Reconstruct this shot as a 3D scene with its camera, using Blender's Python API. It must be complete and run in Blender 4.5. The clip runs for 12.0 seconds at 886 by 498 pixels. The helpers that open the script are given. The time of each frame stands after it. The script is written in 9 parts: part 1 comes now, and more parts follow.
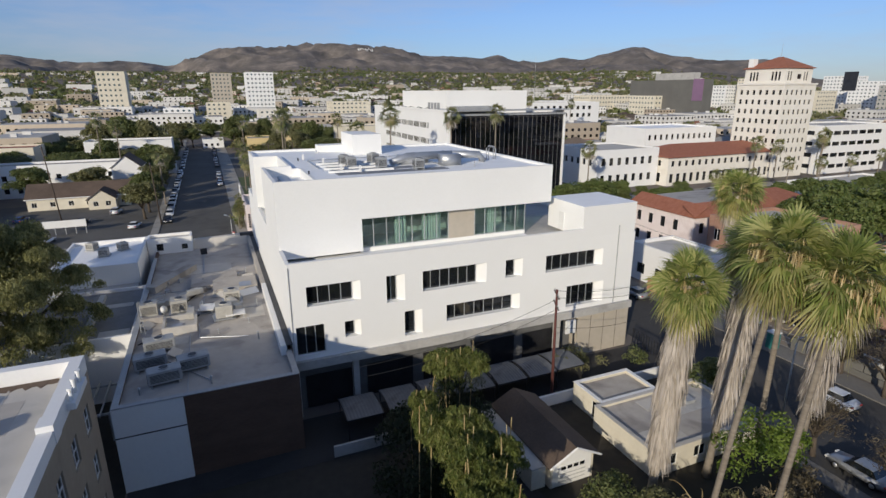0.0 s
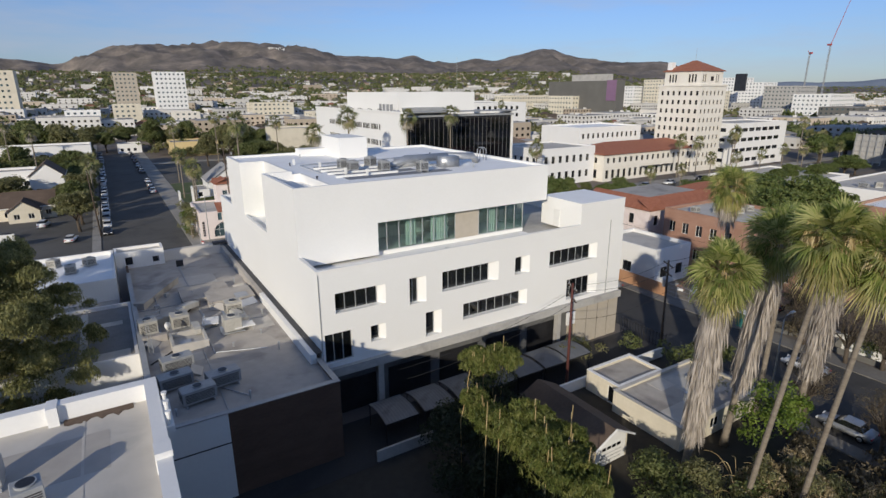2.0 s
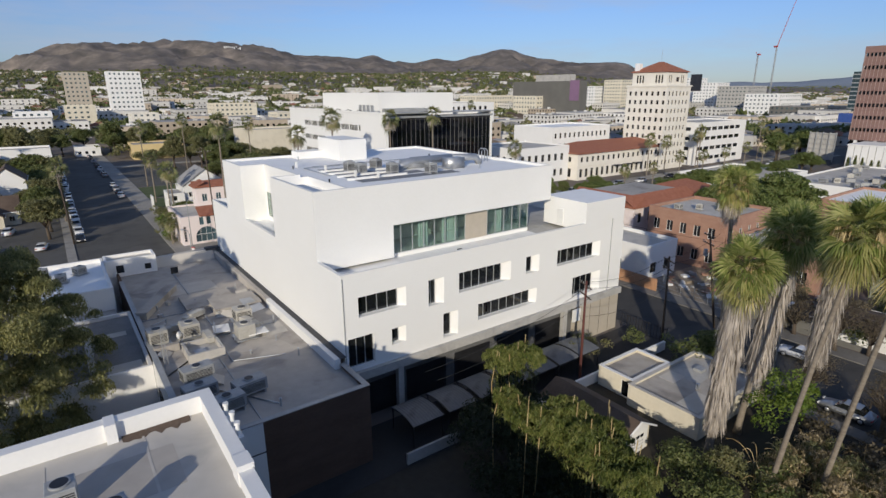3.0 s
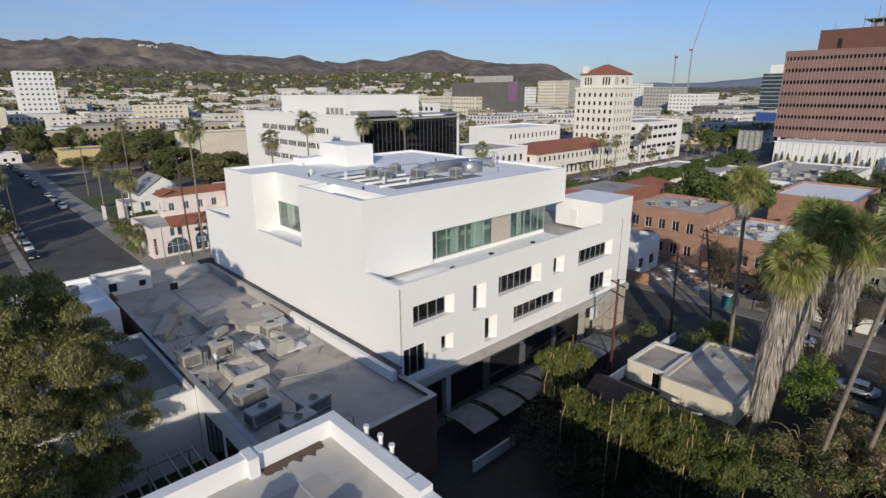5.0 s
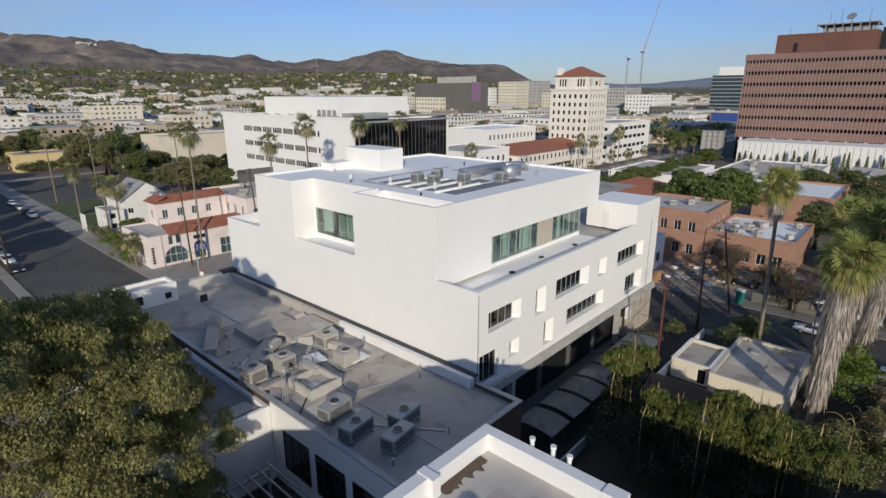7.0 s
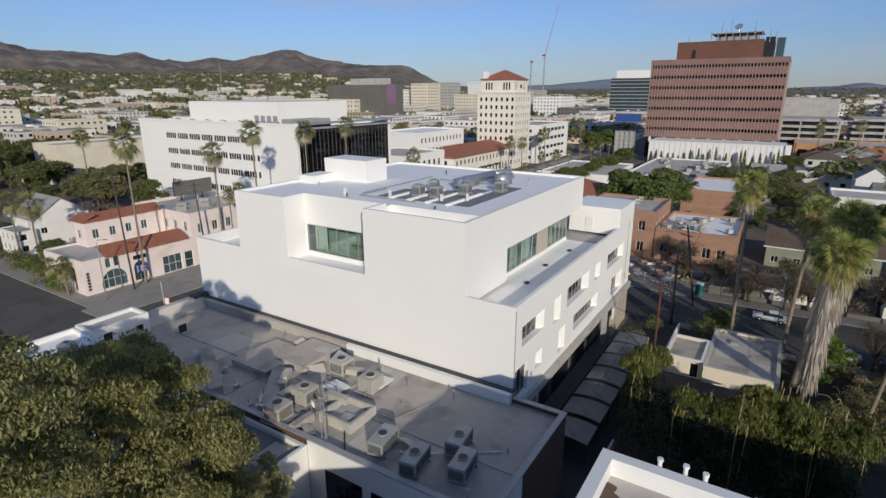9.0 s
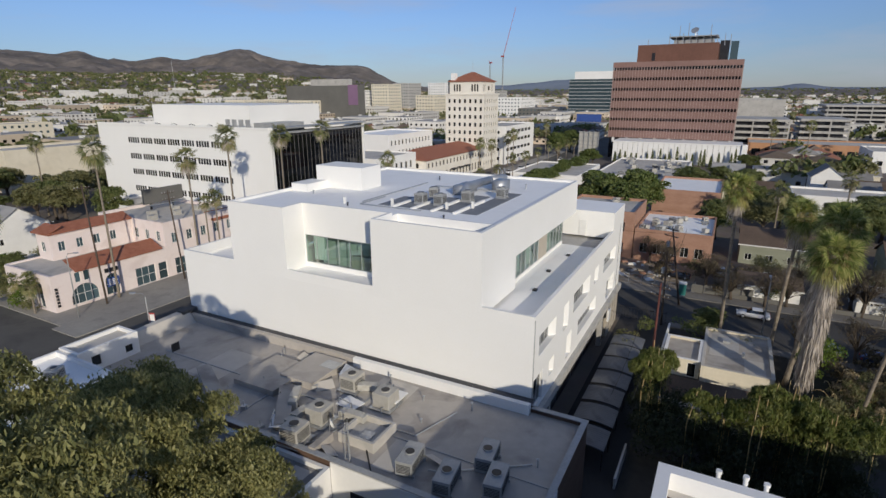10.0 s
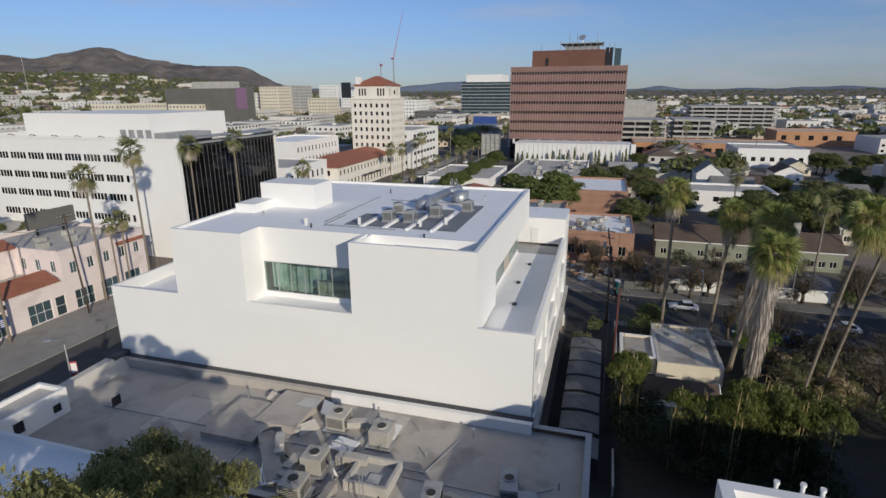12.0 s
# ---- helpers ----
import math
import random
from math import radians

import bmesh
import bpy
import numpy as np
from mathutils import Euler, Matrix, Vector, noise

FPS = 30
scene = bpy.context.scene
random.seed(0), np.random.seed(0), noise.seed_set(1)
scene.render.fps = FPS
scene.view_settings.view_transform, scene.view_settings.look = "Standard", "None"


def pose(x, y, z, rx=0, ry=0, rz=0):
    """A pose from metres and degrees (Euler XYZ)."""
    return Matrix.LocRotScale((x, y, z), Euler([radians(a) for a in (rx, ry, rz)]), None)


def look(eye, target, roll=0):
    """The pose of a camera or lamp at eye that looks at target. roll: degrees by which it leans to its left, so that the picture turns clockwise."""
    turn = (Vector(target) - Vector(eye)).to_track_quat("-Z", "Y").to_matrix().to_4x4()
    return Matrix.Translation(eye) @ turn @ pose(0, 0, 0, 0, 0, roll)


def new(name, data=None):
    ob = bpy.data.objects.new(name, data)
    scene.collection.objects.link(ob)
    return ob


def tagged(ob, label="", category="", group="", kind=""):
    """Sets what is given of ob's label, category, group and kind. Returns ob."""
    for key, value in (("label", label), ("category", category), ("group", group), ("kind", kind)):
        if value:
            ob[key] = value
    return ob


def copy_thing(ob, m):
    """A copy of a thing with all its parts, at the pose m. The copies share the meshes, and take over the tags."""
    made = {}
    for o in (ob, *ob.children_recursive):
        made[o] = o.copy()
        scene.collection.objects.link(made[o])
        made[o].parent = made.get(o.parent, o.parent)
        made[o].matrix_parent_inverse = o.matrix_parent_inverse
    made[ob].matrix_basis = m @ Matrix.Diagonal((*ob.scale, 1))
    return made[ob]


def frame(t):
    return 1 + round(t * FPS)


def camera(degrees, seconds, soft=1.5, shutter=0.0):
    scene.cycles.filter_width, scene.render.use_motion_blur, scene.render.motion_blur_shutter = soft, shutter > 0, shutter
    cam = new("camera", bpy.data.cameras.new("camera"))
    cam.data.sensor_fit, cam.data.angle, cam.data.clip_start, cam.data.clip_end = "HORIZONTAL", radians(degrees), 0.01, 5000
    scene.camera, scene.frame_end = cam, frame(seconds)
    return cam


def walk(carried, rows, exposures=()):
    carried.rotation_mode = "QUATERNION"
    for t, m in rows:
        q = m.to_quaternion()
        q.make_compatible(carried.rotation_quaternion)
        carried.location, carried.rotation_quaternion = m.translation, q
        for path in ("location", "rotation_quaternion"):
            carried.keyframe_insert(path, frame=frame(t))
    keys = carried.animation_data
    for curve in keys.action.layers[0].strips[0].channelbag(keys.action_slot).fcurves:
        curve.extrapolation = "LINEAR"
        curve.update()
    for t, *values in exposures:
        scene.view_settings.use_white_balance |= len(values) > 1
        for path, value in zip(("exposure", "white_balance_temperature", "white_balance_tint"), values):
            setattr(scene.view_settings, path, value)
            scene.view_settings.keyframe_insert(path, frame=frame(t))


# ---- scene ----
cam = camera(78.9, 12.0)
METRES, EYE, TILT, LEAN, TURN = 60.0, 30.5, 0.0, 0.0, -23.2
ROWS = [
    (0.0, 0.0, 0.0, 0.0, -0.04, -16.33, 0.13),
    (0.5, -0.038, -0.0036, 0.0017, -2.12, -16.33, 0.13),
    (1.0, -0.0779, -0.0055, 0.003, -4.13, -16.32, 0.13),
    (1.5, -0.119, -0.0058, 0.0042, -6.23, -16.3, 0.17),
    (2.0, -0.162, -0.004, 0.006, -8.68, -16.33, 0.17),
    (2.5, -0.2062, 0.001, 0.0076, -10.76, -16.33, 0.18),
    (3.0, -0.2507, 0.0091, 0.0098, -12.74, -16.35, 0.2),
    (5.0, -0.419, 0.0635, 0.0182, -19.95, -16.33, 0.25),
    (5.5, -0.4593, 0.0795, 0.0197, -21.24, -16.34, 0.22),
    (6.0, -0.4991, 0.0968, 0.0215, -22.46, -16.34, 0.22),
    (6.5, -0.5383, 0.1152, 0.0236, -23.38, -16.32, 0.2),
    (7.0, -0.5766, 0.1351, 0.0264, -24.72, -16.33, 0.16),
    (9.0, -0.7129, 0.2439, 0.0423, -34.47, -16.27, 0.12),
    (9.5, -0.7409, 0.274, 0.0476, -36.57, -16.27, 0.11),
    (10.0, -0.7654, 0.3047, 0.0526, -38.81, -16.25, 0.14),
    (10.5, -0.7857, 0.3346, 0.057, -41.12, -16.2, 0.15),
    (11.0, -0.8032, 0.3658, 0.061, -44.02, -16.18, 0.15),
    (11.5, -0.8183, 0.3968, 0.0652, -47.27, -16.15, 0.21),
    (12.0, -0.8302, 0.428, 0.0697, -50.25, -16.11, 0.23),
]
walk(cam, [(t, pose(0, 0, EYE, TILT, LEAN, TURN) @ pose(METRES * x, METRES * y, METRES * z, 90 + pitch, roll, yaw)) for t, x, y, z, yaw, pitch, roll in ROWS],
     [(0.0, 0.07, 6850, 10.4), (6.0, 0.01, 6850, 10.4), (9.0, -0.05, 6850, 10.4), (12.0, -0.1, 6850, 10.4)])

# ---- sky and sun ----
SUN_AZ = 43.0      # the way the light travels, degrees from +x towards +y
SUN_EL = 17.7
world = bpy.data.worlds.new("world")
scene.world = world
world.use_nodes = True
wn = world.node_tree.nodes
wl = world.node_tree.links
bg = wn["Background"]
sky = wn.new("ShaderNodeTexSky")
sky.sky_type = 'NISHITA'
sky.sun_disc = False
sky.sun_elevation = radians(SUN_EL)
# the sun stands opposite to the way its light travels; Nishita turns clockwise from +y
sky.sun_rotation = radians(270.0 - SUN_AZ)
sky.air_density = 1.0
sky.dust_density = 0.15
sky.ozone_density = 3.0
bg.inputs["Strength"].default_value = 0.13
# a clear, slightly bluer low sky with thin streaks of high cloud
geo = wn.new("ShaderNodeTexCoord")
sep = wn.new("ShaderNodeSeparateXYZ")
wl.new(geo.outputs["Generated"], sep.inputs[0])
ramp = wn.new("ShaderNodeValToRGB")
el = ramp.color_ramp.elements
el[0].position, el[0].color = 0.0, (0.375, 0.455, 0.70, 1)
el[1].position, el[1].color = 0.55, (0.72, 0.80, 0.98, 1)
e1 = el.new(0.12)
e1.color = (0.50, 0.59, 0.86, 1)
wl.new(sep.outputs["Z"], ramp.inputs["Fac"])
tint = wn.new("ShaderNodeMix")
tint.data_type = 'RGBA'
tint.blend_type = 'MULTIPLY'
tint.inputs["Factor"].default_value = 1.0
wl.new(sky.outputs["Color"], tint.inputs["A"])
wl.new(ramp.outputs["Color"], tint.inputs["B"])
mapping = wn.new("ShaderNodeMapping")
mapping.inputs["Scale"].default_value = (1.6, 1.6, 9.0)
mapping.inputs["Rotation"].default_value = (0.25, 0.1, 0.0)
wl.new(geo.outputs["Generated"], mapping.inputs["Vector"])
cirrus = wn.new("ShaderNodeTexNoise")
cirrus.inputs["Scale"].default_value = 1.7
cirrus.inputs["Detail"].default_value = 7
cirrus.inputs["Roughness"].default_value = 0.6
wl.new(mapping.outputs[0], cirrus.inputs["Vector"])
cover = wn.new("ShaderNodeMapRange")
cover.inputs["From Min"].default_value = 0.44
cover.inputs["From Max"].default_value = 0.75
cover.inputs["To Max"].default_value = 0.62
wl.new(cirrus.outputs["Fac"], cover.inputs["Value"])
cloud = wn.new("ShaderNodeMix")
cloud.data_type = 'RGBA'
wl.new(cover.outputs[0], cloud.inputs["Factor"])
wl.new(tint.outputs["Result"], cloud.inputs["A"])
cloud.inputs["B"].default_value = (3.2, 3.55, 4.4, 1)
wl.new(cloud.outputs["Result"], bg.inputs["Color"])

sun_data = bpy.data.lights.new("sun", 'SUN')
sun_data.energy = 3.3
sun_data.angle = radians(0.55)
sun_data.color = (1.0, 0.94, 0.815)
sun = new("sun", sun_data)
sun.matrix_world = look((-120 * math.cos(radians(SUN_AZ)), -120 * math.sin(radians(SUN_AZ)), 120 * math.tan(radians(SUN_EL))), (0, 0, 0))
scene.view_settings.exposure = 0.0

# ---- materials ----
def nodes_of(name):
    m = bpy.data.materials.new(name)
    m.use_nodes = True
    nt = m.node_tree
    return m, nt, nt.nodes["Principled BSDF"]


def surface(name, a, b, rough=0.8, grain=3.0, stain=0.15, bump=0.2, metal=0.0, spec=0.4, vary=0.0, island=0.0, stretch=(1, 1, 1), dirt=None, dirt_amount=0.0):
    """A matte surface: two colours mixed by coarse stains and fine grain, with relief."""
    m, nt, p = nodes_of(name)
    n, l = nt.nodes, nt.links
    co = n.new("ShaderNodeTexCoord")
    mp = n.new("ShaderNodeMapping")
    mp.inputs["Scale"].default_value = stretch
    l.new(co.outputs["Object"], mp.inputs["Vector"])
    big = n.new("ShaderNodeTexNoise")
    big.inputs["Scale"].default_value = stain
    big.inputs["Detail"].default_value = 6
    big.inputs["Roughness"].default_value = 0.65
    l.new(mp.outputs[0], big.inputs["Vector"])
    fine = n.new("ShaderNodeTexNoise")
    fine.inputs["Scale"].default_value = grain
    fine.inputs["Detail"].default_value = 5
    l.new(mp.outputs[0], fine.inputs["Vector"])
    add = n.new("ShaderNodeMath")
    add.operation = 'MULTIPLY_ADD'
    l.new(fine.outputs["Fac"], add.inputs[0])
    add.inputs[1].default_value = 0.45
    l.new(big.outputs["Fac"], add.inputs[2])
    ramp = n.new("ShaderNodeMapRange")
    ramp.inputs["From Min"].default_value = 0.5
    ramp.inputs["From Max"].default_value = 0.95
    l.new(add.outputs[0], ramp.inputs["Value"])
    mix = n.new("ShaderNodeMix")
    mix.data_type = 'RGBA'
    mix.inputs["A"].default_value = (*a, 1)
    mix.inputs["B"].default_value = (*b, 1)
    l.new(ramp.outputs[0], mix.inputs["Factor"])
    out = mix.outputs["Result"]
    if dirt:
        dn = n.new("ShaderNodeTexNoise")
        dn.inputs["Scale"].default_value = stain * 2.3 + 0.05
        dn.inputs["Detail"].default_value = 8
        dn.inputs["Distortion"].default_value = 0.6
        l.new(mp.outputs[0], dn.inputs["Vector"])
        dr = n.new("ShaderNodeMapRange")
        dr.inputs["From Min"].default_value = 0.52
        dr.inputs["From Max"].default_value = 0.68
        dr.inputs["To Max"].default_value = dirt_amount
        l.new(dn.outputs["Fac"], dr.inputs["Value"])
        dm = n.new("ShaderNodeMix")
        dm.data_type = 'RGBA'
        dm.inputs["B"].default_value = (*dirt, 1)
        l.new(dr.outputs[0], dm.inputs["Factor"])
        l.new(out, dm.inputs["A"])
        out = dm.outputs["Result"]
    if vary or island:
        hsv = n.new("ShaderNodeHueSaturation")
        src = n.new("ShaderNodeObjectInfo") if vary else n.new("ShaderNodeNewGeometry")
        rnd = src.outputs["Random"] if vary else src.outputs["Random Per Island"]
        mr = n.new("ShaderNodeMapRange")
        w = vary or island
        mr.inputs["To Min"].default_value = 1 - w
        mr.inputs["To Max"].default_value = 1 + w
        l.new(rnd, mr.inputs["Value"])
        l.new(mr.outputs[0], hsv.inputs["Value"])
        l.new(out, hsv.inputs["Color"])
        out = hsv.outputs["Color"]
    l.new(out, p.inputs["Base Color"])
    p.inputs["Roughness"].default_value = rough
    p.inputs["Metallic"].default_value = metal
    p.inputs["Specular IOR Level"].default_value = spec
    if bump:
        bp = n.new("ShaderNodeBump")
        bp.inputs["Strength"].default_value = bump
        bp.inputs["Distance"].default_value = 0.03
        l.new(fine.outputs["Fac"], bp.inputs["Height"])
        l.new(bp.outputs[0], p.inputs["Normal"])
    return m


def leafy(name, dark, light, yellow, spread=0.35, scale=0.5, trans=0.25):
    """Leaves: colour varies by clump and by leaf, some light passes through."""
    m, nt, p = nodes_of(name)
    n, l = nt.nodes, nt.links
    geo = n.new("ShaderNodeNewGeometry")
    co = n.new("ShaderNodeTexCoord")
    no = n.new("ShaderNodeTexNoise")
    no.inputs["Scale"].default_value = scale
    no.inputs["Detail"].default_value = 4
    l.new(co.outputs["Object"], no.inputs["Vector"])
    mixv = n.new("ShaderNodeMath")
    mixv.operation = 'MULTIPLY_ADD'
    l.new(geo.outputs["Random Per Island"], mixv.inputs[0])
    mixv.inputs[1].default_value = spread
    l.new(no.outputs["Fac"], mixv.inputs[2])
    ramp = n.new("ShaderNodeValToRGB")
    e = ramp.color_ramp.elements
    e[0].position, e[0].color = 0.4, (*dark, 1)
    e[1].position, e[1].color = 0.72, (*light, 1)
    e2 = e.new(0.92)
    e2.color = (*yellow, 1)
    l.new(mixv.outputs[0], ramp.inputs["Fac"])
    l.new(ramp.outputs[0], p.inputs["Base Color"])
    p.inputs["Roughness"].default_value = 0.55
    p.inputs["Specular IOR Level"].default_value = 0.35
    tr = n.new("ShaderNodeBsdfTranslucent")
    l.new(ramp.outputs[0], tr.inputs["Color"])
    mx = n.new("ShaderNodeMixShader")
    mx.inputs[0].default_value = trans
    l.new(p.outputs[0], mx.inputs[1])
    l.new(tr.outputs[0], mx.inputs[2])
    l.new(mx.outputs[0], n["Material Output"].inputs["Surface"])
    return m


def tinted(name, col, rough=0.04, spec=0.9):
    """Dark tinted glazing over an unlit room."""
    m, nt, p = nodes_of(name)
    n, l = nt.nodes, nt.links
    co = n.new("ShaderNodeObjectInfo")
    mr = n.new("ShaderNodeMapRange")
    mr.inputs["To Min"].default_value = 0.5
    mr.inputs["To Max"].default_value = 1.6
    l.new(co.outputs["Random"], mr.inputs["Value"])
    hs = n.new("ShaderNodeHueSaturation")
    hs.inputs["Color"].default_value = (*col, 1)
    l.new(mr.outputs[0], hs.inputs["Value"])
    l.new(hs.outputs[0], p.inputs["Base Color"])
    p.inputs["Roughness"].default_value = rough
    p.inputs["Specular IOR Level"].default_value = spec
    return m


def clear_glass(name, tint, gloss=0.12):
    m, nt, p = nodes_of(name)
    n, l = nt.nodes, nt.links
    tr = n.new("ShaderNodeBsdfTransparent")
    tr.inputs["Color"].default_value = (*tint, 1)
    gl = n.new("ShaderNodeBsdfGlossy")
    gl.inputs["Roughness"].default_value = 0.02
    fr = n.new("ShaderNodeLayerWeight")
    pw = n.new("ShaderNodeMath")
    pw.operation = 'POWER'
    pw.inputs[1].default_value = 4.0
    l.new(fr.outputs["Facing"], pw.inputs[0])
    mr = n.new("ShaderNodeMath")
    mr.operation = 'MULTIPLY_ADD'
    mr.inputs[1].default_value = 0.6
    mr.inputs[2].default_value = gloss
    l.new(pw.outputs[0], mr.inputs[0])
    mx = n.new("ShaderNodeMixShader")
    l.new(mr.outputs[0], mx.inputs[0])
    l.new(tr.outputs[0], mx.inputs[1])
    l.new(gl.outputs[0], mx.inputs[2])
    l.new(mx.outputs[0], n["Material Output"].inputs["Surface"])
    n.remove(p)
    return m


STUCCO = surface("white stucco", (0.80, 0.79, 0.76), (0.85, 0.84, 0.81), 0.85, 6.0, 0.06, 0.08)
STUCCO_OFF = surface("office white paint", (0.76, 0.75, 0.73), (0.82, 0.81, 0.79), 0.85, 4.0, 0.05, 0.08, dirt=(0.55, 0.54, 0.5), dirt_amount=0.12)
MEMBRANE = surface("white roof membrane", (0.90, 0.89, 0.865), (0.93, 0.92, 0.90), 0.6, 1.5, 0.12, 0.1, dirt=(0.76, 0.74, 0.71), dirt_amount=0.22)
MAT_GREY = surface("grey walkway mat", (0.17, 0.18, 0.195), (0.25, 0.26, 0.275), 0.85, 4.0, 0.3, 0.2)
CREAM = surface("cream stucco", (0.62, 0.56, 0.44), (0.72, 0.66, 0.54), 0.9, 3.0, 0.1, 0.15, vary=0.06, dirt=(0.4, 0.36, 0.28), dirt_amount=0.2)
HOTEL = surface("warm white stucco", (0.70, 0.66, 0.58), (0.78, 0.74, 0.67), 0.9, 3.0, 0.1, 0.1, dirt=(0.55, 0.5, 0.42), dirt_amount=0.2)
TAN = surface("tan stucco", (0.27, 0.215, 0.16), (0.34, 0.28, 0.21), 0.9, 3.0, 0.12, 0.15, dirt=(0.2, 0.16, 0.12), dirt_amount=0.3)
YELLOW_WALL = surface("ochre yellow render", (0.62, 0.47, 0.23), (0.72, 0.57, 0.31), 0.9, 3.0, 0.12, 0.12, dirt=(0.45, 0.36, 0.24), dirt_amount=0.25)
PINK = surface("pink stucco", (0.74, 0.635, 0.60), (0.80, 0.71, 0.675), 0.9, 3.0, 0.12, 0.15, dirt=(0.4, 0.28, 0.24), dirt_amount=0.25)
BEIGE = surface("beige panel", (0.42, 0.37, 0.30), (0.50, 0.44, 0.36), 0.7, 2.0, 0.2, 0.05)
CONCRETE = surface("concrete", (0.36, 0.35, 0.33), (0.50, 0.48, 0.45), 0.9, 3.0, 0.15, 0.25, dirt=(0.2, 0.19, 0.18), dirt_amount=0.35)
ROOF_GREY = surface("grey cap sheet roof", (0.36, 0.33, 0.295), (0.48, 0.44, 0.395), 0.92, 1.2, 0.09, 0.3, dirt=(0.22, 0.20, 0.185), dirt_amount=0.75)
ROOF_PALE = surface("pale coated roof", (0.46, 0.43, 0.385), (0.57, 0.535, 0.485), 0.9, 0.9, 0.1, 0.25, dirt=(0.33, 0.32, 0.3), dirt_amount=0.5)
ROOF_DARK = surface("dark flashing", (0.05, 0.05, 0.055), (0.09, 0.09, 0.09), 0.8, 3.0, 0.3, 0.2)
ASPHALT = surface("asphalt", (0.085, 0.080, 0.073), (0.125, 0.118, 0.106), 0.92, 6.0, 0.06, 0.3, dirt=(0.06, 0.057, 0.053), dirt_amount=0.6)
# dark east street asphalt, lowered further in colour for tree shade
ASPHALT_DARK = surface("dark patched asphalt toned down for tree shade", (0.048, 0.046, 0.044), (0.078, 0.074, 0.069), 0.92, 6.0, 0.08, 0.3, dirt=(0.035, 0.034, 0.033), dirt_amount=0.6)
# shaded copy of the asphalt: alley and driveway shade is in its colour
ASPHALT_SHADED = surface("asphalt darkened for shade", (0.032, 0.031, 0.031), (0.052, 0.05, 0.049), 0.9, 6.0, 0.08, 0.3, dirt=(0.025, 0.024, 0.024), dirt_amount=0.6)
PAVING = surface("pavement concrete", (0.27, 0.25, 0.225), (0.36, 0.34, 0.30), 0.92, 3.0, 0.12, 0.25, dirt=(0.16, 0.15, 0.14), dirt_amount=0.4)
# soil colour lowered to carry the shade of yard and courtyard
SOIL = surface("dry ground darkened for shade", (0.03, 0.026, 0.021), (0.06, 0.052, 0.04), 0.95, 1.5, 0.02, 0.5, dirt=(0.035, 0.04, 0.02), dirt_amount=0.7)
GRASS = surface("dry lawn", (0.06, 0.085, 0.028), (0.11, 0.13, 0.05), 0.95, 6.0, 0.2, 0.5)
SAND = surface("bare sandy ground", (0.23, 0.185, 0.135), (0.33, 0.275, 0.21), 0.95, 2.0, 0.15, 0.5, dirt=(0.12, 0.095, 0.07), dirt_amount=0.6)
PAVING_OLD = surface("old dirty pavement", (0.15, 0.14, 0.125), (0.22, 0.205, 0.185), 0.92, 3.0, 0.12, 0.3, dirt=(0.09, 0.085, 0.08), dirt_amount=0.6)
BRICK = surface("red brick", (0.30, 0.165, 0.115), (0.42, 0.25, 0.18), 0.9, 2.2, 0.25, 0.4, stretch=(1, 1, 3))
BRICK_DARK = surface("brown brick", (0.09, 0.055, 0.04), (0.14, 0.085, 0.06), 0.9, 2.5, 0.3, 0.4, stretch=(1, 1, 3))
GRANITE = surface("red granite cladding", (0.215, 0.128, 0.108), (0.28, 0.17, 0.147), 0.55, 1.2, 0.1, 0.1)
GRANITE_PALE = surface("pale granite rib", (0.36, 0.275, 0.245), (0.42, 0.325, 0.29), 0.6, 1.2, 0.1, 0.05)
GRANITE_DARK = surface("brown granite cladding", (0.13, 0.06, 0.042), (0.18, 0.085, 0.06), 0.6, 1.2, 0.1, 0.1)
TILE = surface("red clay tile", (0.27, 0.095, 0.055), (0.38, 0.155, 0.095), 0.85, 4.0, 0.4, 0.6, stretch=(3, 3, 1))
SHINGLE = surface("brown shingle", (0.085, 0.06, 0.045), (0.14, 0.10, 0.075), 0.92, 5.0, 0.25, 0.5)
SHINGLE_PALE = surface("pale grey shingle", (0.27, 0.265, 0.26), (0.37, 0.36, 0.35), 0.92, 5.0, 0.25, 0.5, vary=0.12)
SHINGLE_GREY = surface("grey shingle", (0.16, 0.155, 0.15), (0.26, 0.25, 0.24), 0.92, 5.0, 0.25, 0.5, vary=0.15)
WOOD_WHITE = surface("white painted wood", (0.70, 0.69, 0.66), (0.80, 0.79, 0.76), 0.7, 5.0, 0.3, 0.1)
SIDING = surface("sage siding", (0.22, 0.23, 0.17), (0.28, 0.29, 0.22), 0.85, 5.0, 0.3, 0.3, stretch=(0.3, 0.3, 8))
POLE_WOOD = surface("creosoted pole wood", (0.06, 0.045, 0.035), (0.11, 0.08, 0.06), 0.9, 6.0, 0.5, 0.4, stretch=(4, 4, 0.4))
POLE_RED = surface("rust red pole paint", (0.085, 0.028, 0.024), (0.135, 0.045, 0.036), 0.8, 5.0, 0.5, 0.2)
STEEL = surface("galvanised steel", (0.42, 0.43, 0.44), (0.56, 0.57, 0.58), 0.45, 5.0, 0.6, 0.1, metal=0.7)
STEEL_PAINT = surface("grey painted steel", (0.30, 0.31, 0.31), (0.42, 0.42, 0.42), 0.5, 4.0, 0.5, 0.05, metal=0.2)
METAL_DARK = surface("dark anodised metal", (0.03, 0.03, 0.033), (0.05, 0.05, 0.055), 0.4, 6.0, 0.5, 0.03, metal=0.5)
MULLION = surface("pale aluminium", (0.50, 0.52, 0.52), (0.60, 0.61, 0.61), 0.4, 6.0, 0.5, 0.02, metal=0.5)
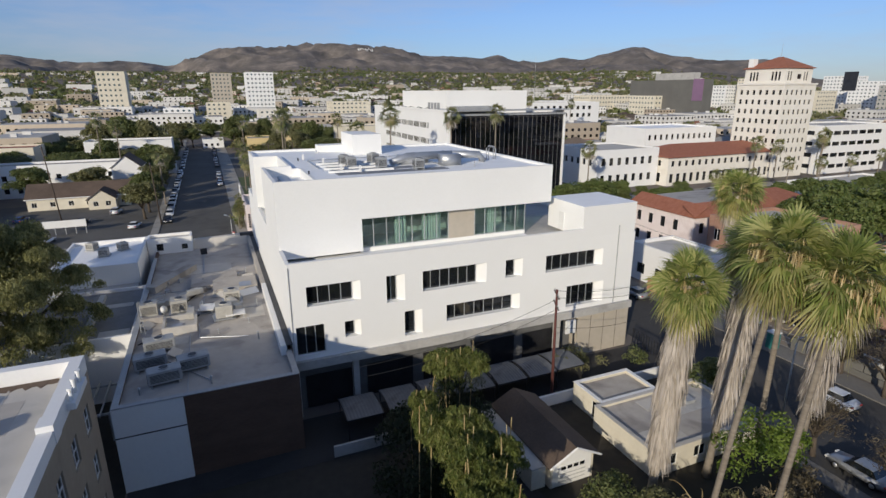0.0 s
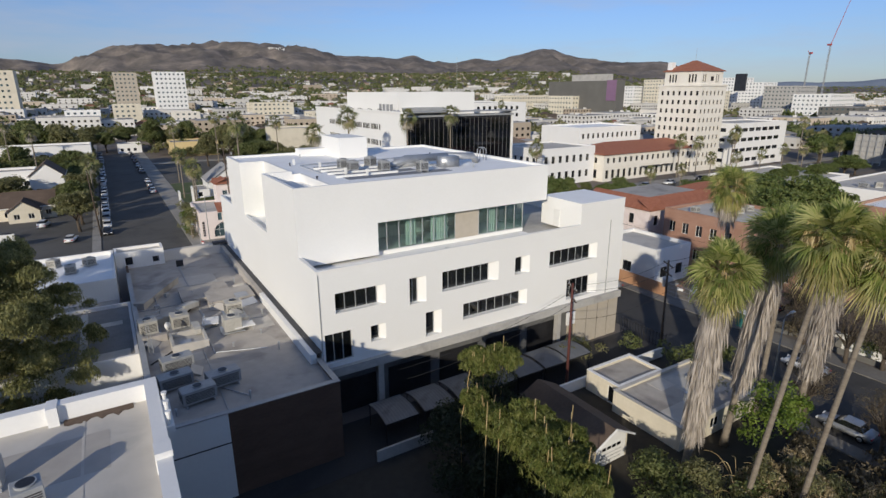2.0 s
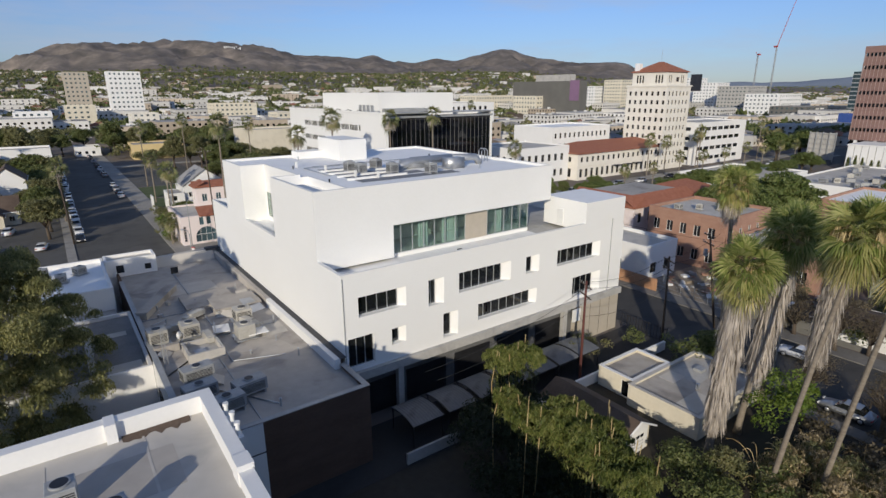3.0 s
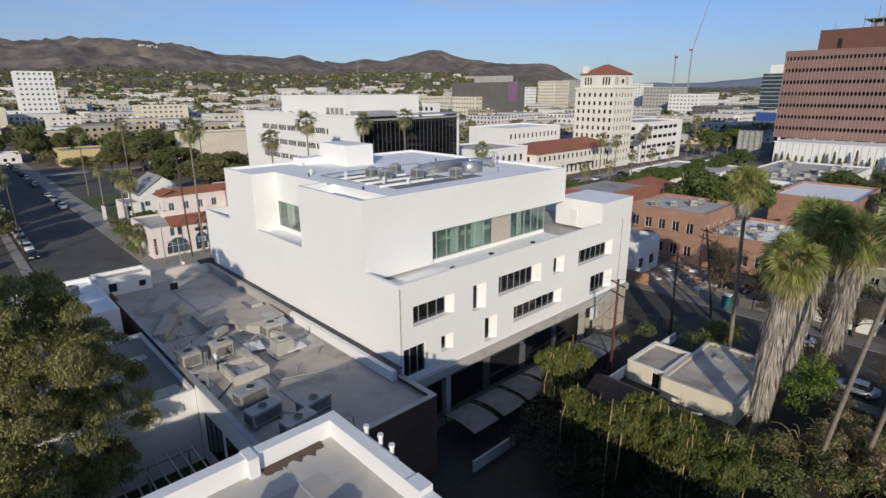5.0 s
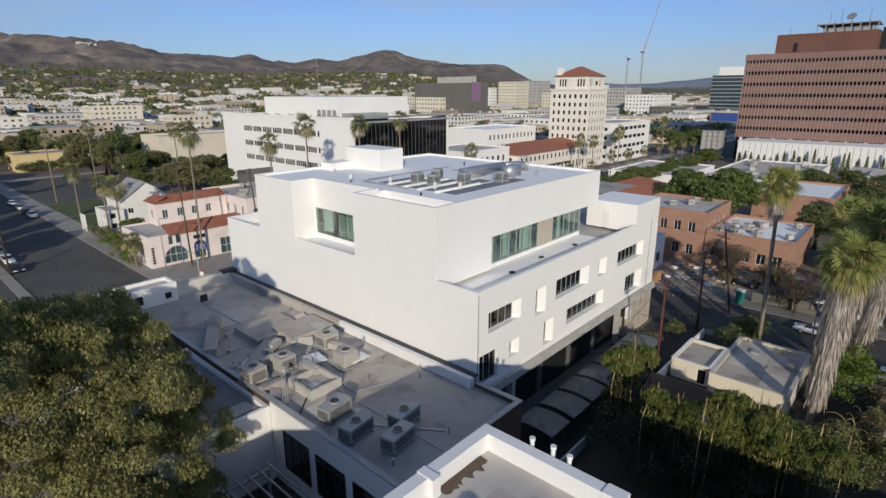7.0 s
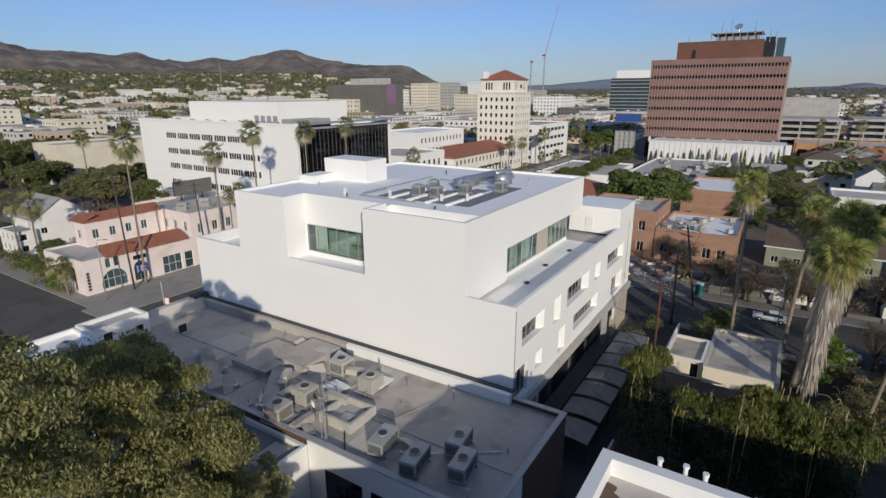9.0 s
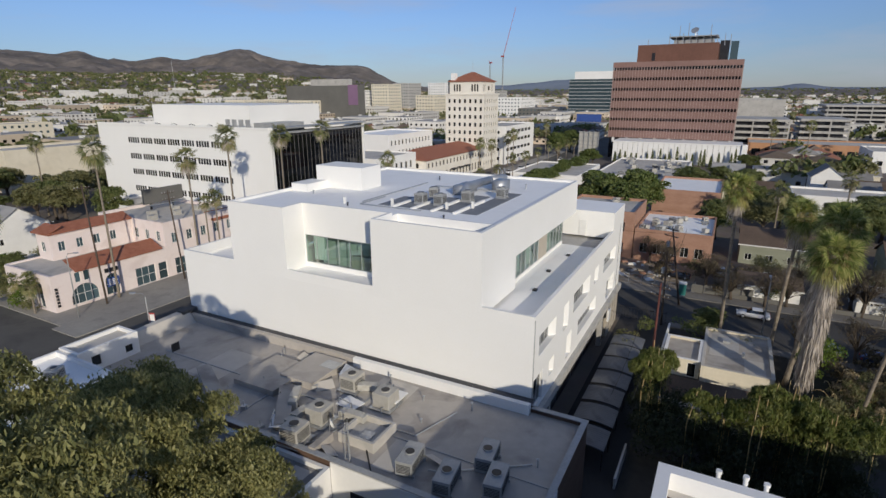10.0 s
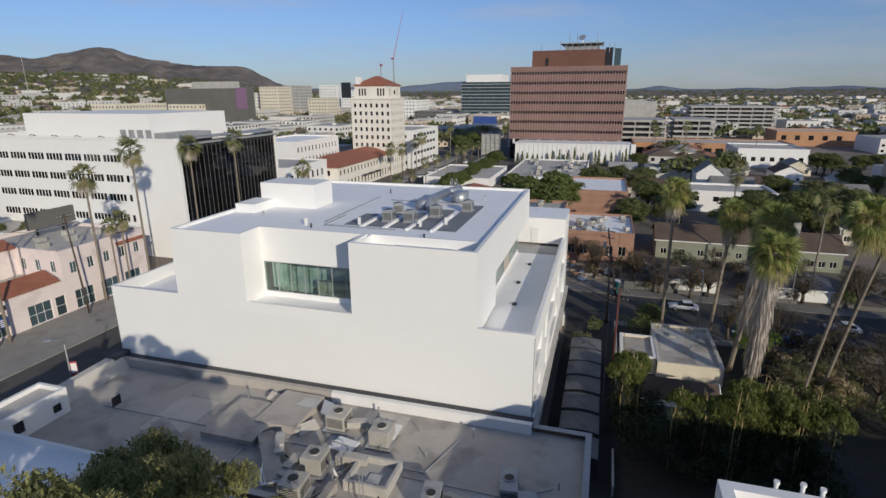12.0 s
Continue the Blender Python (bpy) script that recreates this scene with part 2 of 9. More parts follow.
HVAC = surface("beige enamelled sheet", (0.42, 0.40, 0.36), (0.54, 0.52, 0.47), 0.55, 3.0, 0.6, 0.05, metal=0.1, vary=0.1, dirt=(0.3, 0.27, 0.22), dirt_amount=0.3)
RUBBER = surface("black rubber", (0.015, 0.015, 0.015), (0.03, 0.03, 0.03), 0.8, 8.0, 1.0, 0.1)
CORRUGATED = surface("translucent carport sheet", (0.10, 0.105, 0.115), (0.165, 0.172, 0.185), 0.6, 0.6, 0.25, 0.1, dirt=(0.07, 0.07, 0.075), dirt_amount=0.6)
CLOTH = surface("pale curtain", (0.55, 0.56, 0.54), (0.66, 0.67, 0.64), 0.9, 3.0, 0.6, 0.1)
INTERIOR = surface("room wall", (0.58, 0.60, 0.58), (0.66, 0.68, 0.66), 0.9, 2.0, 0.3, 0.05)
# dark base colour stands in for missing light under the building
GARAGE = surface("garage wall coloured dark as unlit", (0.10, 0.10, 0.10), (0.15, 0.15, 0.15), 0.9, 2.0, 0.3, 0.1)
GLASS_DARK = tinted("dark window glass", (0.012, 0.014, 0.016))
GLASS_BLACK = tinted("black curtain glass", (0.006, 0.007, 0.010), 0.03, 0.6)
GLASS_BLUE = tinted("blue office glass", (0.05, 0.085, 0.10), 0.05)
GLASS_CLEAR = clear_glass("greenish clear glass", (0.80, 0.90, 0.86), 0.12)
LEAF_BIG = leafy("pepper tree leaves", (0.105, 0.112, 0.044), (0.24, 0.242, 0.09), (0.35, 0.33, 0.14), 0.5, 0.45, 0.4)
LEAF_BAMBOO = leafy("bamboo leaves", (0.056, 0.08, 0.019), (0.135, 0.168, 0.04), (0.235, 0.24, 0.075), 0.5, 0.6, 0.4)
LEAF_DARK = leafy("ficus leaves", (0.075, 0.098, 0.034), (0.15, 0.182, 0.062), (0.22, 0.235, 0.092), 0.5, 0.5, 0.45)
# shaded copy of the hedge leaf: the shade is put into its colour
LEAF_SHADED = leafy("leaves darkened for shade", (0.018, 0.026, 0.011), (0.034, 0.046, 0.018), (0.055, 0.062, 0.028), 0.4, 0.5, 0.2)
LEAF_OLIVE = leafy("dusty olive leaves", (0.105, 0.114, 0.05), (0.205, 0.208, 0.09), (0.29, 0.27, 0.132), 0.5, 0.5, 0.45)
LEAF_FICUS = leafy("sunlit ficus leaves", (0.06, 0.09, 0.024), (0.135, 0.18, 0.05), (0.20, 0.23, 0.08), 0.5, 0.5, 0.4)
LEAF_BRIGHT = leafy("lime shrub leaves", (0.06, 0.10, 0.014), (0.14, 0.205, 0.03), (0.22, 0.27, 0.06), 0.35, 0.5, 0.35)
LEAF_TAN = leafy("withered tan leaves", (0.19, 0.15, 0.085), (0.36, 0.285, 0.16), (0.52, 0.42, 0.27), 0.5, 0.6, 0.3)
LEAF_DRY = leafy("dry shrub leaves", (0.07, 0.058, 0.036), (0.135, 0.11, 0.068), (0.205, 0.16, 0.095))
PALM_GREEN = leafy("fan palm leaf", (0.115, 0.158, 0.042), (0.255, 0.305, 0.08), (0.45, 0.44, 0.17), 0.6, 0.8, 0.45)
PALM_YELLOW = leafy("ageing fan palm leaf", (0.14, 0.15, 0.045), (0.285, 0.285, 0.085), (0.47, 0.40, 0.17), 0.6, 0.8, 0.4)
PALM_FAR = leafy("street palm leaf", (0.10, 0.13, 0.05), (0.21, 0.235, 0.09), (0.35, 0.31, 0.15), 0.5, 0.35, 0.4)
PALM_DEAD = leafy("dead palm thatch", (0.285, 0.243, 0.20), (0.42, 0.368, 0.316), (0.55, 0.485, 0.42), 0.5, 0.6, 0.15)
PALM_STRAW = leafy("straw fruit stalks", (0.30, 0.20, 0.09), (0.50, 0.37, 0.18), (0.62, 0.50, 0.28), 0.5, 0.6, 0.2)
PALM_TRUNK = surface("palm trunk", (0.16, 0.13, 0.10), (0.28, 0.24, 0.19), 0.95, 3.0, 0.8, 0.8, stretch=(1, 1, 4))
BARK = surface("tree bark", (0.06, 0.045, 0.035), (0.12, 0.095, 0.07), 0.95, 5.0, 0.8, 0.7, stretch=(3, 3, 0.6))
CAR_WHITE = surface("white car paint", (0.68, 0.68, 0.68), (0.74, 0.74, 0.74), 0.25, 1.0, 0.3, 0.0, spec=0.6)
CAR_SILVER = surface("silver car paint", (0.34, 0.35, 0.36), (0.40, 0.41, 0.42), 0.3, 1.0, 0.3, 0.0, metal=0.5)
CAR_DARK = surface("dark car paint", (0.02, 0.022, 0.03), (0.035, 0.037, 0.045), 0.25, 1.0, 0.3, 0.0)
CAR_BLUE = surface("blue car paint", (0.03, 0.05, 0.14), (0.05, 0.08, 0.2), 0.25, 1.0, 0.3, 0.0)
TEAL = surface("teal enamel", (0.02, 0.14, 0.13), (0.03, 0.18, 0.165), 0.6, 3.0, 0.4, 0.05)
BLUE_SIGN = surface("blue sign paint", (0.03, 0.07, 0.25), (0.05, 0.10, 0.32), 0.5, 3.0, 0.5, 0.02)
PURPLE = surface("purple banner", (0.21, 0.12, 0.20), (0.25, 0.15, 0.24), 0.7, 2.0, 0.1, 0.02)
GREY_SCREEN = surface("dark billboard mesh", (0.12, 0.115, 0.105), (0.16, 0.155, 0.14), 0.8, 1.0, 0.05, 0.05)
ORANGE = surface("orange painted stucco", (0.42, 0.22, 0.12), (0.50, 0.28, 0.16), 0.85, 3.0, 0.2, 0.1)
CRANE_RED = surface("red crane paint", (0.35, 0.05, 0.05), (0.42, 0.08, 0.07), 0.6, 3.0, 0.4, 0.02)

# ---- building helpers ----
def box(bm, x0, y0, z0, x1, y1, z1):
    v = [bm.verts.new(c) for c in ((x0, y0, z0), (x1, y0, z0), (x1, y1, z0), (x0, y1, z0), (x0, y0, z1), (x1, y0, z1), (x1, y1, z1), (x0, y1, z1))]
    for f in ((0, 3, 2, 1), (4, 5, 6, 7), (0, 1, 5, 4), (1, 2, 6, 5), (2, 3, 7, 6), (3, 0, 4, 7)):
        bm.faces.new([v[i] for i in f])
    return v


def tube(bm, pts, radii, seg=8, cap=True):
    """A round bar along points."""
    rings = []
    for i, p in enumerate(pts):
        p = Vector(p)
        a = Vector(pts[max(i - 1, 0)])
        b = Vector(pts[min(i + 1, len(pts) - 1)])
        d = (b - a).normalized()
        s = d.cross(Vector((0, 0, 1)) if abs(d.z) < 0.95 else Vector((1, 0, 0))).normalized()
        u = s.cross(d)
        r = radii[i] if isinstance(radii, (list, tuple)) else radii
        rings.append([bm.verts.new(p + (s * math.cos(k * 2 * math.pi / seg) + u * math.sin(k * 2 * math.pi / seg)) * r) for k in range(seg)])
    for a, b in zip(rings, rings[1:]):
        for k in range(seg):
            bm.faces.new((a[k], a[(k + 1) % seg], b[(k + 1) % seg], b[k]))
    if cap:
        bm.faces.new(rings[0][::-1])
        bm.faces.new(rings[-1])


def finish(bm, mat, name, smooth=False):
    bmesh.ops.recalc_face_normals(bm, faces=bm.faces)
    me = bpy.data.meshes.new(name)
    bm.to_mesh(me)
    bm.free()
    me.materials.append(mat)
    if smooth:
        for f in me.polygons:
            f.use_smooth = True
    return me


def thing(name, x, y, z, label, category, group="", rz=0.0, kind=""):
    ob = new(name)
    ob.empty_display_size = 0.5
    ob.matrix_basis = pose(x, y, z, 0, 0, rz)
    return tagged(ob, label, category, group, kind)


def attach(name, me, parent, label="", at=(0, 0, 0), rz=0.0, scale=1.0):
    ob = new(name, me)
    ob.parent = parent
    ob.location = at
    ob.rotation_euler = (0, 0, radians(rz))
    if scale != 1.0:
        ob.scale = (scale,) * 3
    if label:
        ob["label"] = label
    return ob


def part(name, bm, mat, parent, label="", at=(0, 0, 0), rz=0.0, smooth=False):
    """Links a bmesh as one mesh under a thing or a part."""
    return attach(name, finish(bm, mat, name, smooth), parent, label, at, rz)


def solid(name, bm, mat, label, category, kind="", group="", smooth=False):
    """A thing that is one mesh."""
    return tagged(new(name, finish(bm, mat, name, smooth)), label, category, group, kind)


def quad_mesh(name, q, mat):
    """A mesh of separate quads from an array n x 4 x 3."""
    q = np.asarray(q, dtype=np.float32)
    n = len(q)
    me = bpy.data.meshes.new(name)
    me.vertices.add(n * 4)
    me.vertices.foreach_set("co", q.reshape(-1))
    me.loops.add(n * 4)
    me.loops.foreach_set("vertex_index", np.arange(n * 4, dtype=np.int32))
    me.polygons.add(n)
    me.polygons.foreach_set("loop_start", np.arange(0, n * 4, 4, dtype=np.int32))
    me.polygons.foreach_set("loop_total", np.full(n, 4, dtype=np.int32))
    me.update(calc_edges=True)
    me.materials.append(mat)
    return me


WINDOW_CACHE = {}


def window_meshes(w, h, panes, bars, fmat, gmat, fw=0.06):
    key = (round(w, 3), round(h, 3), panes, bars, fmat.name, gmat.name, fw)
    if key not in WINDOW_CACHE:
        us = [0.0, fw] + [w * i / panes + d for i in range(1, panes) for d in (-fw / 2, fw / 2)] + [w - fw, w]
        vs = [0.0, fw] + [h * i / bars + d for i in range(1, bars) for d in (-fw / 2, fw / 2)] + [h - fw, h]
        nu, nv = len(us) - 1, len(vs) - 1
        bm = bmesh.new()
        g0 = [[bm.verts.new((x, -0.04, z)) for z in vs] for x in us]
        g1 = [[bm.verts.new((x, 0.05, z)) for z in vs] for x in us]

        def bar_at(i, j):
            return 0 <= i < nu and 0 <= j < nv and (i % 2 == 0 or j % 2 == 0)

        for i in range(nu):
            for j in range(nv):
                if not bar_at(i, j):
                    continue
                bm.faces.new((g0[i][j], g0[i + 1][j], g0[i + 1][j + 1], g0[i][j + 1]))
                bm.faces.new((g1[i][j + 1], g1[i + 1][j + 1], g1[i + 1][j], g1[i][j]))
                if not bar_at(i - 1, j):
                    bm.faces.new((g1[i][j], g0[i][j], g0[i][j + 1], g1[i][j + 1]))
                if not bar_at(i + 1, j):
                    bm.faces.new((g0[i + 1][j], g1[i + 1][j], g1[i + 1][j + 1], g0[i + 1][j + 1]))
                if not bar_at(i, j - 1):
                    bm.faces.new((g1[i][j], g1[i + 1][j], g0[i + 1][j], g0[i][j]))
                if not bar_at(i, j + 1):
                    bm.faces.new((g0[i][j + 1], g0[i + 1][j + 1], g1[i + 1][j + 1], g1[i][j + 1]))
        frame_me = finish(bm, fmat, "window_frame")
        bm = bmesh.new()
        pw = w / panes
        box(bm, fw * 0.4, 0.0, fw * 0.4, pw - fw * 0.4, 0.012, h - fw * 0.4)
        WINDOW_CACHE[key] = (frame_me, finish(bm, gmat, "pane"))
    return WINDOW_CACHE[key]


def wall(parent, name, x, y, z, rz, w, h, t, mat, holes=(), label="", fmat=None, gmat=None, glazed=True, far=False, trim=None):
    """A wall with real openings. (x, y, z): its lower left corner seen from outside, in the parent's space; rz: 0 faces -y, -90 faces -x.
    holes: (u, v, width, height, panes, recess, bars)."""
    if trim is None:
        trim = t if abs(abs(rz) - 90) < 1 else 0.0
    us = sorted({trim, w - trim, *[a for q in holes for a in (q[0], q[0] + q[2])]})
    vs = sorted({0.0, h, *[a for q in holes for a in (q[1], q[1] + q[3])]})
    nu, nv = len(us) - 1, len(vs) - 1
    full = [[True] * nv for _ in range(nu)]
    for q in holes:
        i0, i1 = us.index(q[0]), us.index(q[0] + q[2])
        j0, j1 = vs.index(q[1]), vs.index(q[1] + q[3])
        for i in range(i0, i1):
            for j in range(j0, j1):
                full[i][j] = False
    cache = {}
    bm = bmesh.new()

    def vert(i, j, d):
        if (i, j, d) not in cache:
            cache[i, j, d] = bm.verts.new((us[i], t if d else 0.0, vs[j]))
        return cache[i, j, d]

    def solid_at(i, j):
        return 0 <= i < nu and 0 <= j < nv and full[i][j]

    for i in range(nu):
        for j in range(nv):
            if not full[i][j]:
                continue
            bm.faces.new((vert(i, j, 0), vert(i + 1, j, 0), vert(i + 1, j + 1, 0), vert(i, j + 1, 0)))
            bm.faces.new((vert(i, j + 1, 1), vert(i + 1, j + 1, 1), vert(i + 1, j, 1), vert(i, j, 1)))
            if not solid_at(i - 1, j):
                bm.faces.new((vert(i, j, 1), vert(i, j, 0), vert(i, j + 1, 0), vert(i, j + 1, 1)))
            if not solid_at(i + 1, j):
                bm.faces.new((vert(i + 1, j, 0), vert(i + 1, j, 1), vert(i + 1, j + 1, 1), vert(i + 1, j + 1, 0)))
            if not solid_at(i, j - 1):
                bm.faces.new((vert(i, j, 1), vert(i + 1, j, 1), vert(i + 1, j, 0), vert(i, j, 0)))
            if not solid_at(i, j + 1):
                bm.faces.new((vert(i, j + 1, 0), vert(i + 1, j + 1, 0), vert(i + 1, j + 1, 1), vert(i, j + 1, 1)))
    me = bpy.data.meshes.new(name)
    bm.to_mesh(me)
    bm.free()
    me.materials.append(mat)
    attach(name, me, parent, label, (x, y, z), rz)
    c, s = math.cos(radians(rz)), math.sin(radians(rz))
    for q in holes if glazed else ():
        u, v, ww, hh, panes, rec, bars = q
        panes = 1 if far else panes
        fm, gm = window_meshes(ww, hh, panes, bars, fmat or METAL_DARK, gmat or GLASS_DARK)
        if far:
            attach("window", gm, parent, "", (x + c * u - s * rec, y + s * u + c * rec, z + v), rz)
            continue
        wo = attach("window", fm, parent, "", (x + c * u - s * rec, y + s * u + c * rec, z + v), rz)
        for k in range(panes):
            attach("pane", gm, wo, "", (k * ww / panes, 0, 0))


def rows(w, u0, u1, step, ww, levels, wh, panes=1, rec=0.2, bars=1):
    """Evenly spaced openings along a wall."""
    out = []
    n = max(1, int((u1 - u0 - ww) / step + 1e-6) + 1)
    for v in levels:
        for k in range(n):
            out.append((round(u0 + k * step, 4), v, ww, wh, panes, rec, bars))
    return out


def flat_building(name, x0, y0, x1, y1, h, wm, rm, label, category="building", south=(), west=(), parapet=0.6, z=0.0, t=0.3, fmat=None, gmat=None, roof_label="", group="", far=False):
    """A flat-roofed building: four walls with their windows, a roof deck inside the parapet and a coping."""
    b = thing(name, x0, y0, z, label, category, group)
    w, d = x1 - x0, y1 - y0
    wall(b, "wall", 0, 0, 0, 0, w, h, t, wm, south, fmat=fmat, gmat=gmat, far=far)
    wall(b, "wall", 0, d, 0, -90, d, h, t, wm, west, fmat=fmat, gmat=gmat, far=far)
    wall(b, "wall", w, 0, 0, 90, d, h, t, wm)
    wall(b, "wall", w, d, 0, 180, w, h, t, wm)
    bm = bmesh.new()
    box(bm, t * 0.5, t * 0.5, h - parapet - 0.3, w - t * 0.5, d - t * 0.5, h - parapet)
    part("roof", bm, rm, b, roof_label)
    return b


def hip_roof(bm, x0, y0, x1, y1, z0, z1, over=0.5):
    x0, y0, x1, y1 = x0 - over, y0 - over, x1 + over, y1 + over
    w, d = x1 - x0, y1 - y0
    m = min(w, d) / 2
    b = [bm.verts.new(p) for p in ((x0, y0, z0), (x1, y0, z0), (x1, y1, z0), (x0, y1, z0))]
    lo = [bm.verts.new((v.co.x, v.co.y, z0 - 0.18)) for v in b]
    if w >= d:
        r = [bm.verts.new((x0 + m, (y0 + y1) / 2, z1)), bm.verts.new((x1 - m - 0.001, (y0 + y1) / 2, z1))]
        fs = ((b[0], b[1], r[1], r[0]), (b[2], b[3], r[0], r[1]), (b[1], b[2], r[1]), (b[3], b[0], r[0]))
    else:
        r = [bm.verts.new(((x0 + x1) / 2, y0 + m, z1)), bm.verts.new(((x0 + x1) / 2, y1 - m, z1))]
        fs = ((b[1], b[2], r[1], r[0]), (b[3], b[0], r[0], r[1]), (b[0], b[1], r[0]), (b[2], b[3], r[1]))
    for f in fs:
        bm.faces.new(f)
    for i in range(4):
        bm.faces.new((lo[i], lo[(i + 1) % 4], b[(i + 1) % 4], b[i]))
    bm.faces.new(lo[::-1])


def gable_prism(bm, x0, y0, x1, y1, z0, z1, t=0.15, over=0.4):
    """A gabled roof of two thick slopes, ridge along x."""
    ym = (y0 + y1) / 2
    s = (z1 - z0) / (ym - y0)
    ya, yb, za = y0 - over, y1 + over, z0 - over * s
    a = [(ya, za), (ym, z1), (yb, za), (yb, za - t), (ym, z1 - t), (ya, za - t)]
    l = [bm.verts.new((x0 - over, y, z)) for y, z in a]
    r = [bm.verts.new((x1 + over, y, z)) for y, z in a]
    for i in range(6):
        j = (i + 1) % 6
        bm.faces.new((l[i], r[i], r[j], l[j]))
    for v in (l, r):
        bm.faces.new((v[0], v[1], v[4], v[5]))
        bm.faces.new((v[1], v[2], v[3], v[4]))


def gable_house(name, x, y, rz, length, width, eave, ridge, wm, rm, label, category="house", wins=3, z=0.0, group="", two=False):
    """A gabled house, its ridge along its own x, with windows in the front and the left gable."""
    b = thing(name, x, y, z, label, category, group, rz)
    L, W = length, width
    levels = (0.9, 3.7) if two else (0.9,)
    levels = [v for v in levels if v + 1.4 < eave]
    holes = rows(L, 1.0, L - 1.0, max(1.8, (L - 3.2) / max(wins - 1, 1)), 1.2, levels, 1.3, 2, 0.1)
    wall(b, "wall", 0, 0, 0, 0, L, eave, 0.2, wm, holes, fmat=WOOD_WHITE)
    gh = rows(W, 1.2, W - 1.0, max(1.8, (W - 3.6)), 1.2, levels, 1.3, 2, 0.1)
    wall(b, "wall", 0, W, 0, -90, W, eave, 0.2, wm, gh, fmat=WOOD_WHITE)
    wall(b, "wall", L, 0, 0, 90, W, eave, 0.2, wm)
    wall(b, "wall", L, W, 0, 180, L, eave, 0.2, wm)
    for xx in (0.0, L - 0.2):
        bm = bmesh.new()
        v = [bm.verts.new(p) for p in ((xx, 0, eave), (xx, W, eave), (xx, W / 2, ridge - 0.1), (xx + 0.2, 0, eave), (xx + 0.2, W, eave), (xx + 0.2, W / 2, ridge - 0.1))]
        for f in ((0, 2, 1), (3, 4, 5), (0, 3, 5, 2), (1, 2, 5, 4)):
            bm.faces.new([v[i] for i in f])
        part("gable", bm, wm, b)
    bm = bmesh.new()
    gable_prism(bm, 0, 0, L, W, eave + 0.05, ridge)
    part("roof", bm, rm, b)
    s = (ridge - eave) / (W / 2)
    for side in (-1, 1):
        bm = bmesh.new()
        yo = W / 2 + side * (W / 2 + 0.4)
        box(bm, -0.45, min(yo, yo + side * 0.06), eave - 0.4 * s - 0.12, L + 0.45, max(yo, yo + side * 0.06), eave - 0.4 * s + 0.1)
        part("fascia", bm, WOOD_WHITE, b)
    return b


# ---- plants ----
def leaf_quads(rng, centres, normals, size, droop=0.0, slim=0.45):
    """One small leaf quad at each centre, turned by its normal and by chance."""
    n = len(centres)
    a = rng.normal(size=(n, 3))
    nn = normals + 0.7 * rng.normal(size=(n, 3))
    nn /= np.linalg.norm(nn, axis=1)[:, None] + 1e-9
    u = np.cross(nn, a)
    u /= np.linalg.norm(u, axis=1)[:, None] + 1e-9
    u[:, 2] -= droop
    v = np.cross(nn, u)
    s = size * rng.uniform(0.6, 1.3, n)[:, None]
    return np.stack([centres - u * s, centres - v * s * slim, centres + u * s, centres + v * s * slim], 1)


def crown_points(rng, blobs, per):
    """Points in the shells of many lobes. blobs: (x, y, z, r)."""
    c, nn = [], []
    for x, y, z, r in blobs:
        k = int(per * r * r)
        d = rng.normal(size=(k, 3))
        d /= np.linalg.norm(d, axis=1)[:, None]
        d[:, 2] = np.where(d[:, 2] < -0.45, -d[:, 2] * 0.5, d[:, 2])
        rad = r * (1 - 0.5 * rng.uniform(0, 1, k) ** 2)[:, None]
        c.append(np.array((x, y, z)) + d * rad * np.array((1, 1, 0.85)))
        nn.append(d)
    return np.concatenate(c), np.concatenate(nn)


def lobes(rng, r, h, count, small=0.42):
    out = []
    for i in range(count):
        a = rng.uniform(0, 2 * math.pi)
        e = math.sqrt(rng.uniform(0, 1)) * (1 - small * 0.8)
        zz = rng.uniform(-0.55, 0.75)
        k = math.sqrt(max(0.1, 1 - zz * zz))
        out.append((math.cos(a) * e * r * k, math.sin(a) * e * r * k, h + zz * r * 0.72, r * small * rng.uniform(0.65, 1.15)))
    return out


def limb_mesh(rng, blobs, base_r, fork, mat, name="trunk", twigs=()):
    bm = bmesh.new()
    tube(bm, [(0, 0, -0.3), (0.1, 0.05, fork * 0.5), (0.15, 0.1, fork)], [base_r * 1.25, base_r, base_r * 0.85], 8)
    for k, (x, y, z, r) in enumerate(twigs):
        b = blobs[k // 7]
        tube(bm, [(b[0] * 0.8, b[1] * 0.8, b[2] - r), (x, y, z + r)], [base_r * 0.12, base_r * 0.03], 4, False)
    for x, y, z, r in blobs[:18] if twigs else blobs[:9]:
        m = (0.15 + (x - 0.15) * 0.45, 0.1 + (y - 0.1) * 0.45, fork + (z - fork) * 0.6)
        tube(bm, [(0.15, 0.1, fork - 0.2), m, (x, y, z)], [base_r * 0.6, base_r * 0.35, base_r * 0.1], 6)
    return finish(bm, mat, name, True)


TREE_KINDS = {}


